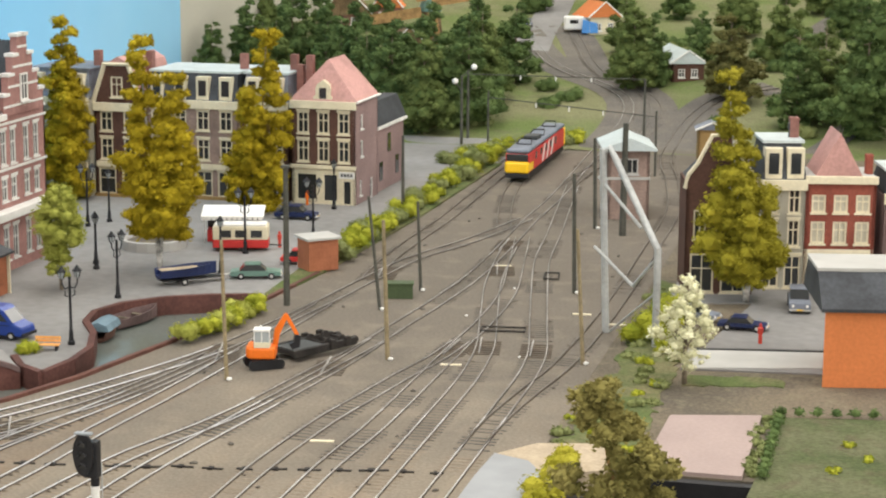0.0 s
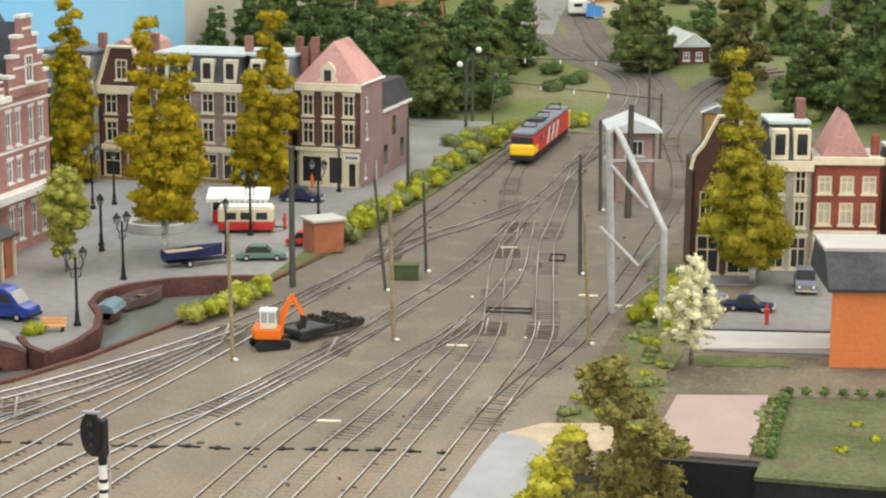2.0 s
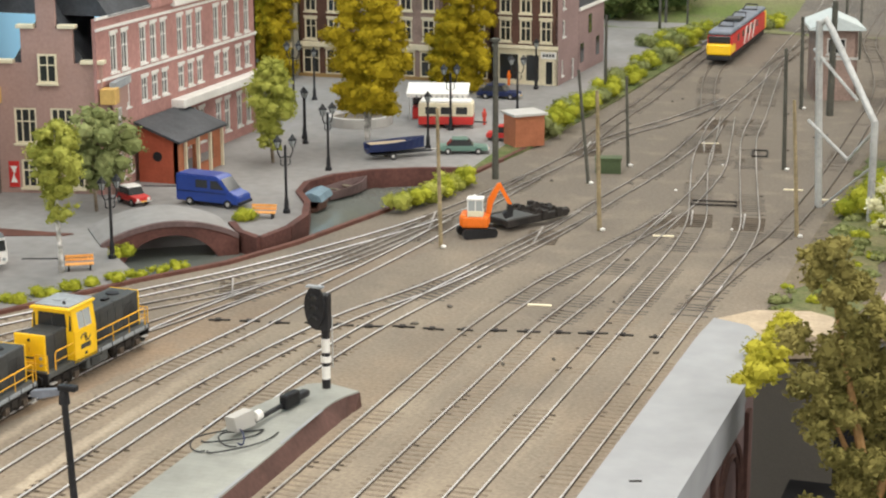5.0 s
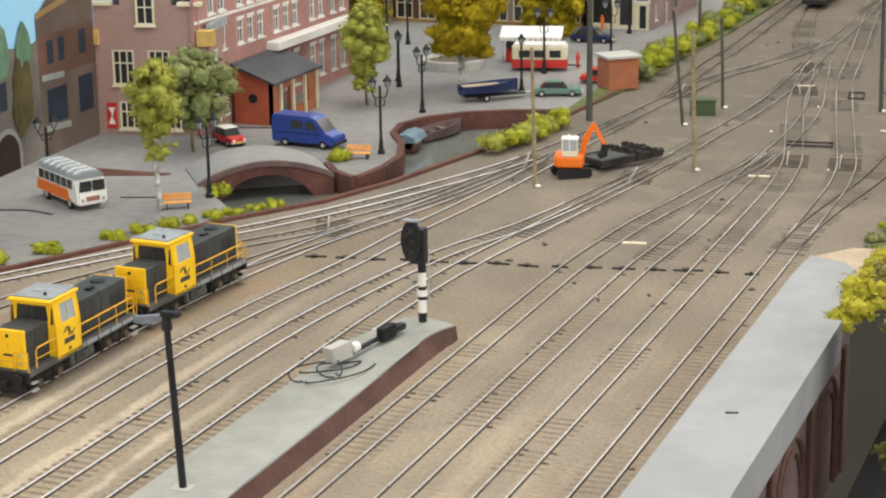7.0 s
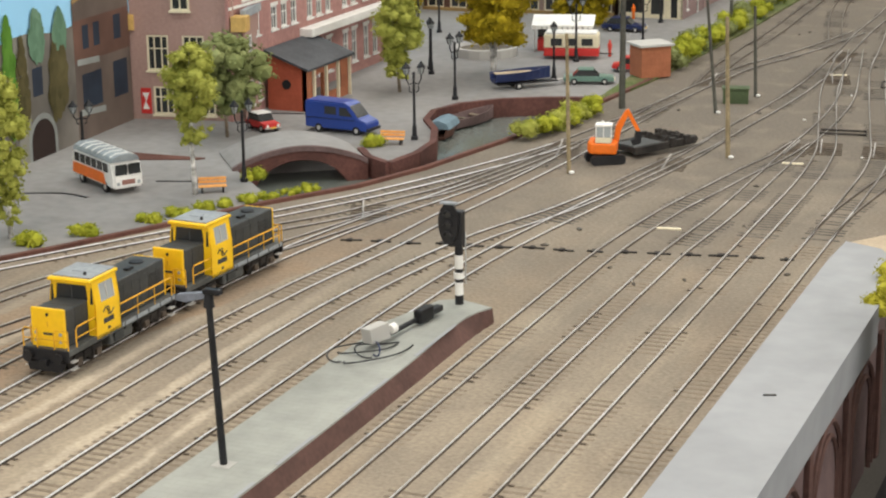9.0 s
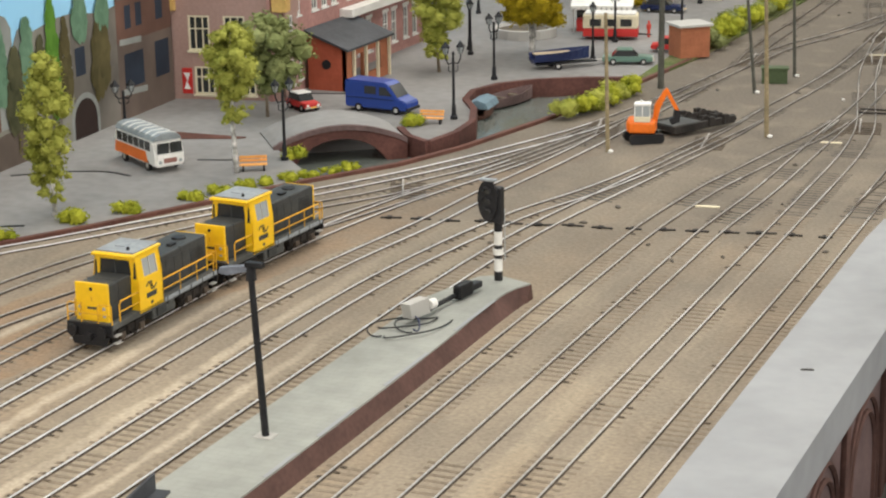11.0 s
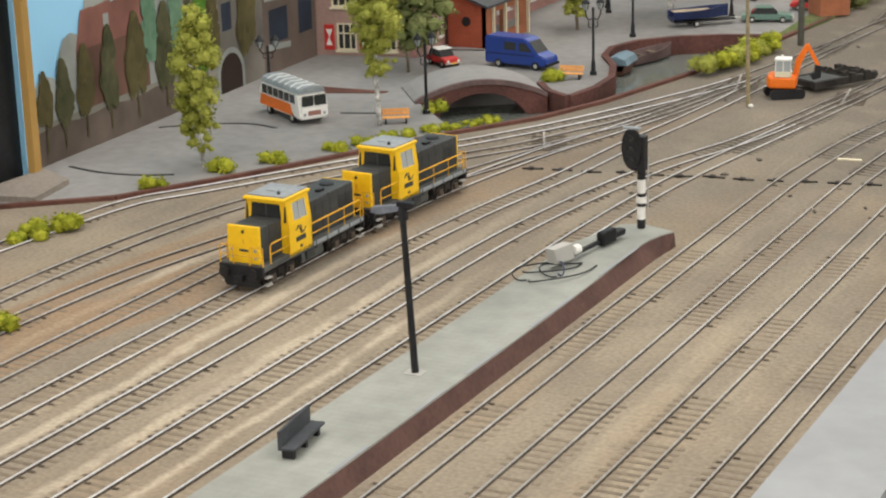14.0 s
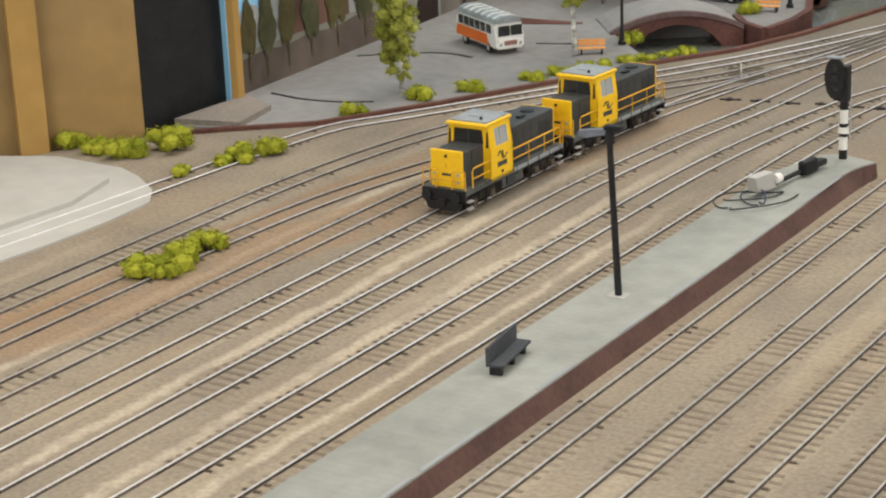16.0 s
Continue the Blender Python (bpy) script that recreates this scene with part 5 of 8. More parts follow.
def hedge_tree():
    """Lumpy moss tree that leans over towards the yard; pads of foliage round a short forked trunk."""
    r = random.Random(21)
    cl = []
    for k in range(30):
        t = (k + 0.5) / 30
        zz = -8.6 + 18.9 * t
        w = 5.9 * (1 - 0.66 * t ** 1.3)
        lean = 3.4 - 5.2 * t
        for _ in range(3 if t < 0.8 else 2):
            a, d = r.uniform(0, math.tau), w * r.uniform(0.2, 0.95)
            lr = r.uniform(0.85, 1.35) * (1 - 0.25 * t)
            c = Vector((lean + d * math.cos(a), d * math.sin(a) * 0.75, zz))
            cl.append((*c, lr))
            for _ in range(5):
                v = Vector((r.uniform(-1, 1), r.uniform(-1, 1), r.uniform(-0.5, 0.9))).normalized() * lr * 0.8
                cl.append((*(c + v), lr * r.uniform(0.35, 0.55)))
    th = thing("tree", -11.4, 101, 0, 0, "big moss-olive bush tree by the arcaded wall", "tree")
    bm = rod(B(), (1.6, -1.2, -9), (1.2, -1.0, -4), 0.5, 0.36, 9)
    for tip in ((-1.6, 0, 8), (2.6, 0.4, 1), (-1.2, -0.6, 1)):
        rod(bm, (1.2, -1.0, -4.1), tip, 0.34, 0.08, 7)
    part("trunk", bm, M["wood"], th)
    f = new("crown", raw_mesh("crown", *flock(cl, 0.19, 120, 3), M["l_moss"]))
    f.parent = th
    part("inner_foliage", cores(B(), cl, 0.76, 1), M["l_moss"], th)
    for k, (x, y, rad) in enumerate(((-17.9, 104.9, 1.25), (-17.1, 106.3, 1.3), (-17.4, 108.9, 1.45), (-17.3, 111.6, 1.35), (-17.6, 114.4, 1.3), (-17.8, 117.2, 1.1))):
        bush(x, y, rad, "l_yellow", 0.35, 30 + k, "bright yellow-green bush over the wall", "bushes over the wall", 1.25)


hedge_tree()

# hedges along the verge and low bushes at the wall's foot
r_ = random.Random(5)
for k in range(24):
    y = 176 + k * 3.3
    bush(-50.2 + r_.uniform(-0.4, 0.4), y, 1.7 + r_.uniform(-0.2, 0.3), "l_bush" if k % 3 else "l_sage", 0.15, 60 + k, "yellow-green hedge shrub on the verge", "verge hedge", 1.1)
for k, (x, y) in enumerate([(-52.7, 142.6), (-52.0, 144.3), (-51.5, 146.3), (-51.3, 148.6), (-51.1, 150.8), (-50.7, 153.2)]):
    bush(x, y, 1.45, "l_bush" if k % 2 else "l_birch", 0.0, 90 + k, "yellow-green shrub above the basin", "shrubs above the basin", 1.2)
for k, (x, y, r) in enumerate([(-73.7, 96.0, 1.0), (-71.9, 101.2, 1.2), (-69.9, 104.5, 1.1), (-67.7, 109.6, 1.1), (-66.6, 111.2, 1.0), (-65.7, 113.1, 1.0), (-64.9, 114.6, 0.9), (-63.9, 116.0, 0.9), (-63, 117.6, 0.8), (-62, 119, 0.8), (-61.2, 120.4, 0.8), (-66.6, 122.6, 1.1), (-62.9, 135.3, 1.1), (-88.1, 80.9, 1.1), (-85.8, 81.9, 1.2), (-83.4, 81.8, 1.1), (-81.3, 81.6, 1.6), (-79.6, 84.0, 1.6), (-73.75, 84.1, 1.2), (-73.2, 86.3, 1.1), (-74.4, 82.8, 0.8), (-75.3, 80.0, 0.8), (-64.3, 66.9, 1.35), (-64.9, 69.2, 1.3), (-65.4, 64.8, 1.2), (-63.9, 64.6, 1.0)]):
    bush(x, y, r, "l_bush", 0.05, 120 + k)
for k, (x, y, r) in enumerate([(-17.5, 152, 2.0), (-16.6, 156, 2.2), (-16.8, 160, 1.8), (-15.4, 149, 1.2)]):
    bush(x, y, r, "l_bush", 0, 160 + k, "yellow-green shrub by the street", "street shrubs", 1.1)

# far woods: a few crowns, copied
far_kinds = [tiered_tree((-96, -59.5, -24.1, 8)[k], (302, 271, 288.5, 300)[k], (13, 15.5, 12.5, 16)[k], (4.6, 5.2, 4.6, 5.4)[k], ("l_dark", "l_dark", "l_rust", "l_wood")[k], z=hill((-96, -59.5, -24.1, 8)[k], (302, 271, 288.5, 300)[k]) - 0.3, seed=40 + k, base=0.1, tiers=9, bit=0.24, dens=55, taper=0.55, lobe=0.4, label=("dark green model tree on the hillside", "dark green model tree on the hillside", "brownish green model tree on the hillside", "mid green model tree on the hillside")[k], group="hillside trees") for k in range(4)]
FAR = [(-108, 297, 0.62), (-103, 300, 0.7), (-99, 296, 0.6), (-89.7, 301, 0.72), (-85, 293, 0.8), (-94, 288, 0.7), (-80, 284, 0.9), (-76.3, 277, 0.95), (-70, 268, 0.95), (-64.4, 264.5, 0.9), (-66, 276, 1.0), (-72.5, 283, 0.9), (-60, 282, 0.9), (-82, 275, 0.8), (-57.5, 294.5, 0.95), (-63, 292, 0.9), (-39, 293, 0.85), (-36.5, 296, 0.7), (-13.4, 274.8, 1.05), (-10, 279, 0.9), (-3.9, 270.2, 1.2), (5, 267, 1.2), (12, 276, 1.0), (-26.9, 334, 0.8), (-9.1, 336, 0.8), (-39, 347, 0.75), (-18, 314, 0.8), (-3, 305, 0.9), (5, 292, 1.0), (-52, 354, 0.75), (-44, 318, 0.6), (-66, 352, 0.7), (-86, 322, 0.7), (-108, 322, 0.8), (12, 290, 1.1), (-1, 322, 0.9), (8, 328, 0.9), (-14, 352, 0.8), (18, 305, 1.0), (-31, 312, 0.65), (14, 345, 0.9), (-96, 318, 0.6)]
for k, (x, y, size) in enumerate(FAR):
    c = copy_thing(far_kinds[(0, 1, 3, 1, 0, 3, 1)[k % 7]], local(x, y, hill(x, y) - 0.5, 47 * k))
    c.scale = [size] * 3
for k in range(70):
    x, y = r_.uniform(-100, 5), r_.uniform(262, 330)
    if any(abs(x - q[0]) + abs(y - q[1]) < 9 for t in "gpo" for q in TRACKS[t]):
        continue
    bush(x, y, 2.2, "l_dark" if k % 2 else "l_sage", hill(x, y) - 0.3, 200 + k, "green scrub on the hillside", "hillside scrub", 0.7)
for k in range(12):
    bush(-55 + 1.1 * k + r_.uniform(-0.6, 0.6), 238 + 2.2 * k, 2.0, "l_bush" if k % 2 else "l_sage", 0, 260 + k, "green shrub beside the far line", "far line shrubs", 0.8)

# ---- locomotives ----
def shunter(x, y, rz=0.0):
    """A yellow and grey road-switcher, front towards -y, 11.9 m over the buffers."""
    th = thing("diesel_locomotive", x, y, 0.15, rz, "yellow and dark grey diesel shunting locomotive on the track", "locomotive", "coupled locomotives")
    part("frame", box(B(), -1.38, 1.38, 0.5, 11.4, 1.0, 1.3, 0.03), M["loco_frame"], th, "grey running board")
    tank = part("fuel_tank", box(B(), -1.2, 1.2, 4.7, 7.0, 0.35, 1.0, 0.1), M["loco_frame"], th)
    part("tank_box", box(B(), 1.2, 1.32, 5.0, 5.9, 0.5, 0.95, 0.03), M["loco_grey"], tank)
    for y0 in (2.5, 9.3):
        bg = part("bogie", box(B(), -1.1, 1.1, y0 - 1.5, y0 + 1.5, 0.4, 0.85, 0.06), M["bogie"], th)
        for dy in (-0.92, 0.92):
            for s in (-1, 1):
                part("wheel", rod(B(), (s * 0.66, y0 + dy, 0.46), (s * 0.8, y0 + dy, 0.46), 0.46, 0.46, 18), M["bogie"], bg)
                part("axle_box", box(B(), s * 1.2 - 0.12, s * 1.2 + 0.12, y0 + dy - 0.22, y0 + dy + 0.22, 0.3, 0.66, 0.04), M["rail_rust"], bg)
                part("coil_spring", rod(B(), (s * 1.2, y0 + dy * 0.45, 0.4), (s * 1.2, y0 + dy * 0.45, 0.85), 0.1, 0.1, 8), M["bogie"], bg)
        for s in (-1, 1):
            part("side_frame", prism(B(), [(y0 - 1.45, 0.62), (y0 - 1.2, 0.86), (y0 + 1.2, 0.86), (y0 + 1.45, 0.62), (y0 + 0.5, 0.48), (y0 - 0.5, 0.48)], min(s * 1.08, s * 1.2), max(s * 1.08, s * 1.2), "x"), M["bogie"], bg)
    hood = part("short_hood", box(B(), -0.92, 0.92, 0.95, 3.2, 1.3, 3.12, 0.07), M["loco_grey"], th)
    part("hood_seam", box(B(), -0.93, 0.93, 1.9, 1.93, 1.35, 3.125), M["black"], hood)
    nose = part("nose_panel", box(B(), -0.98, 0.98, 0.78, 0.97, 1.28, 3.22, 0.05), M["yellow"], th, "yellow nose panel")
    for a, b in ((-0.72, 1.62), (0.72, 1.62), (-0.72, 1.98), (0.72, 1.98), (0.0, 2.92)):
        part("headlight", rod(B(), (a, 0.74, b), (a, 0.79, b), 0.09, 0.09, 10), M["lens"] if b < 2.5 else M["black"], nose)
    part("number_plate", box(B(), -0.28, 0.28, 0.765, 0.78, 1.9, 2.02), M["loco_grey"], nose)
    part("handle", box(B(), -0.04, 0.04, 0.75, 0.78, 2.3, 2.55), M["yellow_dk"], nose)
    long_hood = part("long_hood", box(B(), -0.96, 0.96, 5.5, 11.0, 1.3, 3.3, 0.08), M["loco_grey"], th)
    for s in (-1, 1):
        for k in range(6):
            y0 = 5.75 + 0.87 * k
            part("hood_door", box(B(), min(s * 0.96, s * 0.975), max(s * 0.96, s * 0.975), y0, y0 + 0.8, 1.5, 3.0, 0.005), M["loco_grey"], long_hood)
        for k in range(7):
            part("louvre", box(B(), min(s * 0.97, s * 0.99), max(s * 0.97, s * 0.99), 9.3, 10.6, 2.2 + 0.1 * k, 2.24 + 0.1 * k), M["black"], long_hood)
    part("hood_seam", box(B(), -0.965, 0.965, 8.2, 8.24, 1.35, 3.305), M["black"], long_hood)
    for y0, r0 in ((7.0, 0.32), (9.7, 0.42)):
        part("hood_vent", rod(B(), (0, y0, 3.3), (0, y0, 3.38), r0, r0 * 0.9, 16), M["black"], long_hood)
    part("exhaust", box(B(), 0.2, 0.5, 8.0, 8.6, 3.3, 3.42, 0.03), M["black"], long_hood)
    part("rear_panel", box(B(), -0.98, 0.98, 10.98, 11.08, 1.3, 3.3, 0.04), M["yellow"], th)
    # cab: straight below, its upper sides leaning in, with bevelled front corners
    y0, y1, z0, zw, z1 = 3.15, 5.55, 1.12, 2.75, 3.98
    lo, up = 1.38, 1.2
    side_len = y1 - y0
    for s in (-1, 1):
        m = local(s * lo, y0 if s > 0 else y1, z0, 90 if s > 0 else -90)
        sd = part("cab_side", wall_cells(B(), side_len, zw - z0, [], 0.1), M["yellow"], th, at=m)
        part("writing_bar", box(B(), 0.72, 1.72, -0.014, -0.002, 0.62, 0.88), M["loco_grey"], sd)
        part("writing_bar", box(B(), 1.1, 1.34, -0.014, -0.002, 0.25, 0.4), M["loco_grey"], sd)
        # plain double-arrow mark
        bm = B()
        tube(bm, [(0.72, -0.01, 1.22), (0.95, -0.01, 1.42), (1.25, -0.01, 1.4), (1.3, -0.01, 1.14), (1.45, -0.01, 1.05)], 0.038, 4)
        tube(bm, [(1.75, -0.01, 1.2), (1.5, -0.01, 1.0), (1.2, -0.01, 1.02), (1.15, -0.01, 1.28), (1.0, -0.01, 1.36)], 0.038, 4)
        part("emblem", bm, M["loco_grey"], sd)
        # upper side with the window, tilted inwards
        tilt = math.atan2(lo - up, z1 - zw)
        hgt = math.hypot(lo - up, z1 - zw)
        mu = local(s * lo, y0 if s > 0 else y1, zw, 90 if s > 0 else -90) @ Matrix.Rotation(-tilt, 4, "X")
        us = part("cab_upper_side", wall_cells(B(), side_len, hgt, [(0.62, 1.98, 0.12, hgt - 0.2)], 0.08), M["yellow"], th, at=mu)
        part("side_window", box(B(), 0.62, 1.98, 0.04, 0.06, 0.12, hgt - 0.2), M["lens"], us)
        for a in (0.62, 1.26, 1.92):
            part("window_bar", box(B(), a, a + 0.06, 0.0, 0.05, 0.12, hgt - 0.2), M["conc"], us)
    for yy, rot in ((y0, 0), (y1, 180)):
        m = local(-lo if rot == 0 else lo, yy, z0, rot)
        W2 = 2 * lo
        part("cab_end", wall_cells(B(), W2, zw - z0, [], 0.1), M["yellow"], th, at=m)
        bm = B()
        ins = lo - up
        front = [(0, 0), (W2, 0), (W2 - ins, z1 - zw), (ins, z1 - zw)]
        hole = [(0.42, 0.32), (W2 - 0.42, 0.32), (W2 - 0.42 - ins * 0.5, z1 - zw - 0.16), (0.42 + ins * 0.5, z1 - zw - 0.16)]
        rows = [[bm.verts.new((p[0], d, p[1])) for p in q] for q, d in ((hole, 0.1), (hole, 0.0), (front, 0.0), (front, 0.1))]
        for a, b in zip(rows, rows[1:] + rows[:1]):
            for k in range(4):
                bm.faces.new((a[k], a[(k + 1) % 4], b[(k + 1) % 4], b[k]))
        bmesh.ops.recalc_face_normals(bm, faces=bm.faces)
        ue = part("cab_upper_end", bm, M["yellow"], th, at=local(-lo if rot == 0 else lo, yy, zw, rot))
        bm = prism(B(), hole, 0.05, 0.07, "y")
        part("windscreen", bm, M["glass"], ue)
        part("window_bar", box(B(), lo - 0.03, lo + 0.03, 0.02, 0.05, 0.32, z1 - zw - 0.16), M["loco_grey"], ue)
        # narrow dark corner light beside the windscreen
        for a in (0.12, W2 - 0.3):
            part("corner_window", prism(B(), [(a, 0.15), (a + 0.18, 0.15), (a + 0.16, z1 - zw - 0.25), (a + 0.08, z1 - zw - 0.25)], -0.012, -0.002, "y"), M["glass"], ue)
    part("cab_floor", box(B(), -1.2, 1.2, y0 + 0.15, y1 - 0.15, 1.3, 2.5), M["brick_dk"], th)
    part("cab_roof", box(B(), -1.27, 1.27, y0 - 0.28, y1 + 0.2, z1, z1 + 0.17, 0.06), M["yellow"], th, "yellow-edged cab roof")
    roof = part("roof_panel", box(B(), -1.14, 1.14, y0 + 0.02, y1 + 0.1, z1 + 0.165, z1 + 0.25, 0.03), M["roof_grey"], th, "grey cab roof panel")
    part("horn", rod(B(), (0.55, y0 + 0.5, z1 + 0.25), (0.55, y0 + 0.5, z1 + 0.4), 0.1, 0.07, 8), M["black"], roof)
    part("roof_hatch", box(B(), -0.5, 0.1, y0 + 0.9, y0 + 1.6, z1 + 0.25, z1 + 0.29, 0.02), M["roof_grey"], roof)
    for e, s in ((0.5, -1), (11.4, 1)):
        bb = part("buffer_beam", box(B(), -1.36, 1.36, e - 0.1, e + 0.1, 0.68, 1.3, 0.05), M["black"], th)
        for a in (-0.88, 0.88):
            part("buffer", rod(rod(B(), (a, e, 0.95), (a, e + s * 0.36, 0.95), 0.15, 0.15, 10), (a, e + s * 0.36, 0.95), (a, e + s * 0.44, 0.95), 0.28, 0.28, 16), M["black"], bb)
        part("coupler", box(B(), -0.22, 0.22, min(e, e + s * 0.42), max(e, e + s * 0.42), 0.5, 0.82, 0.04), M["black"], bb)
        part("snow_plough", prism(B(), [(-1.15, 0.66), (1.15, 0.66), (0.95, 0.2), (-0.95, 0.2)], min(e, e + s * 0.14), max(e, e + s * 0.14), "y"), M["black"], bb)
        for a in (-1.3, 1.3):
            for k in range(2):
                part("step", box(B(), a - 0.14, a + 0.14, e - s * 0.45 - 0.26, e - s * 0.45 + 0.26, 0.25 + 0.38 * k, 0.3 + 0.38 * k), M["conc"], bb)
        bm = B()
        for a, b in ((-1.32, -0.5), (0.5, 1.32)):
            tube(bm, [(a, e, 1.3), (a, e, 2.15), (a + (0.12 if a < b else -0.12), e, 2.25), (b, e, 2.25), (b, e, 1.3)], 0.04)
        tube(bm, [(-1.32, e, 1.75), (1.32, e, 1.75)], 0.032)
        part("end_railing", bm, M["yellow_dk"], th, "yellow end railing")
    for s in (-1, 1):
        bm = B()
        x = s * 1.34
        tube(bm, [(x, 1.25, 1.05), (x, 1.25, 2.15), (x, 1.4, 2.28), (x, 3.1, 2.28)], 0.042)
        tube(bm, [(x, 1.25, 1.75), (x, 3.1, 1.75)], 0.032)
        tube(bm, [(x, 5.6, 2.28), (x, 10.9, 2.28), (x, 11.05, 2.15), (x, 11.05, 1.05)], 0.042)
        tube(bm, [(x, 5.6, 1.75), (x, 11.0, 1.75)], 0.032)
        for yy in (7.4, 9.2):
            rod(bm, (x, yy, 1.3), (x, yy, 2.28), 0.028, 0.028, 5)
        part("side_railing", bm, M["yellow_dk"], th, "yellow hand railing")
        part("sill_panel", box(B(), min(s * 1.385, s * 1.36), max(s * 1.385, s * 1.36), 5.7, 11.3, 1.08, 1.29), M["roof_grey"], th, "pale grey sill")
        for k in range(5):
            part("sill_bracket", box(B(), min(s * 1.39, s * 1.33), max(s * 1.39, s * 1.33), 5.9 + 1.25 * k, 6.0 + 1.25 * k, 0.9, 1.29), M["black"], th)
    return th


LOCO_Y = 79.4
loco = shunter(-56.5, LOCO_Y)
rear_loco = copy_thing(loco, local(-56.5, LOCO_Y + 12.25, 0.15, -3.2))
for unit in (loco, rear_loco):
    unit.scale = (1.03, 1.0, 1.085)


def railcar():
    """Red and yellow electric motor coach with a grey roof and pantographs."""
    th = thing("electric_railcar", -43.3, 226.4, 0.15, 0.6, "red electric rail coach with yellow nose and grey roof", "railcar")
    part("body", box(B(), -1.45, 1.45, 0.5, 26.0, 1.0, 3.3, 0.15), M["red"], th)
    part("nose", box(B(), -1.47, 1.47, -0.1, 3.4, 1.0, 2.35, 0.25), M["yellow"], th, "yellow nose")
    part("windscreen", box(B(), -1.3, 1.3, 0.32, 0.55, 2.4, 3.25, 0.05), M["glass"], th)
    part("tail", box(B(), -1.47, 1.47, 24.9, 26.1, 1.0, 3.32, 0.15), M["yellow"], th)
    part("roof", box(B(), -1.4, 1.4, 0.4, 26.0, 3.3, 3.85, 0.3), M["slate_lt"], th, "grey roof")
    part("underframe", box(B(), -1.3, 1.3, 1.0, 25.5, 0.25, 1.0, 0.05), M["bogie"], th)
    part("skirt", box(B(), -1.4, 1.4, -0.05, 0.8, 0.4, 1.0, 0.1), M["black"], th)
    for k in range(3):
        part("white_stripe", prism(B(), [(9 + 3 * k, 1.2), (9.9 + 3 * k, 1.2), (11.5 + 3 * k, 3.2), (10.6 + 3 * k, 3.2)], 1.45, 1.47, "x"), M["white"], th)
    for k in range(5):
        part("side_window", box(B(), 1.44, 1.475, 4.5 + 3.4 * k, 5.6 + 3.4 * k, 2.2, 3.0), M["glass"], th)
    for y0 in (4.5, 13, 21.5):
        bm = B()
        tube(bm, [(-0.9, y0, 3.9), (0.9, y0, 3.9), (0.7, y0 + 1.6, 4.4), (-0.7, y0 + 1.6, 4.4), (-0.9, y0, 3.9)], 0.09, 5)
        part("pantograph", bm, M["black"], th)
    part("roof_box", box(B(), -0.9, 0.9, 9, 11.5, 3.85, 4.3, 0.08), M["loco_grey"], th)
    for y0 in (4, 22):
        bg = part("bogie", box(B(), -1.2, 1.2, y0 - 1.8, y0 + 1.8, 0.3, 0.9, 0.06), M["bogie"], th)
        for dy in (-1.2, 1.2):
            for s in (-1, 1):
                part("wheel", rod(B(), (s * 0.66, y0 + dy, 0.46), (s * 0.8, y0 + dy, 0.46), 0.46, 0.46, 14), M["bogie"], bg)


railcar()

for key, colour in (("roof", (0.26, 0.115, 0.09)), ("base", (0.135, 0.105, 0.085)), ("pale", (0.34, 0.36, 0.34)), ("brick", (0.16, 0.085, 0.062)), ("grey", (0.185, 0.168, 0.145)), ("blue", (0.03, 0.042, 0.065)), ("door", (0.035, 0.02, 0.016)), ("teal", (0.13, 0.24, 0.16)), ("vivid", (0.09, 0.22, 0.03)), ("olive", (0.095, 0.085, 0.038))):
    M["paint_" + key] = mat("painted_" + key, colour, 0.85, vary=0.24, size=3.0, fine=0.6, bump=0)
for key, dark, light in (("gr", (0.045, 0.05, 0.026), (0.12, 0.115, 0.062)), ("olive", (0.06, 0.052, 0.024), (0.135, 0.115, 0.052)), ("teal", (0.09, 0.17, 0.11), (0.18, 0.30, 0.2)), ("vivid", (0.06, 0.15, 0.02), (0.13, 0.28, 0.045))):
    M["paint_" + key] = leaf_mat("painted_" + key, dark, light)
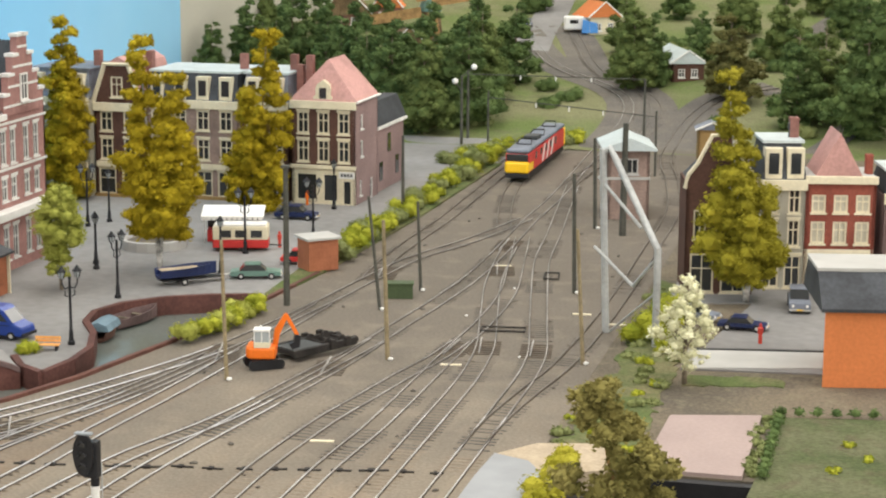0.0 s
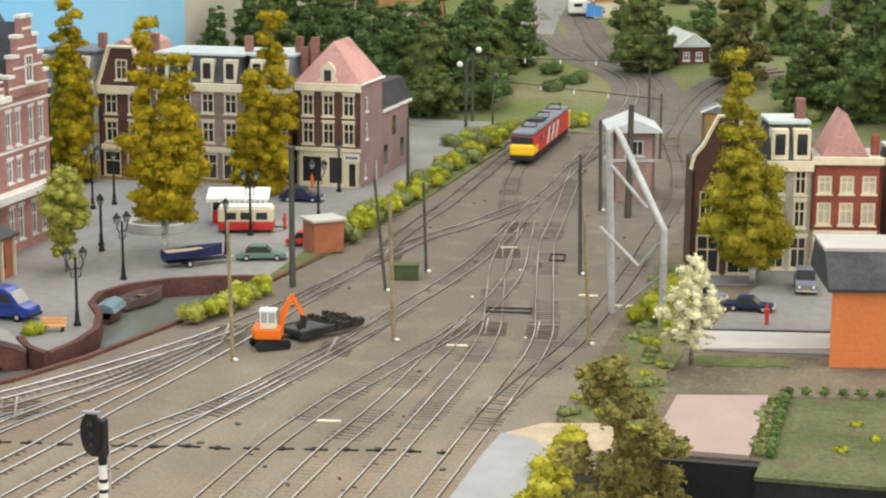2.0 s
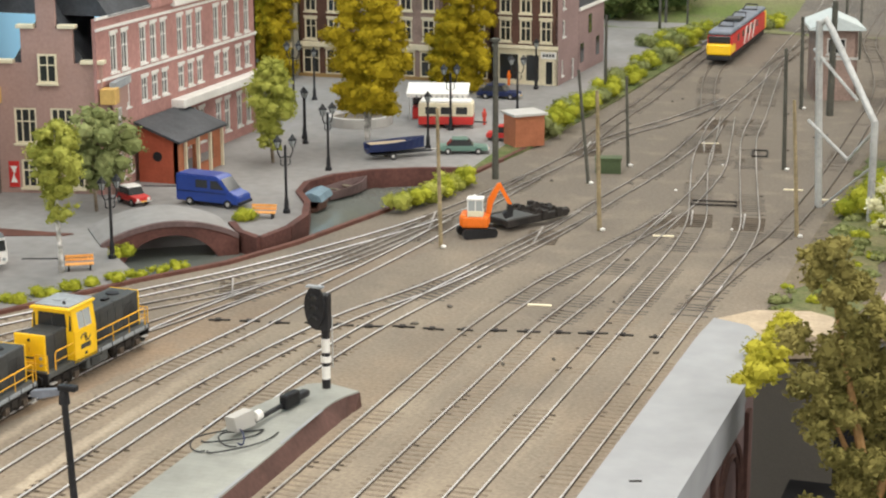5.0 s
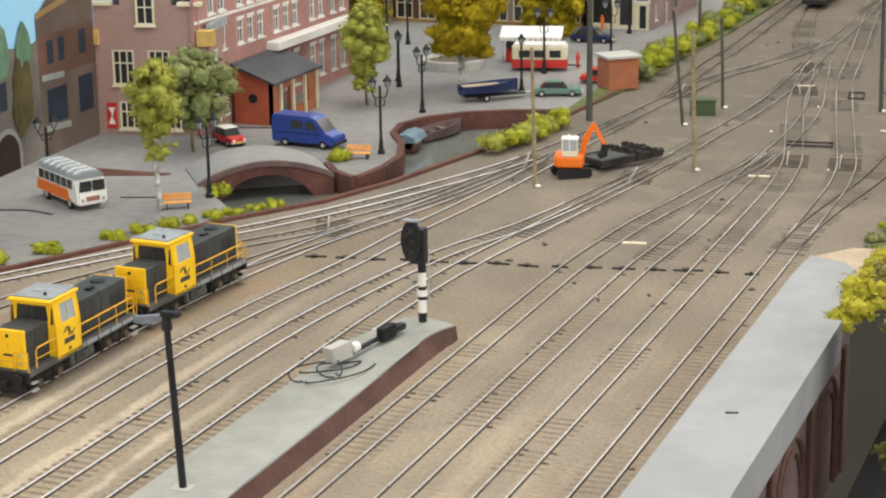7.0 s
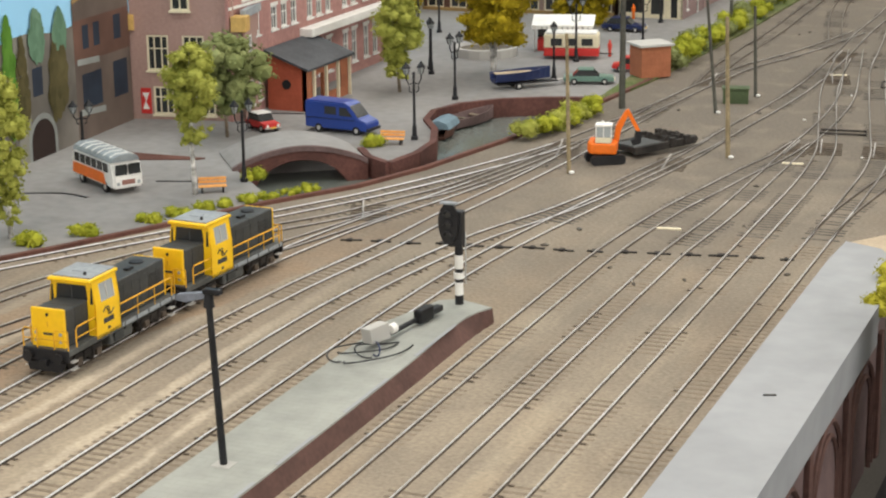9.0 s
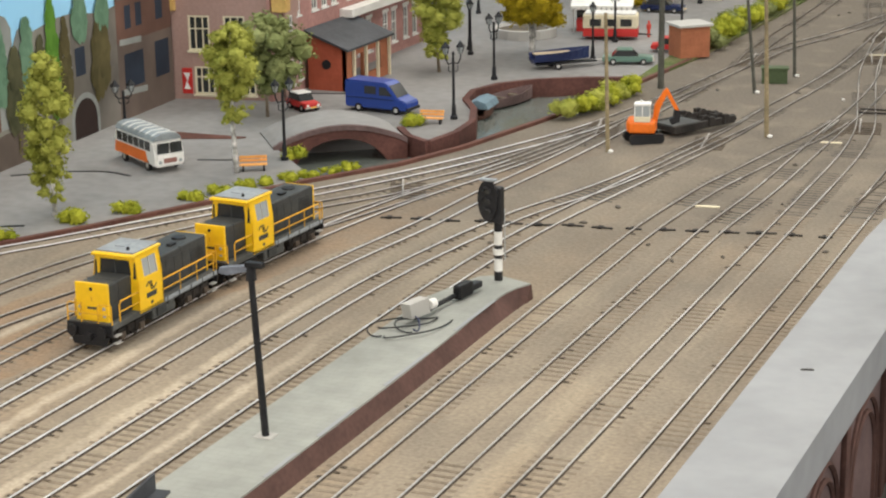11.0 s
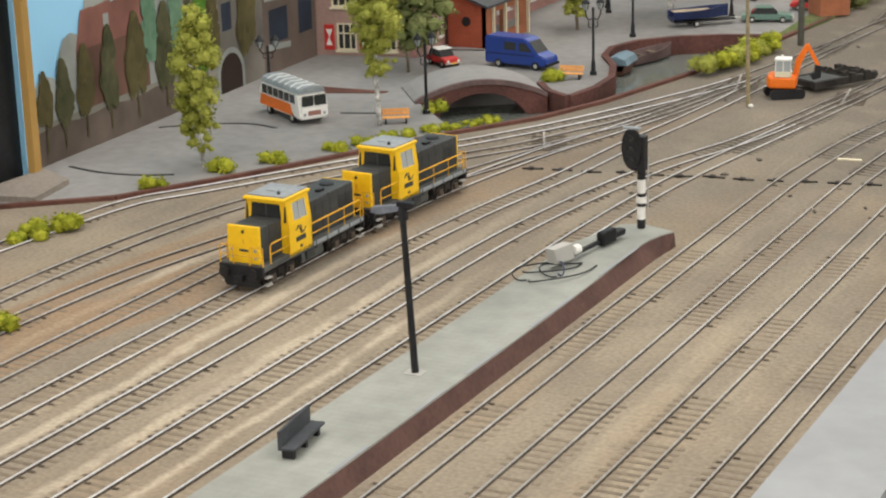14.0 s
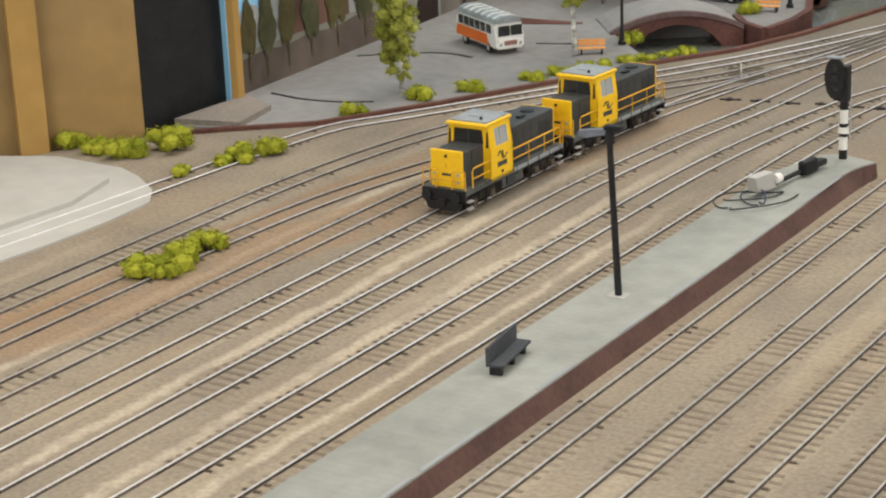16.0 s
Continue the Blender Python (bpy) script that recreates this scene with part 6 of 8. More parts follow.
# ---- painted backdrop, wall boards behind the layout ----
def boards():
    def board(name, pts, z0, z1, material, label, T=0.4):
        bm = B()
        for a, b in zip(pts, pts[1:]):
            d = Vector((b[0] - a[0], b[1] - a[1], 0)).normalized()
            n = Vector((-d.y, d.x, 0)) * T
            a3, b3 = Vector((*a, 0)), Vector((*b, 0))
            prism(bm, [a3.xy, b3.xy, (b3 + n).xy, (a3 + n).xy], z0, z1)
        return solo(name, bm, material, label=label, category="backdrop", kind="structure")

    board("backdrop", [(-84.0, 96.0), (-86.6, 138.4)], -1, 40, M["sky"], "painted backdrop board with blue sky")
    board("backdrop", [(-97, 137), (-107, 180), (-112.3, 294.5)], -1, 75, M["sky"], "blue painted sky board with pale clouds")
    board("wall_board", [(-112.3, 294.5), (-104, 345), (-70, 410), (-20, 442), (82, 442)], -1, 75, M["hall_cream"], "plain cream hall wall behind the hillside")
    board("wall_board", [(-112, 50), (-88.8, 78.6), (-83.35, 86.2)], -2, 70, M["ochre"], "ochre wooden wall board")
    solo("door_post", prism(B(), [(-87.9, 79.4), (-86.9, 80.9), (-86.2, 80.4), (-87.2, 78.9)], -2, 70), M["ochre_lt"], label="ochre wooden post on the wall board", category="post", kind="structure")
    solo("door_post", prism(B(), [(-83.1, 95.0), (-83.2, 95.9), (-82.7, 95.9), (-82.6, 95.1)], -2, 70), M["ochre_lt"], label="pale wooden edge post of the backdrop", category="post", kind="structure")
    # black slab added for the darkness of the opening between the boards
    solo("curtain", prism(B(), [(-84.4, 85.6), (-84.4, 96), (-85.0, 96), (-85.0, 85.6)], -2, 70), M["black"], label="black slab standing in for the dark opening between the boards", category="curtain", kind="structure")
    solo("pavement", prism(B(), [(-90, 40), (-76, 40), (-73.9, 52), (-73.3, 62.8), (-72.9, 66.7), (-72.8, 71), (-73.1, 74.6), (-74.6, 76.6), (-77.2, 78.4), (-79.4, 79.4), (-84.9, 79.7), (-88.2, 78.2)], -0.5, 0.12), M["conc"], label="pale concrete apron beside the tracks", category="pavement", kind="structure")
    solo("pavement", prism(B(), [(-90, 40), (-79.5, 40), (-77.6, 62), (-76.6, 72), (-77.9, 76.6), (-84.9, 78.6), (-88, 77.2)], 0.1, 0.42), M["conc"], label="raised concrete slab on the apron", category="pavement", kind="structure")
    solo("kerb", prism(B(), [(-83.2, 89), (-82.9, 96.3), (-79.5, 94.6), (-78.6, 90)], -0.5, 0.5), M["conc_br"], label="brown end block of the low wall", category="wall", kind="structure")
    # what is painted on the board: flat pictures of houses, trees and a wall
    pic = thing("painted_picture", 0, 0, 0, 0, "flat painted street with dark houses and trees", "picture", kind="structure")
    base = [(-84.0, 96.0), (-86.6, 138.4)]

    def on(s):
        for a, b in zip(base, base[1:]):
            L = math.hypot(b[0] - a[0], b[1] - a[1])
            if s <= L or b == base[-1]:
                t = s / L
                return Vector((a[0] + (b[0] - a[0]) * t, a[1] + (b[1] - a[1]) * t, 0))
            s -= L

    def flat(name, s0, outline, material, lift):
        """A painted shape: outline of (run along the board, height)."""
        bm = B()
        vs = [bm.verts.new(on(s0 + u) + Vector((lift, 0, h))) for u, h in outline]
        bm.faces.new(vs)
        bmesh.ops.triangulate(bm, faces=bm.faces)
        part(name, bm, material, pic)

    def blob(name, u, z0, z1, w, m, lift, seed, point=0.35):
        """A painted tree: many overlapping brush dabs in an upright leaf shape."""
        rt = random.Random(seed)
        bm = B()
        for j in range(110):
            t = rt.random()
            half = w * math.sin(math.pi * min(1, 0.08 + 0.92 * t)) ** 0.55 * (1 - point * t)
            cu, cz = u + half * rt.uniform(-1, 1) * 0.86, z0 + (z1 - z0) * t
            d = rt.uniform(0.16, 0.42) * (0.5 + 0.5 * w)
            up = rt.uniform(1.1, 1.9)
            vs = [bm.verts.new(on(cu + d * math.cos(q) * rt.uniform(0.8, 1.1)) + Vector((lift + 0.0006 * j, 0, cz + d * up * math.sin(q)))) for q in [math.tau * i / 9 for i in range(9)]]
            bm.faces.new(vs)
        part(name, bm, M[m], pic)

    for k in range(12):
        a = 0.5 + 2 * k
        flat("painted_wall", a, [(0, 0), (2, 0), (2, 4.7 + 0.3 * math.sin(k)), (0, 4.7 + 0.3 * math.sin(k - 1))], M["paint_mid"], 0.05)
        flat("painted_base", a, [(0, 0), (2, 0), (2, 2.55 + 0.15 * math.sin(2 * k)), (0, 2.55 + 0.15 * math.sin(2 * k - 2))], M["paint_base"], 0.06)
    # pale far houses, then a red-roofed one
    for a, w, h in ((1.2, 3.2, 6.2), (4.6, 3.0, 8.6), (8.0, 3.4, 11.6), (11.6, 3.0, 10.8), (15.0, 3.0, 11.4), (18.2, 3.0, 10.2)):
        flat("painted_house", a, [(0, 3), (w, 3), (w, h - 1.2), (w * 0.8, h - 0.3), (w * 0.5, h), (w * 0.2, h - 0.3), (0, h - 1.2)], M["paint_pale"], 0.065)
    for k in range(4):
        a = 6.6 + 2.3 * k
        flat("painted_house", a, [(0, 3), (2.3, 3), (2.3, 7.2), (0, 7.2)], M["paint_brick"], 0.075)
        flat("painted_roof", a, [(0, 7.2), (2.3, 7.2), (2.3, 10.0 + (0.1 * k)), (0.9 if k == 0 else 0, 9.9)], M["paint_roof"], 0.08)
    flat("painted_chimney", 10.2, [(0, 7.6), (0.7, 7.6), (0.7, 9.2), (0, 9.2)], M["paint_pale"], 0.085)
    # dark street front to the far end
    for k in range(7):
        a = 20.4 + 1.9 * k
        flat("painted_front", a, [(0, 0), (1.9, 0), (1.9, 9.7 + 0.3 * math.sin(k)), (0, 9.7 + 0.3 * math.sin(k - 1))], M["paint_mid"] if k in (0, 2) else M["paint_grey"], 0.09)
    for k in range(5):
        a = 33.2 + 1.86 * k
        flat("painted_front", a, [(0, 0), (1.86, 0), (1.86, 12.6), (0, 12.6 - (1.2 if k == 0 else 0))], M["paint_dk"], 0.092)
        flat("painted_brick", a, [(0, 6.4), (1.86, 6.4), (1.86, 9.8), (0, 9.8)], M["paint_brick"], 0.097)
    flat("painted_balcony", 33.6, [(0, 6.2), (3.6, 6.0), (3.6, 6.5), (0, 6.7)], M["paint_pale"], 0.105)
    flat("painted_cornice", 33.2, [(0, 11.2), (5, 12.0), (5, 12.5), (0, 11.7)], M["ochre"], 0.105)
    for u, b, w, h in ((26.6, 5.0, 1.5, 2.2), (34.2, 2.6, 3.2, 2.8), (34.6, 7.4, 1.0, 1.9), (36.4, 7.4, 1.0, 1.9), (39.4, 2.6, 2.4, 3.0), (39.8, 7.4, 1.2, 2.0)):
        flat("painted_window", u, [(0, b), (w, b), (w, b + h), (0, b + h)], M["paint_blue"], 0.11)
    flat("painted_sill", 33.8, [(0, 2.1), (4.0, 1.8), (4.0, 2.3), (0, 2.6)], M["paint_pale"], 0.115)
    rim = [(2.15 + 2.15 * math.cos(q), 1.5 + 2.1 * math.sin(q)) for q in [math.pi * (1 - j / 12) for j in range(13)]]
    flat("painted_arch", 25.5, [(0, 0)] + rim + [(4.3, 0)], M["paint_pale"], 0.12)
    rim = [(1.75 + 1.75 * math.cos(q), 1.4 + 1.75 * math.sin(q)) for q in [math.pi * (1 - j / 12) for j in range(13)]]
    flat("painted_doorway", 25.9, [(0, 0)] + rim + [(3.5, 0)], M["paint_door"], 0.13)
    for k, (u, z0, z1, w, m) in enumerate(((16.0, 5.0, 10.8, 1.1, "paint_teal"), (19.8, 5.0, 10.4, 1.1, "paint_teal"), (21.6, 4.4, 8.6, 1.0, "paint_gr"), (23.3, 2.8, 11.4, 1.15, "paint_vivid"), (27.5, 8.0, 11.2, 1.3, "paint_teal"), (31.0, 8.2, 10.8, 1.2, "paint_teal"), (25.1, 3.4, 9.6, 1.0, "paint_olive"), (30.4, 3.3, 8.4, 1.9, "paint_olive"))):
        blob("painted_tree", u, z0, z1, w, m, 0.14, 420 + k)
    for k, (u, z1, w) in enumerate(((2.4, 6.0, 1.0), (4.6, 6.6, 1.2), (7.3, 7.3, 1.25), (10.4, 7.9, 1.3), (14.0, 8.2, 1.75), (18.0, 8.3, 1.6))):
        flat("painted_trunk", u, [(-0.09, 0.9), (0.09, 0.9), (0.07, 3.6), (-0.07, 3.6)], M["paint_olive"], 0.145)
        blob("painted_tree", u, 3.1 - 0.2 * (k % 2), z1, w, "paint_gr" if k % 2 else "paint_olive", 0.15, 400 + k, 0.5)


boards()


def bridge():
    th = thing("bridge", -69.4, 124.2, 0, 38, "low brown brick arch bridge over the canal", "bridge", kind="structure")
    L = 10.4
    top = lambda u: 0.15 + 1.35 * math.sin(math.pi * u / L) ** 0.8
    us = [L * k / 20 for k in range(21)]
    arch = lambda u: -2.6 + 3.2 * math.sqrt(max(0.0, 1 - ((u - L / 2) / 3.9) ** 2))
    pts = [(u, top(u)) for u in us] + [(L, -3.2), (L / 2 + 3.9, -3.2)] + [(L / 2 + 3.9 * math.cos(math.pi * k / 16), -2.6 + 3.2 * math.sin(math.pi * k / 16)) for k in range(17)] + [(L / 2 - 3.9, -3.2), (0, -3.2)]
    part("arch", prism(B(), pts, 0, 6.2, "y"), M["quay"], th)
    deck = [(u, top(u) + 0.02) for u in us] + [(u, top(u) - 0.1) for u in us[::-1]]
    part("deck", prism(B(), [(p[0], p[1] + 0.05) for p in deck], 0.35, 6.25, "y"), M["asphalt"], th)
    rim = [(u, top(u) + 0.16) for u in us] + [(u, top(u) - 0.22) for u in us[::-1]]
    part("coping", prism(B(), rim, -0.1, 0.33, "y"), M["arch_wall"], th)


bridge()


# ---- street furniture ----
def street_lamp(x, y, h=6.2, heads=2, rz=30, label="black cast-iron street lamp with two lanterns"):
    th = thing("street_lamp", x, y, 0.12, rz, label, "lamp", "street lamps")
    bm = lathe(B(), [(0.3, 0), (0.3, 0.25), (0.2, 0.35), (0.17, 1.1), (0.12, 1.25), (0.1, h * 0.82), (0.13, h * 0.83), (0.06, h * 0.86)], 10)
    part("post", bm, M["iron"], th, smooth=False)
    off = [-0.62, 0.62] if heads == 2 else [0.0]
    if heads == 2:
        bm = B()
        for s in (-1, 1):
            tube(bm, [(0, 0, h * 0.72), (s * 0.4, 0, h * 0.7), (s * 0.62, 0, h * 0.77), (s * 0.62, 0, h * 0.83)], 0.06, 5)
            tube(bm, [(s * 0.18, 0, h * 0.6), (s * 0.4, 0, h * 0.62), (s * 0.36, 0, h * 0.68)], 0.05, 5)
        part("bracket", bm, M["iron"], th)
    for a in off:
        z = h * 0.83
        ln = part("lantern", lathe(B(), [(0.14, z), (0.3, z + 0.5), (0.3, z + 0.52)], 6, a), M["lens"], th, "clear lantern glass")
        part("lantern_cap", lathe(B(), [(0.4, z + 0.52), (0.36, z + 0.6), (0.16, z + 0.82), (0.05, z + 1.0)], 6, a), M["iron"], ln)
        bm = B()
        for k in range(6):
            q = math.tau * k / 6
            rod(bm, (a + 0.15 * math.cos(q), 0.15 * math.sin(q), z), (a + 0.31 * math.cos(q), 0.31 * math.sin(q), z + 0.52), 0.03, 0.03, 4)
        part("lantern_frame", bm, M["iron"], ln)


for x, y, h, n, rz in ((-60.85, 138.9, 6.4, 2, 40), (-63.95, 155.3, 6.0, 2, 70), (-70.7, 166.1, 5.2, 1, 0), (-79.3, 189, 5.6, 1, 0), (-59.9, 176.8, 6.6, 2, 20), (-58.9, 167.3, 5.3, 1, 0), (-58.8, 202.7, 5.5, 1, 0), (-83.4, 125.7, 3.9, 2, 40), (-67.05, 121.6, 6.2, 2, 60), (-80.4, 186, 6.8, 2, 20), (-55.6, 185, 6.5, 2, 10), (-71.8, 168.5, 4.8, 1, 0)):
    street_lamp(x, y, h, n, rz, "black cast-iron street lamp with two lanterns" if n == 2 else "black cast-iron street lamp with one lantern")


def bench(x, y, rz, material, label, z=0.12, L=2.0, group="wooden benches"):
    th = thing("bench", x, y, z, rz, label, "bench", group)
    for k in range(3):
        part("seat_slat", box(B(), -L / 2, L / 2, -0.32 + 0.22 * k, -0.13 + 0.22 * k, 0.42, 0.5, 0.02), M[material], th)
    for k in range(2):
        part("back_slat", box(B(), -L / 2, L / 2, 0.36 + 0.05 * k, 0.43 + 0.05 * k, 0.58 + 0.24 * k, 0.78 + 0.24 * k, 0.02), M[material], th)
    for s in (-0.75, 0.75):
        part("leg", box(B(), s * L / 2 - 0.06, s * L / 2 + 0.06, -0.3, 0.44, 0, 0.42, 0.02), M["iron"], th)


bench(-61.9, 136.7, 10, "bench_w", "orange wooden park bench on the quay")
bench(-67.65, 117.9, 30, "bench_w", "orange wooden park bench by the birch")


def platform_bench():
    th = thing("bench", -41.3, 60.6, 0.95, 98, "dark grey platform bench with solid back", "bench")
    part("seat", box(B(), -1.6, 1.6, -0.55, 0.1, 0.42, 0.55, 0.03), M["slate"], th)
    part("backrest", box(B(), -1.6, 1.6, 0.1, 0.24, 0.4, 1.25, 0.03), M["slate"], th)
    for s in (-1.3, 0, 1.3):
        part("leg", box(B(), s - 0.12, s + 0.12, -0.4, 0.15, 0, 0.42, 0.02), M["black"], th)


platform_bench()


def platform_lamp():
    th = thing("platform_lamp", -41.0, 70.3, 0.95, 0, "black platform lamp post with flat lamp arm", "lamp")
    part("post", rod(B(), (0.1, 0, 0), (-0.28, 0, 7.4), 0.18, 0.15, 10), M["iron"], th)
    part("foot", box(B(), -0.35, 0.55, -0.4, 0.4, 0, 0.03), M["conc"], th)
    part("bracket", rod(B(), (-0.28, 0, 7.3), (-0.28, 0, 8.0), 0.26, 0.2, 10), M["iron"], th)
    part("lamp_arm", prism(B(), [(-0.24, 7.75), (-0.32, 8.0), (-1.8, 7.75), (-1.85, 7.5), (-1.4, 7.45)], -0.17, 0.17, "y"), M["slate_lt"], th, "grey flat lamp housing")
    part("cap", box(B(), -0.5, 0.35, -0.2, 0.2, 7.9, 8.15, 0.05), M["iron"], th)


platform_lamp()


def light_signal():
    th = thing("light_signal", -40.0, 96.35, 0.95, 0, "black light signal on a black-and-white banded post", "signal")
    z, cols = 0.0, (("black", 0.55), ("white", 0.75), ("black", 0.22), ("white", 0.35), ("black", 0.22), ("white", 0.8), ("black", 0.7))
    for c, h in cols:
        w = 0.3 if h == 0.35 else 0.24
        part("band", rod(B(), (0, 0, z), (0, 0, z + h), w, w, 12), M[c], th)
        z += h
    part("collar", rod(B(), (0, 0, z), (0, 0, z + 0.3), 0.32, 0.28, 12), M["conc"], th)
    pts = [(0.7 * math.cos(a) * (1.0 if math.sin(a) > 0 else 0.95), 1.25 * math.sin(a)) for a in [math.tau * k / 20 for k in range(20)]]
    hd = part("signal_head", prism(B(), [(-0.36 + u * 0.86, z + 1.2 + v * 0.96) for u, v in pts], -0.7, -0.5, "y"), M["black"], th)
    part("head_box", box(B(), -0.5, 0.35, -0.5, 0.15, z - 0.15, z + 1.9, 0.08), M["black"], th)
    for k in range(3):
        q = z + 0.55 + 0.6 * k
        part("lens", rod(B(), (-0.36, -0.73, q), (-0.36, -0.69, q), 0.17, 0.17, 12), M["glass"], hd)
        bm = B()
        tube(bm, [(-0.36 + 0.24 * math.cos(a), -0.85, q + 0.22 * math.sin(a)) for a in [math.pi * j / 6 for j in range(7)]], 0.07, 5)
        part("hood", bm, M["black"], hd)
    part("head_cap", box(B(), -0.85, 0.15, -0.72, -0.35, z + 2.3, z + 2.44, 0.04), M["roof_grey"], hd)
    part("ladder", tube(B(), [(0.36, 0.1, 1.2), (0.36, 0.1, z + 0.6)], 0.04), M["steel"], th)


light_signal()


def fallen_signal():
    th = thing("fallen_signal", -41.2, 88.6, 0.95, 80, "broken signal lying on the platform with tangled wires", "signal")
    part("post", rod(B(), (-0.6, 0, 0.3), (3.6, 0.1, 0.35), 0.14, 0.14, 8), M["iron"], th)
    part("head", box(B(), 3.2, 4.6, -0.25, 0.25, 0.1, 0.9, 0.1), M["iron"], th)
    part("visor", box(B(), 4.2, 5.6, -0.2, 0.3, 0.25, 0.6, 0.06), M["black"], th)
    part("collar", rod(B(), (0.5, 0, 0.55), (1.0, 0, 0.55), 0.28, 0.28, 10), M["white"], th)
    part("base_block", prism(B(), [(-1.5, 0.35), (0.2, 0.25), (0.0, 1.15), (-1.75, 1.2)], -0.3, 0.3, "y"), M["conc"], th, "pale base block")
    for k in range(5):
        r = random.Random(70 + k)
        ln, bow, lift, sd = r.uniform(2.4, 4.6), r.uniform(0.5, 1.3), r.uniform(0.1, 0.5), (-1) ** k
        pts = [Vector((0.2 - ln * math.sin(j * 0.16), -0.35 * k + 0.4 + sd * bow * math.sin(j * 0.31 + k), 0.07 + lift * math.sin(j * 0.28) ** 2)) for j in range(13)]
        part("wire", tube(B(), pts, 0.045, 5), M["iron"] if k != 2 else M["navy"], th)


fallen_signal()


def pole(x, y, h, r, material, label, lean=(0, 0), foot=True, arms=False, kind_name="pole", group="yard poles"):
    th = thing(kind_name, x, y, 0, 0, label, "pole", group)
    part("shaft", rod(B(), (0, 0, -0.2), (lean[0], lean[1], h), r, r * 0.75, 8), M[material], th)
    if foot:
        bm = B()
        bmesh.ops.create_icosphere(bm, subdivisions=1, radius=1, matrix=Matrix.Translation((r + 0.1, -0.2, 0.12)) @ Matrix.Diagonal((0.24, 0.22, 0.16, 1)))
        part("plaster_foot", bm, M["white"], th, "white blob of plaster at the foot")
    if arms:
        part("cap", box(B(), lean[0] - r * 1.1, lean[0] + r * 1.1, lean[1] - r * 1.1, lean[1] + r * 1.1, h - 0.1, h + 0.15), M[material], th)


pole(-45.67, 132.5, 10.4, 0.17, "pole_w", "thin bare timber pole standing in the ballast", (-0.25, 0))
pole(-35.85, 141.3, 10.8, 0.19, "pole_w", "thin bare timber pole standing in the ballast", (-0.35, 0))
pole(-40.97, 157.5, 9.7, 0.16, "mast", "thin grey pole standing in the ballast", (-1.0, 0))
pole(-39.5, 165.7, 8.0, 0.16, "mast", "thin grey pole standing in the ballast", (-0.3, 0))
pole(-26.1, 168.2, 10.7, 0.2, "mast", "grey pole standing in the ballast", (-0.2, 0))
pole(-21.17, 143.8, 10.4, 0.17, "pole_w", "thin bare timber pole standing in the ballast", (-0.6, 0))
pole(-26.07, 196.5, 11.6, 0.38, "mast", "thick grey-green mast on a square foot", (0.1, 0), False)
pole(-29.4, 199.6, 9.5, 0.22, "mast", "grey pole standing in the ballast", (-0.2, 0))
pole(-50.9, 202.3, 8.6, 0.2, "mast", "grey pole on the verge", (0, 0))
pole(-49.1, 156.9, 12.0, 0.3, "mast", "thick grey-green mast beside the tracks", (0, 0), False, True)
pole(-57.5, 262, 9.5, 0.22, "mast", "grey catenary mast by the far line", (0, 0), False)
pole(-33, 262, 9.0, 0.2, "mast", "grey catenary mast by the far line", (0, 0), False)
pole(-52.0, 250, 8.2, 0.16, "mast", "grey catenary mast by the far line", (0, 0), False)
pole(-28.0, 236, 8.0, 0.16, "mast", "grey catenary mast by the far line", (0, 0), False)


def catenary():
    for a, b, z in (((-57.5, 262), (-33, 262), 9.3), ((-52, 250), (-28, 236), 7.6)):
        th = thing("catenary_beam", 0, 0, 0, 0, "thin grey catenary beam between two masts", "beam", "catenary beams")
        part("beam", rod(B(), (a[0], a[1], z - 0.3), (b[0], b[1], z - 0.3), 0.07, 0.07, 6), M["mast"], th)
        for k in range(3):
            t = 0.3 + 0.2 * k
            part("insulator", rod(B(), (a[0] + (b[0] - a[0]) * t, a[1] + (b[1] - a[1]) * t, z - 0.3), (a[0] + (b[0] - a[0]) * t, a[1] + (b[1] - a[1]) * t, z - 0.9), 0.1, 0.1, 6), M["white"], th)


catenary()


def globe_lamp(x, y):
    th = thing("yard_lamp", x, y, 0, 0, "tall grey mast with two white globe lamps", "lamp")
    part("post", rod(B(), (0, 0, 0), (0, 0, 9.4), 0.22, 0.14, 8), M["mast"], th)
    for a, z in ((-0.9, 8.6), (1.7, 10.6)):
        arm = part("arm", tube(B(), [(0, 0, z - 1.4), (a * 0.6, 0, z - 0.5), (a, 0, z - 0.35)], 0.08, 6), M["mast"], th)
        bm = B()
        bmesh.ops.create_icosphere(bm, subdivisions=2, radius=0.42, matrix=Matrix.Translation((a, 0, z)))
        part("globe", bm, M["white"], arm, "white globe")


globe_lamp(-57.0, 256.0)


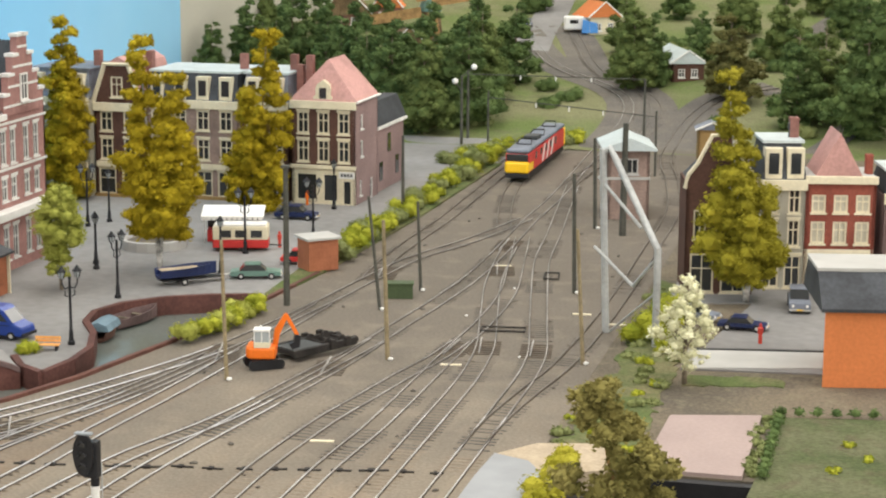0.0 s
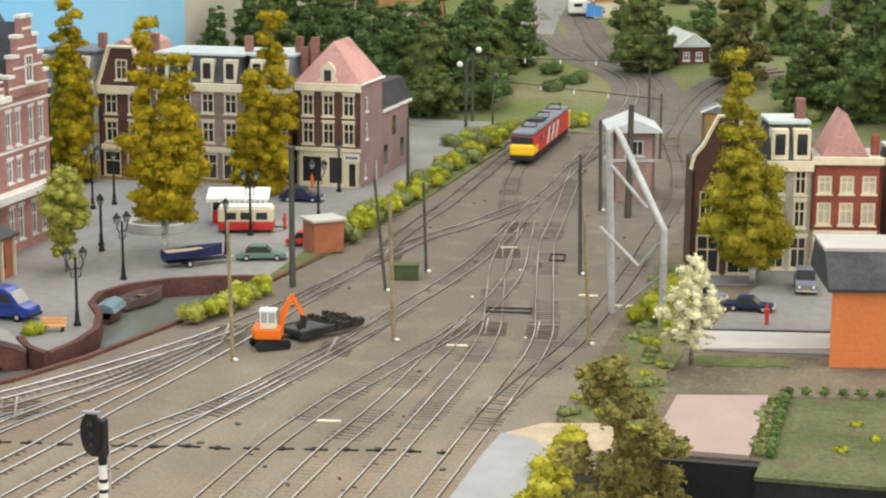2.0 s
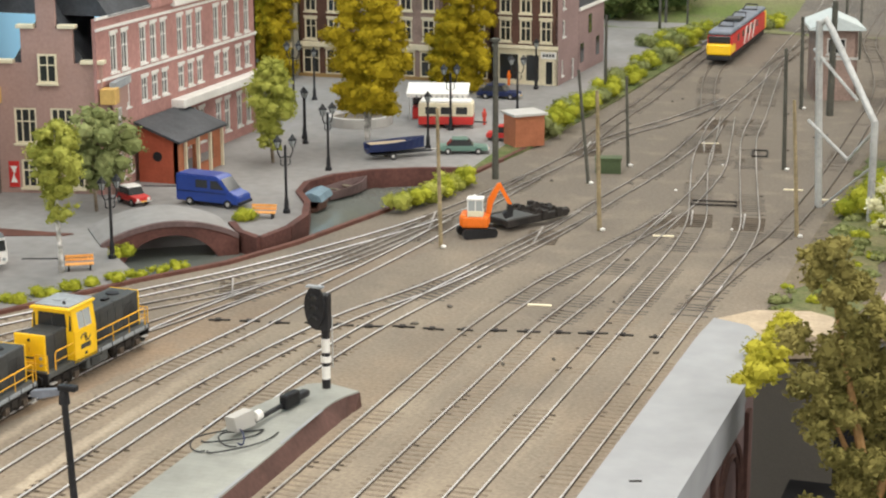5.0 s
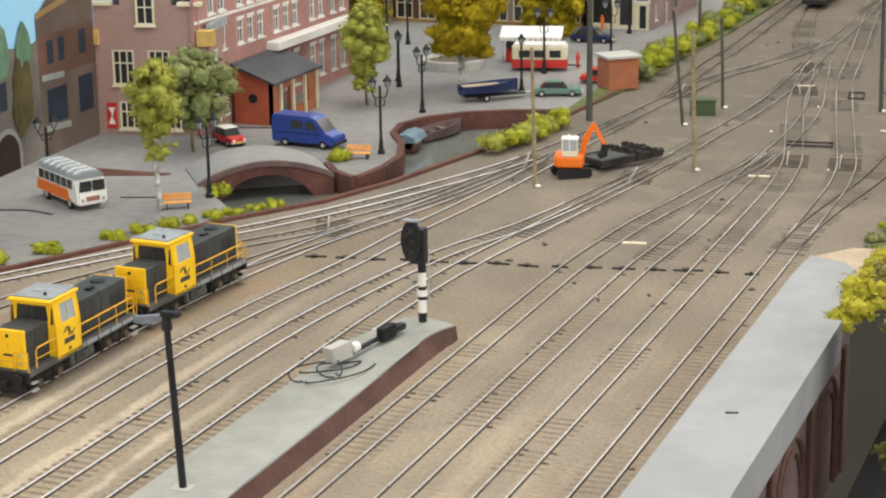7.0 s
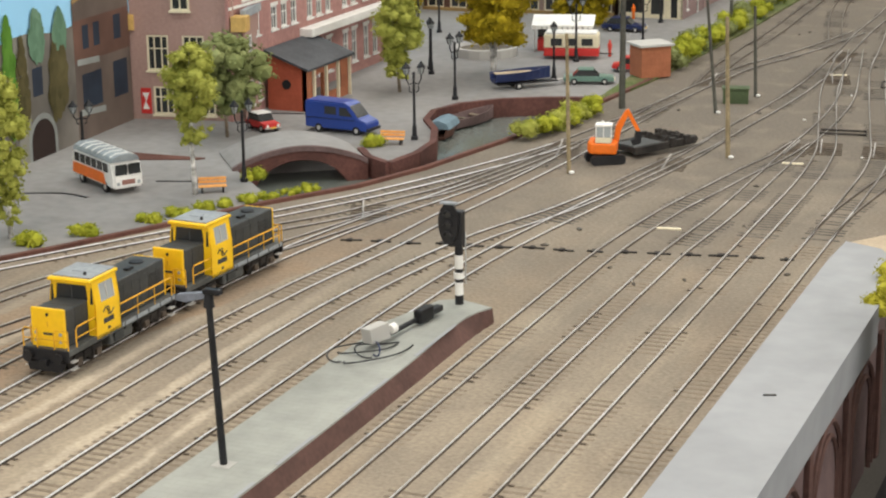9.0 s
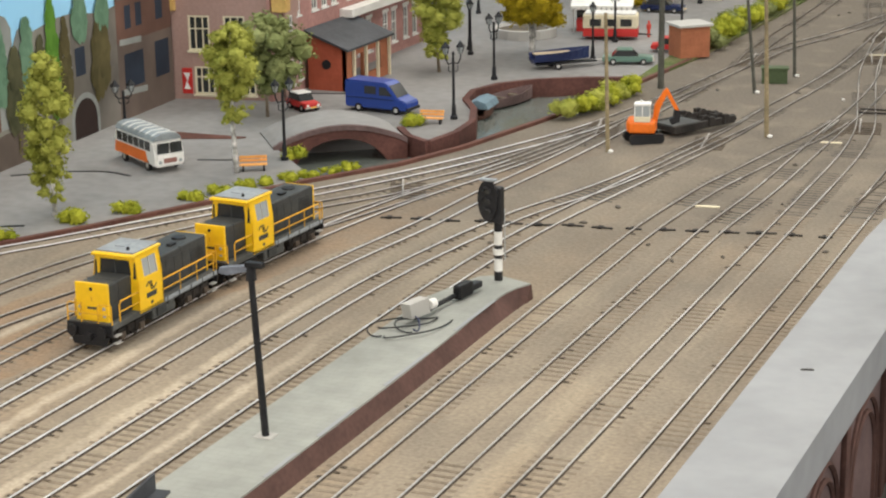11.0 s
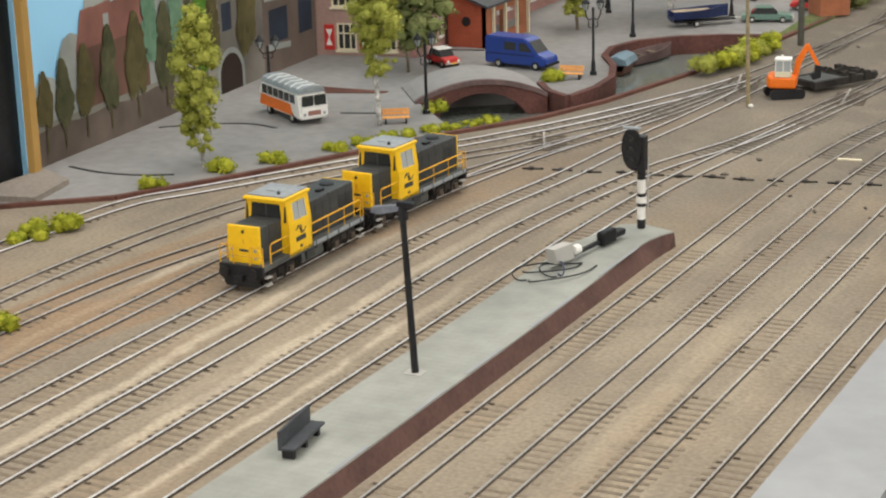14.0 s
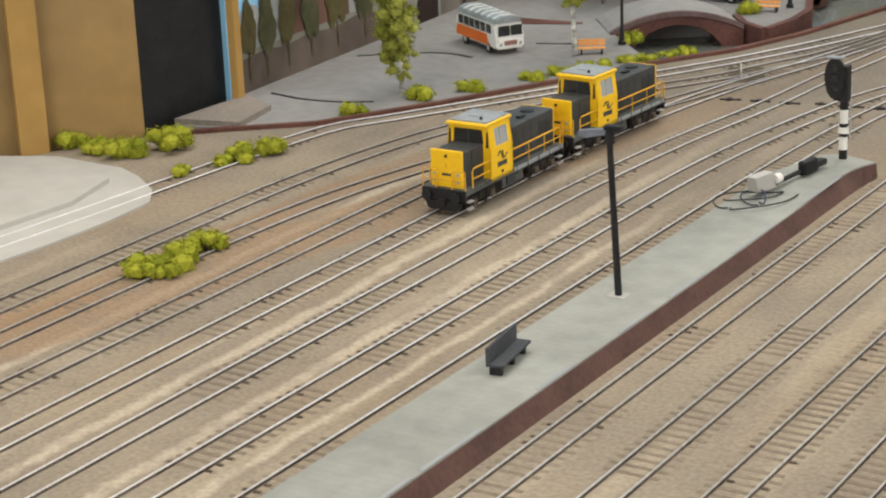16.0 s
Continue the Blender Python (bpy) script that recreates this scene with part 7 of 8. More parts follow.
def tube_mast():
    th = thing("tube_mast", -21.1, 154.4, 0, 0, "pale bent-tube catenary frame with cross braces", "mast")
    a, b = Vector((0, 0, 0)), Vector((4.55, -3.9, 0))
    part("post", rod(B(), (0, 0, -0.2), (-0.55, 0, 15), 0.3, 0.28, 12), M["steel"], th)
    part("post", rod(B(), b + Vector((0, 0, -0.2)), b + Vector((0, 0, 7.9)), 0.3, 0.28, 12), M["steel"], th)
    part("raking_tube", tube(B(), [(-0.55, 0, 14.6), (0, 0, 15.1), (0.5, -0.4, 14.4), b + Vector((0, 0, 7.8))], 0.27, 12), M["steel"], th)
    part("brace", rod(B(), (-0.9, 0.3, 12.7), (3.0, -2.4, 9.2), 0.14, 0.14, 8), M["steel"], th)
    part("brace", rod(B(), (-1.1, 0.2, 7.0), (2.4, -2.0, 4.4), 0.14, 0.14, 8), M["steel"], th)
    part("brace", rod(B(), (2.4, -2.0, 4.4), b + Vector((0, 0, 7.2)), 0.14, 0.14, 8), M["steel"], th)
    part("stay", rod(B(), (0.4, -0.3, 0.2), (4.4, -3.4, 4.2), 0.1, 0.1, 8), M["steel"], th)


tube_mast()


# ---- vehicles (front towards -y) ----
def wheels(th, xs, ys, r, w=0.22):
    for y in ys:
        for s in (-1, 1):
            wl = part("wheel", rod(B(), (s * xs, y, r), (s * (xs - w), y, r), r, r, 14), M["black"], th)
            part("hub", rod(B(), (s * (xs + 0.01), y, r), (s * (xs - 0.03), y, r), r * 0.5, r * 0.5, 10), M["conc"], wl)


def car(x, y, rz, paint, label, L=4.1, W=1.65, H=1.4, z=0.12, roof=None, hatch=0.0, name="car"):
    th = thing(name, x, y, z, rz, label, "car")
    h = H * 0.56
    body = [(0, 0.3), (0.02, h * 0.85), (L * 0.3, h), (L * (0.8 + hatch), h), (L, h * 0.9), (L, 0.3)]
    bm = prism(B(), body, -W / 2, W / 2, "x")
    bmesh.ops.bevel(bm, geom=list(bm.edges), offset=0.07, segments=2, affect="EDGES")
    part("body", bm, M[paint], th, smooth=False)
    cab = [(L * 0.29, h), (L * 0.42, H - 0.06), (L * (0.7 + hatch), H - 0.06), (L * (0.82 + hatch), h)]
    bm = prism(B(), cab, -W / 2 + 0.12, W / 2 - 0.12, "x")
    part("glasshouse", bm, M["glass"], th)
    part("roof", prism(B(), [(L * 0.4, H - 0.08), (L * 0.43, H), (L * (0.69 + hatch), H), (L * (0.72 + hatch), H - 0.08)], -W / 2 + 0.1, W / 2 - 0.1, "x"), M[roof or paint], th)
    for s in (-1, 1):
        part("headlight", rod(B(), (s * W * 0.33, 0.0, h * 0.7), (s * W * 0.33, -0.03, h * 0.7), 0.12, 0.12, 10), M["white"], th)
    part("bumper", box(B(), -W / 2, W / 2, -0.08, 0.05, 0.32, 0.45, 0.02), M["conc"], th)
    part("number_plate", box(B(), -0.25, 0.25, -0.1, -0.08, 0.36, 0.46), M["yellow"], th)
    wheels(th, W / 2 + 0.02, (L * 0.19, L * 0.79), 0.3)
    return th


def fwd(x, y, rz, L):
    """Start of a vehicle so that its middle is at x, y."""
    a = radians(rz)
    return x + math.sin(a) * L / 2, y - math.cos(a) * L / 2


def park(x, y, rz, L, *args, **kw):
    return car(*fwd(x, y, rz, L), rz, *args, L=L, **kw)


park(-74.2, 138.4, 58, 3.2, "red", "small red car with white roof at the kerb", W=1.5, H=1.45, roof="white", hatch=0.12)
park(-55.2, 166.4, 108, 4.6, "sage", "pale green saloon car towing a boat trailer", W=1.75, H=1.4)
park(-60.9, 196, 92, 4.6, "navy", "dark blue estate car by the shop", W=1.8, H=1.5, hatch=0.08)
park(-6.4, 166.6, 6, 4.4, "slate_lt", "grey-blue off-road car on the street", W=1.8, H=1.9, z=0.1, hatch=0.14)
park(-10.4, 157.9, 88, 4.0, "navy", "dark blue sports car by the kerb", W=1.7, H=1.15, z=0.1)
park(-53.2, 173.6, 100, 3.8, "red", "small red car behind the brick hut", H=1.4)
park(-14.5, 160.5, 70, 4.0, "slate_lt", "pale blue car half hidden by blossom", z=0.1)


def van():
    L, W = 5.9, 2.0
    th = thing("van", *fwd(-67.7, 139.9, 84, L), 0.12, 84, "bright blue panel van on the bridge road", "van")
    prof = [(0, 0.35), (0.05, 1.05), (0.9, 1.35), (1.75, 2.35), (2.1, 2.55), (L - 0.1, 2.6), (L, 2.4), (L, 0.35)]
    bm = prism(B(), prof, -W / 2, W / 2, "x")
    bmesh.ops.bevel(bm, geom=list(bm.edges), offset=0.09, segments=2, affect="EDGES")
    part("body", bm, M["blue"], th)
    part("windscreen", prism(B(), [(0.98, 1.4), (1.72, 2.3), (1.68, 2.33), (0.92, 1.42)], -0.85, 0.85, "x"), M["glass"], th)
    for s in (-1, 1):
        sx = s * (W / 2 + 0.005)
        part("side_window", prism(B(), [(1.35, 1.5), (2.0, 2.2), (2.6, 2.2), (2.6, 1.5)], min(sx, sx + s * 0.02), max(sx, sx + s * 0.02), "x"), M["glass"], th)
        part("side_window", box(B(), min(sx, sx + s * 0.02), max(sx, sx + s * 0.02), 2.9, 4.0, 1.55, 2.2), M["glass"], th)
        part("rib", box(B(), min(sx, sx + s * 0.03), max(sx, sx + s * 0.03), 1.2, 5.8, 1.15, 1.22), M["navy"], th)
    part("rear_window", box(B(), -0.8, 0.8, L, L + 0.02, 1.5, 2.2), M["glass"], th)
    part("bumper", box(B(), -1.0, 1.0, -0.1, 0.1, 0.35, 0.6, 0.04), M["black"], th)
    wheels(th, 1.02, (1.05, 4.6), 0.36)


van()


def coach():
    L, W = 8.2, 2.45
    th = thing("bus", *fwd(-75.96, 117.25, 58, 6.8), 0.12, 58, "vintage orange and white coach with grey roof", "bus")
    prof = [(0.0, 0.45), (0.0, 1.35), (0.35, 2.35), (0.7, 2.5), (L - 0.5, 2.5), (L - 0.1, 1.9), (L, 0.5)]
    bm = prism(B(), prof, -W / 2, W / 2, "x")
    bmesh.ops.bevel(bm, geom=list(bm.edges), offset=0.16, segments=3, affect="EDGES")
    part("body", bm, M["white"], th)
    bm = prism(B(), [(-W / 2 + 0.05, 2.45), (W / 2 - 0.05, 2.45), (W / 2 - 0.25, 2.8), (0.5, 2.98), (-0.5, 2.98), (-W / 2 + 0.25, 2.8)], 0.35, L - 0.3, "y")
    rf = part("roof", bm, M["coach_roof"], th, "grey ribbed roof")
    # ribs in white, so the bright highlights along them are in the colour
    for k in range(6):
        part("highlight_rib", prism(B(), [(-1.08, 2.55), (-0.98, 2.84), (-0.5, 3.02), (0.5, 3.02), (0.98, 2.84), (1.08, 2.55)], 0.9 + 1.15 * k, 1.1 + 1.15 * k, "y"), M["white"], rf)
    for s in (-1, 1):
        sx = s * (W / 2 + 0.004)
        lo, hi = min(sx, sx + s * 0.02), max(sx, sx + s * 0.02)
        part("colour_panel", prism(B(), [(1.5, 0.65), (1.9, 1.5), (L - 0.4, 1.5), (L - 0.2, 0.65)], lo, hi, "x"), M["orange"], th, "orange side panel")
        for k in range(6):
            part("side_window", box(B(), lo, hi, 1.0 + 1.1 * k, 1.95 + 1.1 * k, 1.62, 2.32), M["glass"], th)
    for s in (-1, 1):
        part("windscreen", prism(B(), [(s * 0.06, 1.5), (s * 1.05, 1.5), (s * 1.0, 2.3), (s * 0.06, 2.3)], 0.0, 0.12, "y"), M["glass"], th)
        part("headlight", rod(B(), (s * 0.85, 0.02, 0.85), (s * 0.85, -0.04, 0.85), 0.14, 0.14, 10), M["lens"], th)
    part("grille", box(B(), -0.55, 0.55, -0.03, 0.03, 0.75, 1.12, 0.02), M["brick"], th)
    wheels(th, W / 2 + 0.01, (1.7, 6.2), 0.45)

    th.scale = (0.95, 0.84, 0.95)


coach()


def boat_hull(bm, L, W, H):
    """An open pointed hull along y."""
    secs = []
    for k in range(9):
        t = k / 8
        w = W / 2 * (1 - max(0, (t - 0.45) / 0.55) ** 2) * (0.82 + 0.18 * min(1, t * 3)) + 0.02
        y, sheer = t * L, H * (1 + 0.35 * t * t)
        secs.append([(-w, y, sheer), (-w * 0.8, y, 0.25), (0, y, 0.0 + 0.2 * t * t), (w * 0.8, y, 0.25), (w, y, sheer), (w * 0.86, y, sheer), (w * 0.66, y, 0.4), (-w * 0.66, y, 0.4), (-w * 0.86, y, sheer)])
    rows = [[bm.verts.new(c) for c in s] for s in secs]
    for a, b in zip(rows, rows[1:]):
        for i in range(9):
            bm.faces.new((a[i], a[(i + 1) % 9], b[(i + 1) % 9], b[i]))
    bm.faces.new(rows[0])
    bm.faces.new(rows[-1][::-1])
    return bm


def boats():
    th = thing("boat_trailer", -62.4, 160.6, 0.12, -48, "dark blue open boat on a road trailer", "boat")
    part("hull", boat_hull(B(), 5.6, 2.1, 0.95), M["navy"], th, at=local(0, 0, 0.55, 0))
    part("inside_trim", box(B(), -0.78, 0.78, 0.3, 3.9, 1.34, 1.44, 0.03), M["sand"], th, "pale pinkish inner deck")
    part("trailer_frame", box(B(), -0.5, 0.5, 0.3, 6.2, 0.42, 0.56, 0.03), M["iron"], th)
    part("draw_bar", rod(B(), (0, 5.8, 0.5), (0, 7.6, 0.45), 0.08, 0.08, 6), M["conc"], th)
    wheels(th, 0.95, (2.2,), 0.32)
    th = thing("rowing_boat", -61.4, 145.0, -1.35, 5, "small boat under a blue-grey cover", "boat", "moored boats")
    part("hull", boat_hull(B(), 3.6, 2.0, 0.95), M["brick_dk"], th)
    bm = prism(B(), [(-1.0, 1.0), (1.0, 1.0), (0.75, 1.5), (0, 1.75), (-0.75, 1.5)], 0.05, 3.2, "y")
    part("cover", bm, M["teal"], th, "blue-grey cover")
    th = thing("rowing_boat", -62.0, 149.4, -1.35, -18, "weathered brown open rowing boat moored at the quay", "boat", "moored boats")
    part("hull", boat_hull(B(), 5.8, 2.0, 1.0), M["arch_wall"], th)
    for k in range(2):
        part("thwart", box(B(), -0.75, 0.75, 1.5 + 1.8 * k, 1.85 + 1.8 * k, 0.75, 0.85), M["bark"], th)


boats()


def snack_stall():
    L, W = 5.4, 2.2
    th = thing("caravan_stall", -60.9, 178.5, 0.12, 15, "red and white snack caravan with open hatch", "stall")
    part("lower_body", box(B(), -L / 2, L / 2, -W / 2, W / 2, 0.35, 1.15, 0.1), M["red"], th)
    part("upper_body", box(B(), -L / 2, L / 2, -W / 2, W / 2, 1.15, 2.5, 0.14), M["cream"], th)
    part("roof", box(B(), -L / 2 + 0.2, L / 2 - 0.2, -W / 2 + 0.1, W / 2 - 0.1, 2.5, 2.68, 0.06), M["white"], th)
    for k in range(3):
        part("window", box(B(), -2.0 + 1.5 * k, -0.9 + 1.5 * k, -W / 2 - 0.02, -W / 2, 1.4, 2.1), M["glass"], th)
    part("draw_bar", rod(B(), (L / 2, 0, 0.5), (L / 2 + 1.3, 0, 0.45), 0.08, 0.06, 6), M["iron"], th)
    for s in (-1, 1):
        part("wheel", rod(B(), (0.2, s * 1.08, 0.35), (0.2, s * 0.9, 0.35), 0.35, 0.35, 14), M["black"], th)
    th = thing("market_stall", -63.2, 182.8, 0.12, 15, "market stall with white scalloped awning", "stall")
    part("counter", box(B(), -2.6, 2.6, -0.7, 0.7, 0, 1.2, 0.04), M["red"], th)
    part("back_panel", box(B(), -2.7, 2.7, 0.9, 1.1, 0, 2.9), M["glass"], th)
    part("awning", prism(B(), [(-1.9, 2.75), (-1.9, 2.6), (1.2, 3.2), (1.2, 3.4)], -3.1, 3.1, "x"), M["white"], th, "white scalloped awning")
    for k in range(12):
        part("scallop", box(B(), -3.05 + 0.51 * k, -2.62 + 0.51 * k, -1.93, -1.88, 2.38, 2.62), M["white"], th)
    for s in (-2.8, 2.8):
        part("post", rod(B(), (s, -1.7, 0), (s, -1.7, 2.65), 0.06, 0.06, 6), M["conc"], th)


snack_stall()


def excavator():
    th = thing("excavator", -44.2, 136.6, 0, 0, "orange tracked excavator with white cab in the yard", "excavator")
    for s in (-1, 1):
        pts = [(-1.5 + 0.38 * math.cos(a), 0.4 + 0.38 * math.sin(a)) for a in [math.pi / 2 + math.pi * k / 6 for k in range(7)]] + [(1.5 + 0.38 * math.cos(a), 0.4 + 0.38 * math.sin(a)) for a in [-math.pi / 2 + math.pi * k / 6 for k in range(7)]]
        part("crawler_track", prism(B(), pts, s * 1.1 - 0.28, s * 1.1 + 0.28, "y"), M["black"], th, at=local(0, 0, 0, 35))
    part("turntable", rod(B(), (0, 0, 0.5), (0, 0, 0.85), 0.7, 0.7, 14), M["black"], th)
    part("body", box(B(), -1.5, 1.3, -1.25, 1.25, 0.85, 1.75, 0.16), M["orange"], th, at=local(0, 0, 0, 12))
    part("counterweight", box(B(), -1.75, -0.9, -1.2, 1.2, 0.9, 1.9, 0.25), M["orange"], th, at=local(0, 0, 0, 12))
    cb = part("cab", box(B(), -0.9, 0.75, -1.2, 0.1, 1.75, 2.2, 0.05), M["cream"], th, at=local(0, 0, 0, 12))
    part("cab_glass", box(B(), -0.85, 0.7, -1.15, 0.05, 2.2, 3.05, 0.05), M["lens"], cb)
    part("cab_roof", box(B(), -0.95, 0.8, -1.25, 0.15, 3.05, 3.25, 0.06), M["white"], cb)
    for a in (-0.88, -0.1, 0.7):
        part("cab_pillar", box(B(), a, a + 0.09, -1.2, -1.12, 2.2, 3.05), M["white"], cb)
    part("beacon", rod(B(), (-0.2, -0.5, 3.25), (-0.2, -0.5, 3.45), 0.16, 0.1, 8), M["white"], cb)
    boom = [(0.9, 1.3), (1.35, 1.2), (1.75, 2.6), (2.6, 3.95), (2.25, 4.15), (1.2, 2.9)]
    part("boom", prism(B(), boom, 0.25, 0.65, "y"), M["orange"], th, at=local(0, 0, 0, 25))
    part("stick", prism(B(), [(2.15, 4.1), (2.55, 4.2), (3.75, 2.5), (3.45, 2.3)], 0.28, 0.62, "y"), M["orange"], th, at=local(0, 0, 0, 25))
    part("ram", rod(B(), (1.2, 0.45, 2.0), (2.2, 0.45, 3.4), 0.1, 0.08, 8), M["steel"], th, at=local(0, 0, 0, 25))
    part("bucket", prism(B(), [(3.3, 2.5), (3.9, 2.4), (3.8, 1.5), (3.0, 1.3), (2.7, 1.7), (3.2, 1.9)], 0.05, 0.85, "y"), M["black"], th, at=local(0, 0, 0, 25))

    th.scale = (0.72, 0.72, 0.96)


excavator()


def wagon_frame():
    th = thing("wagon_chassis", -43.6, 139.0, 0, -29, "dismantled black wagon chassis lying on the ballast", "wagon")
    for s in (-1.1, 1.1):
        part("side_beam", box(B(), s - 0.16, s + 0.16, 0, 9.2, 0.35, 0.95, 0.04), M["bogie"], th)
    for k in range(6):
        part("cross_member", box(B(), -1.1, 1.1, 0.4 + 1.65 * k, 0.75 + 1.65 * k, 0.4, 0.8, 0.03), M["bogie"], th)
    part("deck_plate", box(B(), -0.9, 0.9, 0.5, 4.6, 0.8, 0.92, 0.03), M["loco_grey"], th)
    for y0 in (5.4, 7.6):
        for s in (-1, 1):
            part("wheel", rod(B(), (s * 0.7, y0, 0.75), (s * 0.86, y0, 0.75), 0.55, 0.55, 14), M["bogie"], th)
        part("axle", rod(B(), (-1.2, y0, 0.75), (1.2, y0, 0.75), 0.12, 0.12, 8), M["bogie"], th)
        part("axle_box", box(B(), 1.15, 1.45, y0 - 0.35, y0 + 0.35, 0.5, 1.25, 0.05), M["bogie"], th)
        part("axle_box", box(B(), -1.45, -1.15, y0 - 0.35, y0 + 0.35, 0.5, 1.25, 0.05), M["bogie"], th)
    for s in (-0.8, 0.8):
        part("buffer", rod(B(), (s, 9.2, 0.65), (s, 9.7, 0.65), 0.26, 0.3, 10), M["bogie"], th)
    th.scale = (1.2, 0.72, 0.95)


wagon_frame()


def yard_bits():
    th = thing("lineside_cabinet", -40.5, 162.4, 0, 14, "low mossy green lineside cabinet", "cabinet")
    part("body", box(B(), -1.1, 1.1, -0.6, 0.6, 0, 1.25, 0.04), M["green_box"], th)
    part("lid", box(B(), -1.2, 1.2, -0.7, 0.7, 1.25, 1.4, 0.04), M["green_box"], th)
    for k, (x, y, rz) in enumerate(((-30.75, 140.8, 10), (-34.3, 119.4, 8), (-20.6, 157, 4), (-24, 160, 6), (-34.6, 178, 20))):
        solo("plank", box(B(), -0.8, 0.8, -0.16, 0.16, 0, 0.1, 0.02), M["cream"], x, y, 0.0, rz, "pale loose board lying on the ballast", "board", "loose boards")
    # point-rod covers in a broken line across the yard
    r = random.Random(11)
    for k in range(15):
        t = (k + 0.3) / 15
        x, y = -53.5 + 29.5 * t, 109.6 + 5.4 * t + r.uniform(-0.2, 0.2)
        w = r.uniform(0.4, 0.95)
        bm = box(B(), -w, w, -0.1, 0.1, 0, 0.1, 0.03)
        box(bm, -w * 0.4, w * 0.1, -0.24, 0.24, 0, 0.15, 0.03)
        solo("rod_cover", bm, M["bogie"], x, y, 0.0, 10 + r.uniform(-9, 9), "dark point-rod cover between the rails", "cover", "point-rod covers")
    for k in range(34):
        y = r.uniform(104, 205)
        x = r.uniform(-50 + max(0, (y - 140) * 0.09), -22 - max(0, (y - 170) * 0.12))
        bm = B()
        bmesh.ops.create_icosphere(bm, subdivisions=1, radius=1, matrix=Matrix.Diagonal((r.uniform(0.12, 0.4), r.uniform(0.1, 0.22), 0.12, 1) if k % 9 else (0.14, 0.12, 0.1, 1)))
        for v in bm.verts:
            v.co *= r.uniform(0.75, 1.2)
        solo("clod", bm, M["sleeper_oil"] if k % 9 else M["white"], x, y, 0.05, r.uniform(0, 180), "dark lump of dirt on the ballast" if k % 9 else "pale crumb of plaster on the ballast", "lump", "ballast lumps")
    # check rails and frogs at the points
    for k, (x, y, rz, ln) in enumerate(((-31.6, 146, -2, 5), (-29.5, 147, 10, 5), (-25.4, 147, 8, 5), (-39.4, 138, 8, 5), (-48.6, 140, 14, 6), (-55, 117, 24, 5), (-59.4, 97, 16, 5), (-36.3, 188, 2, 6), (-44.6, 172, 8, 6), (-34.4, 176, 12, 5))):
        bm = box(B(), -0.42, -0.3, -ln / 2, ln / 2, 0.06, 0.2, 0.02)
        solo("check_rail", bm, M["rail_far"], x, y, 0, rz, "short worn check rail at the points", "rail", "check rails")
        bm = B()
        for j in range(int(ln / 0.66)):
            box(bm, -1.25, 1.25, -ln / 2 + 0.66 * j, -ln / 2 + 0.66 * j + 0.26, -0.1, 0.06)
        ob = solo("point_timbers", bm, M["sleeper_dk"], x, y, 0.0, rz, "dark oily timbers under the points", "timbers", "point timbers", "stuff")
    for k, (x, y) in enumerate(((-30.9, 151.7), (-29.7, 172.7))):
        bm = B()
        w, d = (3.6, 1.4) if k == 0 else (1.3, 2.8)
        tube(bm, [(0, 0, 0.15), (w, 0, 0.15), (w, d, 0.15), (0, d, 0.15), (0, 0, 0.15)], 0.08, 4)
        solo("trap_frame", bm, M["bogie"], x, y, 0, 8, "dark metal frame between the rails", "frame", "yard frames")


yard_bits()


def planter():
    th = thing("planter", -69.6, 177.5, 0.12, 0, "round grey stone tree planter", "planter")
    part("wall", lathe(B(), [(3.2, 0), (3.2, 0.9), (2.9, 0.95), (2.8, 0.6)], 18), M["conc"], th)
    part("soil", lathe(B(), [(2.85, 0.5), (2.8, 0.62)], 18), M["earth"], th)


planter()


def lawn_fence():
    th = thing("hedge_fence", 0, 0, 0, 0, "low dark green hedge fence round the lawn", "fence")
    run = [(-5.7, 118.6), (-5.6, 132.8), (12, 136.0)]
    k = 0
    for a, b in zip(run, run[1:]):
        n = int(math.hypot(b[0] - a[0], b[1] - a[1]) / 1.2)
        cl = [(a[0] + (b[0] - a[0]) * j / n, a[1] + (b[1] - a[1]) * j / n, 0.45, 0.45) for j in range(n + 1)]
        f = new("hedge_run", raw_mesh("hedge_run", *flock(cl, 0.14, 150, 300 + k), M["l_dark"]))
        f.parent = th
        part("inner_hedge", cores(B(), cl, 0.8), M["l_dark"], th)
        k += 1
    for k in range(5):
        bush(-1.5 + 1.3 * math.sin(k * 2.3) + k, 121 + 2.9 * k, 0.5, "l_bush", 0.1, 330 + k, "tiny yellow tuft on the lawn", "lawn tufts", 0.6)
    r = random.Random(15)
    for k in range(38):
        bush(r.uniform(-19.6, -14.5), r.uniform(122, 172), r.uniform(0.4, 0.85), "l_sage" if k % 4 else "l_bush", 0.0, 340 + k, "ragged green tuft on the bank", "bank tufts", 0.5)
    for k in range(10):
        bush(r.uniform(-6.9, -5.9), 119 + 1.4 * k, 0.6, "l_sage", 0.0, 370 + k, "ragged green tuft by the terrace", "bank tufts", 0.6)


lawn_fence()


def figure(x, y, material, label, z=0.15):
    """A plain peg-shaped model figure."""
    bm = lathe(B(), [(0.16, 0), (0.15, 0.75), (0.22, 0.8), (0.24, 1.25), (0.09, 1.35), (0.13, 1.48), (0.08, 1.62)], 8)
    solo("model_figure", bm, M[material], x, y, z, 0, label, "figurine", "model figures")


figure(-8.6, 153.3, "skin_toy", "plain red peg figurine on the footpath", 0.15)
figure(-8.4, 177.4, "loco_grey", "plain dark grey peg figurine on a flat roof", 13.4)
figure(-62.4, 204.3, "orange", "plain orange peg figurine by the shop")
figure(-57.6, 180.4, "skin_toy", "plain red peg figurine by the stall")


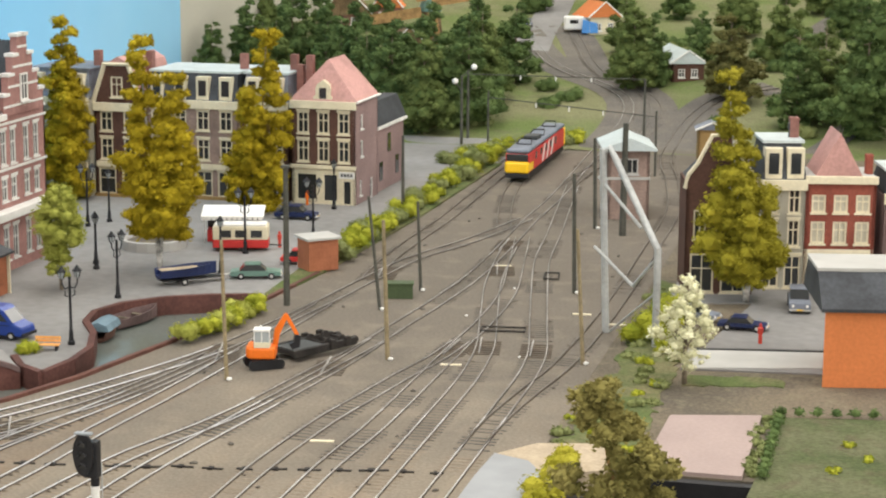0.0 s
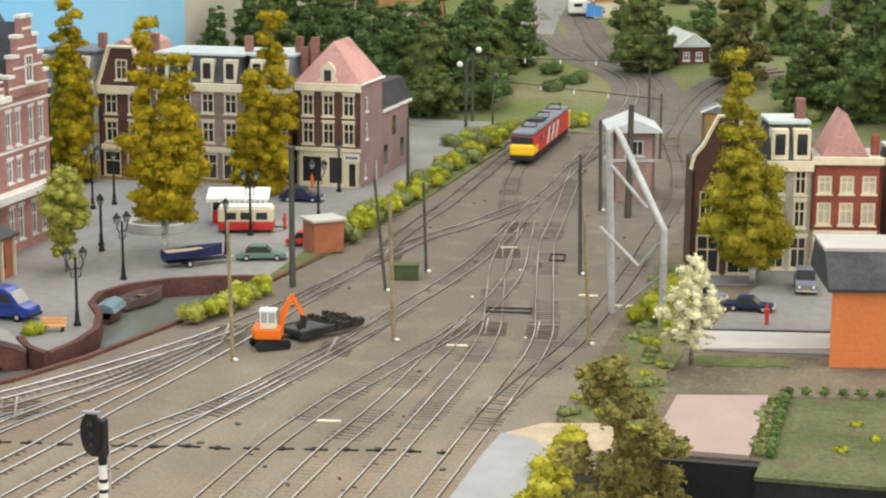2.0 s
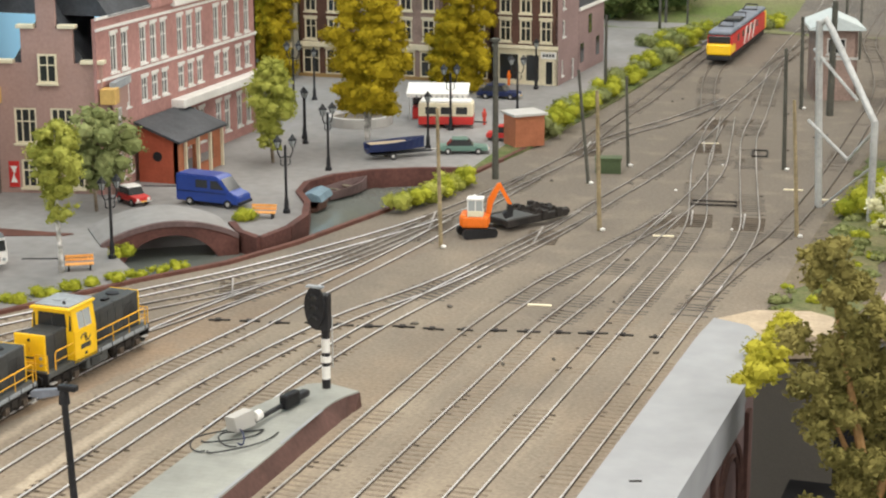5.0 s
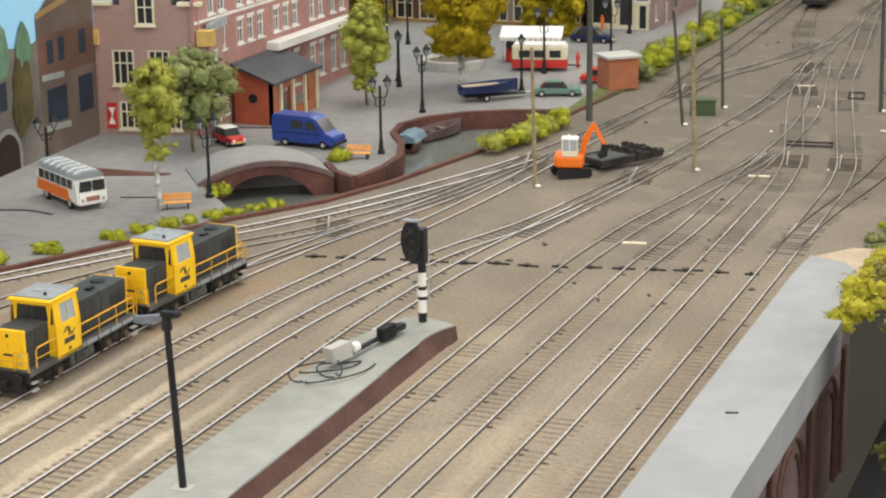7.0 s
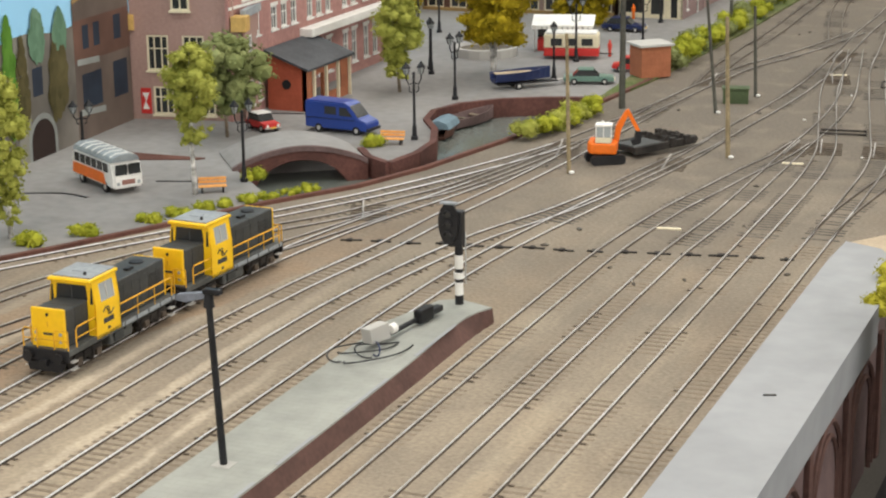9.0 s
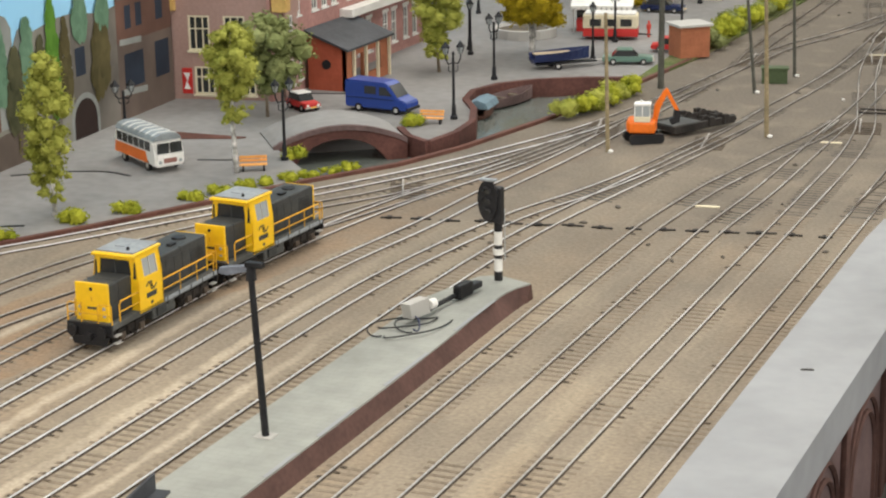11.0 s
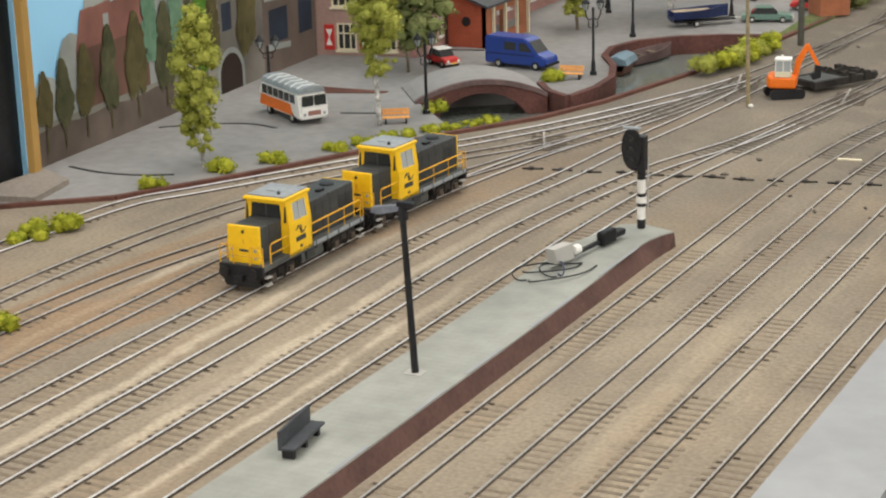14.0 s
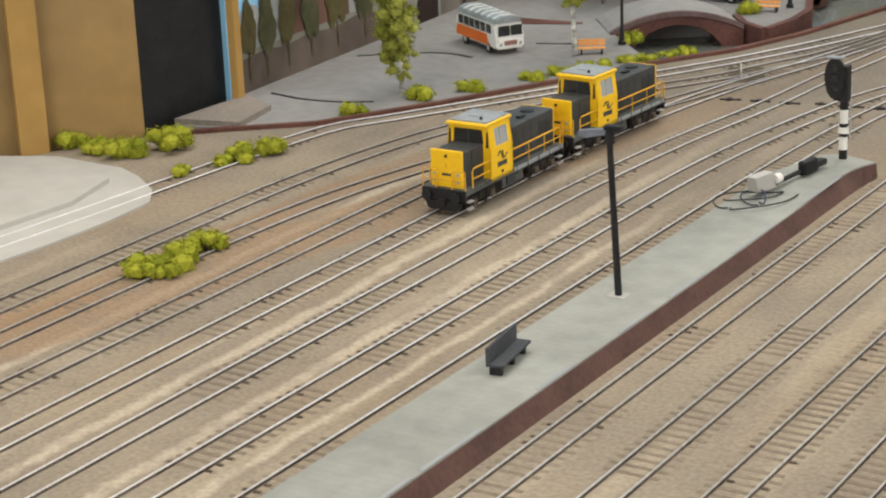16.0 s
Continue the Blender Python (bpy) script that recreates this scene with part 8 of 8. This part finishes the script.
# ---- far scenery ----
def far_house(x, y, rz, W, D, H, wallm, roofm, label, top=2.6):
    z = hill(x, y) - 0.2
    th = thing("house", x, y, z, rz, label, "house", "far cottages")
    wall(th, W, H, [(W * 0.2, W * 0.4, 0.9, 2.2), (W * 0.6, W * 0.8, 0.9, 2.2)], M[wallm], local(0, 0, 0, 0), M["white"], (1, 1))
    wall(th, D, H, [(D * 0.3, D * 0.6, 0.9, 2.2)], M[wallm], local(W, 0, 0, 90), M["white"], (1, 1))
    wall(th, D, H, [], M[wallm], local(0, D, 0, -90))
    wall(th, W, H, [], M[wallm], local(W, D, 0, 180))
    part("roof", prism(B(), [(-0.4, H), (W + 0.4, H), (W / 2, H + top)], -0.4, D + 0.4, "y"), M[roofm], th)
    part("barge_board", tube(B(), [(-0.45, -0.45, H), (W / 2, -0.45, H + top + 0.05), (W + 0.45, -0.45, H)], 0.14), M["white"], th)


thatch = mat("thatch", (0.22, 0.15, 0.08), 0.95, vary=0.25, size=1.0)
M["thatch"] = thatch
far_house(-51.8, 329, 35, 5.6, 6, 3.2, "cream", "terracotta", "white cottage with orange tiled roof")
far_house(-33.8, 298, 20, 5.0, 13, 3.0, "brick_dk", "zinc", "long shed with pale metal roof", 2.0)
far_house(-100, 330, 15, 9, 8, 2.6, "brick", "thatch", "thatched farmhouse on the hillside", 5.0)
far_house(-92, 336, 10, 5, 6, 3.0, "brick", "terracotta", "small brick farmhouse on the hillside", 3.4)
far_house(-80, 300, 20, 8, 7, 3.0, "brick_dk", "thatch", "thatched barn below the mill", 4.2)
far_house(-24, 247, 10, 3.4, 3.4, 4.6, "ochre", "slate_lt", "small ochre platform hut by the line", 0.9)


def windmill():
    x, y = -74, 306
    z = hill(x, y)
    th = thing("windmill", x, y, z, 0, "wooden windmill with broad brown sails", "windmill")
    part("tower", lathe(B(), [(2.6, 0), (1.9, 5.5), (1.6, 8)], 8), M["thatch"], th)
    part("cap", lathe(B(), [(1.9, 8), (1.9, 8.6), (1.1, 10.2), (0.1, 10.8)], 10), M["sage"], th)
    for k in range(4):
        a = radians(10 + 90 * k)
        m = local(0, -2.4, 8.8, 0) @ Matrix.Rotation(-a, 4, "Y")
        part("sail", box(B(), 1.0, 11.0, -0.05, 0.05, -0.15, 1.5), M["wood"], th, at=m)


windmill()


def far_vehicles():
    z = hill(-54, 331)
    th = thing("caravan", -54, 331, z, 12, "white touring caravan with a blue tent", "caravan")
    part("body", box(B(), -2.6, 1.2, -1.1, 1.1, 0.4, 2.7, 0.3), M["white"], th)
    part("window", box(B(), -1.6, -0.2, -1.13, -1.1, 1.5, 2.1), M["glass"], th)
    part("tent", prism(B(), [(0.4, 0), (3.2, 0), (3.0, 1.7), (0.6, 2.2)], -2.4, -1.1, "y"), mat("tent_blue", (0.10, 0.32, 0.75), vary=0.08), th)
    park(-63.6, 334, 10, 4.2, "navy", "dark car on the far road", z=hill(-63.6, 334) + 0.1)
    verts, faces = [], []
    for k in range(18):
        y = 318 + 7 * k
        x = -60 - 0.5 * k
        for s in (-3.2, 3.2):
            verts.append((x + s, y, hill(x + s, y) + 0.08))
    faces = [(2 * k, 2 * k + 1, 2 * k + 3, 2 * k + 2) for k in range(17)]
    tagged(new("road", raw_mesh("road", verts, faces, M["asphalt"])), "grey far road running uphill", "road", kind="structure")
    verts = []
    for k in range(26):
        y = 262 + 4.0 * k
        x = -10 + 5 * math.sin(k * 0.28)
        for s in (-2.0, 2.0):
            verts.append((x + s, y, hill(x + s, y) + 0.06))
    faces = [(2 * k, 2 * k + 1, 2 * k + 3, 2 * k + 2) for k in range(25)]
    tagged(new("road", raw_mesh("road", verts, faces, M["yard"])), "sandy footpath winding through the woods", "path", kind="structure")
    # gravel bed under the far line
    for key in "gpo":
        line = [q for q in spline(TRACKS[key], 3.0) if q.y > 255]
        verts = []
        for k, q in enumerate(line):
            d = (line[min(k + 1, len(line) - 1)] - line[max(k - 1, 0)]).normalized()
            side = Vector((d.y, -d.x, 0))
            for s in (-3.2, 3.2):
                v = q + side * s
                verts.append((v.x, v.y, hill(v.x, v.y) * (1 if v.y > 262 else 0) + 0.03))
        faces = [(2 * k, 2 * k + 1, 2 * k + 3, 2 * k + 2) for k in range(len(line) - 1)]
        tagged(new("track_bed", raw_mesh("track_bed", verts, faces, M["yard"])), "grey gravel bed of the far line", "gravel", kind="structure")


far_vehicles()


def street_lines():
    for pts in ([(-82.4, 98.5), (-80, 98.0), (-78.2, 98.0), (-76.2, 98.4), (-74.4, 99.3)], [(-83.5, 110.5), (-80.5, 112.8), (-77.6, 113.9), (-75.2, 113.4)], [(-73.2, 119.4), (-70.8, 120.2), (-68.6, 121.2)], [(-78, 144), (-73, 145.5), (-69.6, 146.8)]):
        line = spline(pts, 0.8)
        v, f = sweep(line, 0, [(-0.11, 0.0), (0.11, 0.0), (0.11, 0.17), (-0.11, 0.17)])
        tagged(new("kerb", raw_mesh("kerb", v, f, M["iron"])), "thin dark kerb line in the street", "kerb", kind="structure")
    solo("kerb", prism(B(), [(-79.6, 124.5), (-73.8, 126.6), (-73.4, 127.2), (-79.8, 127.0)], 0, 0.2), M["kerb"], label="low rust-red traffic island", category="kerb", kind="structure")


street_lines()
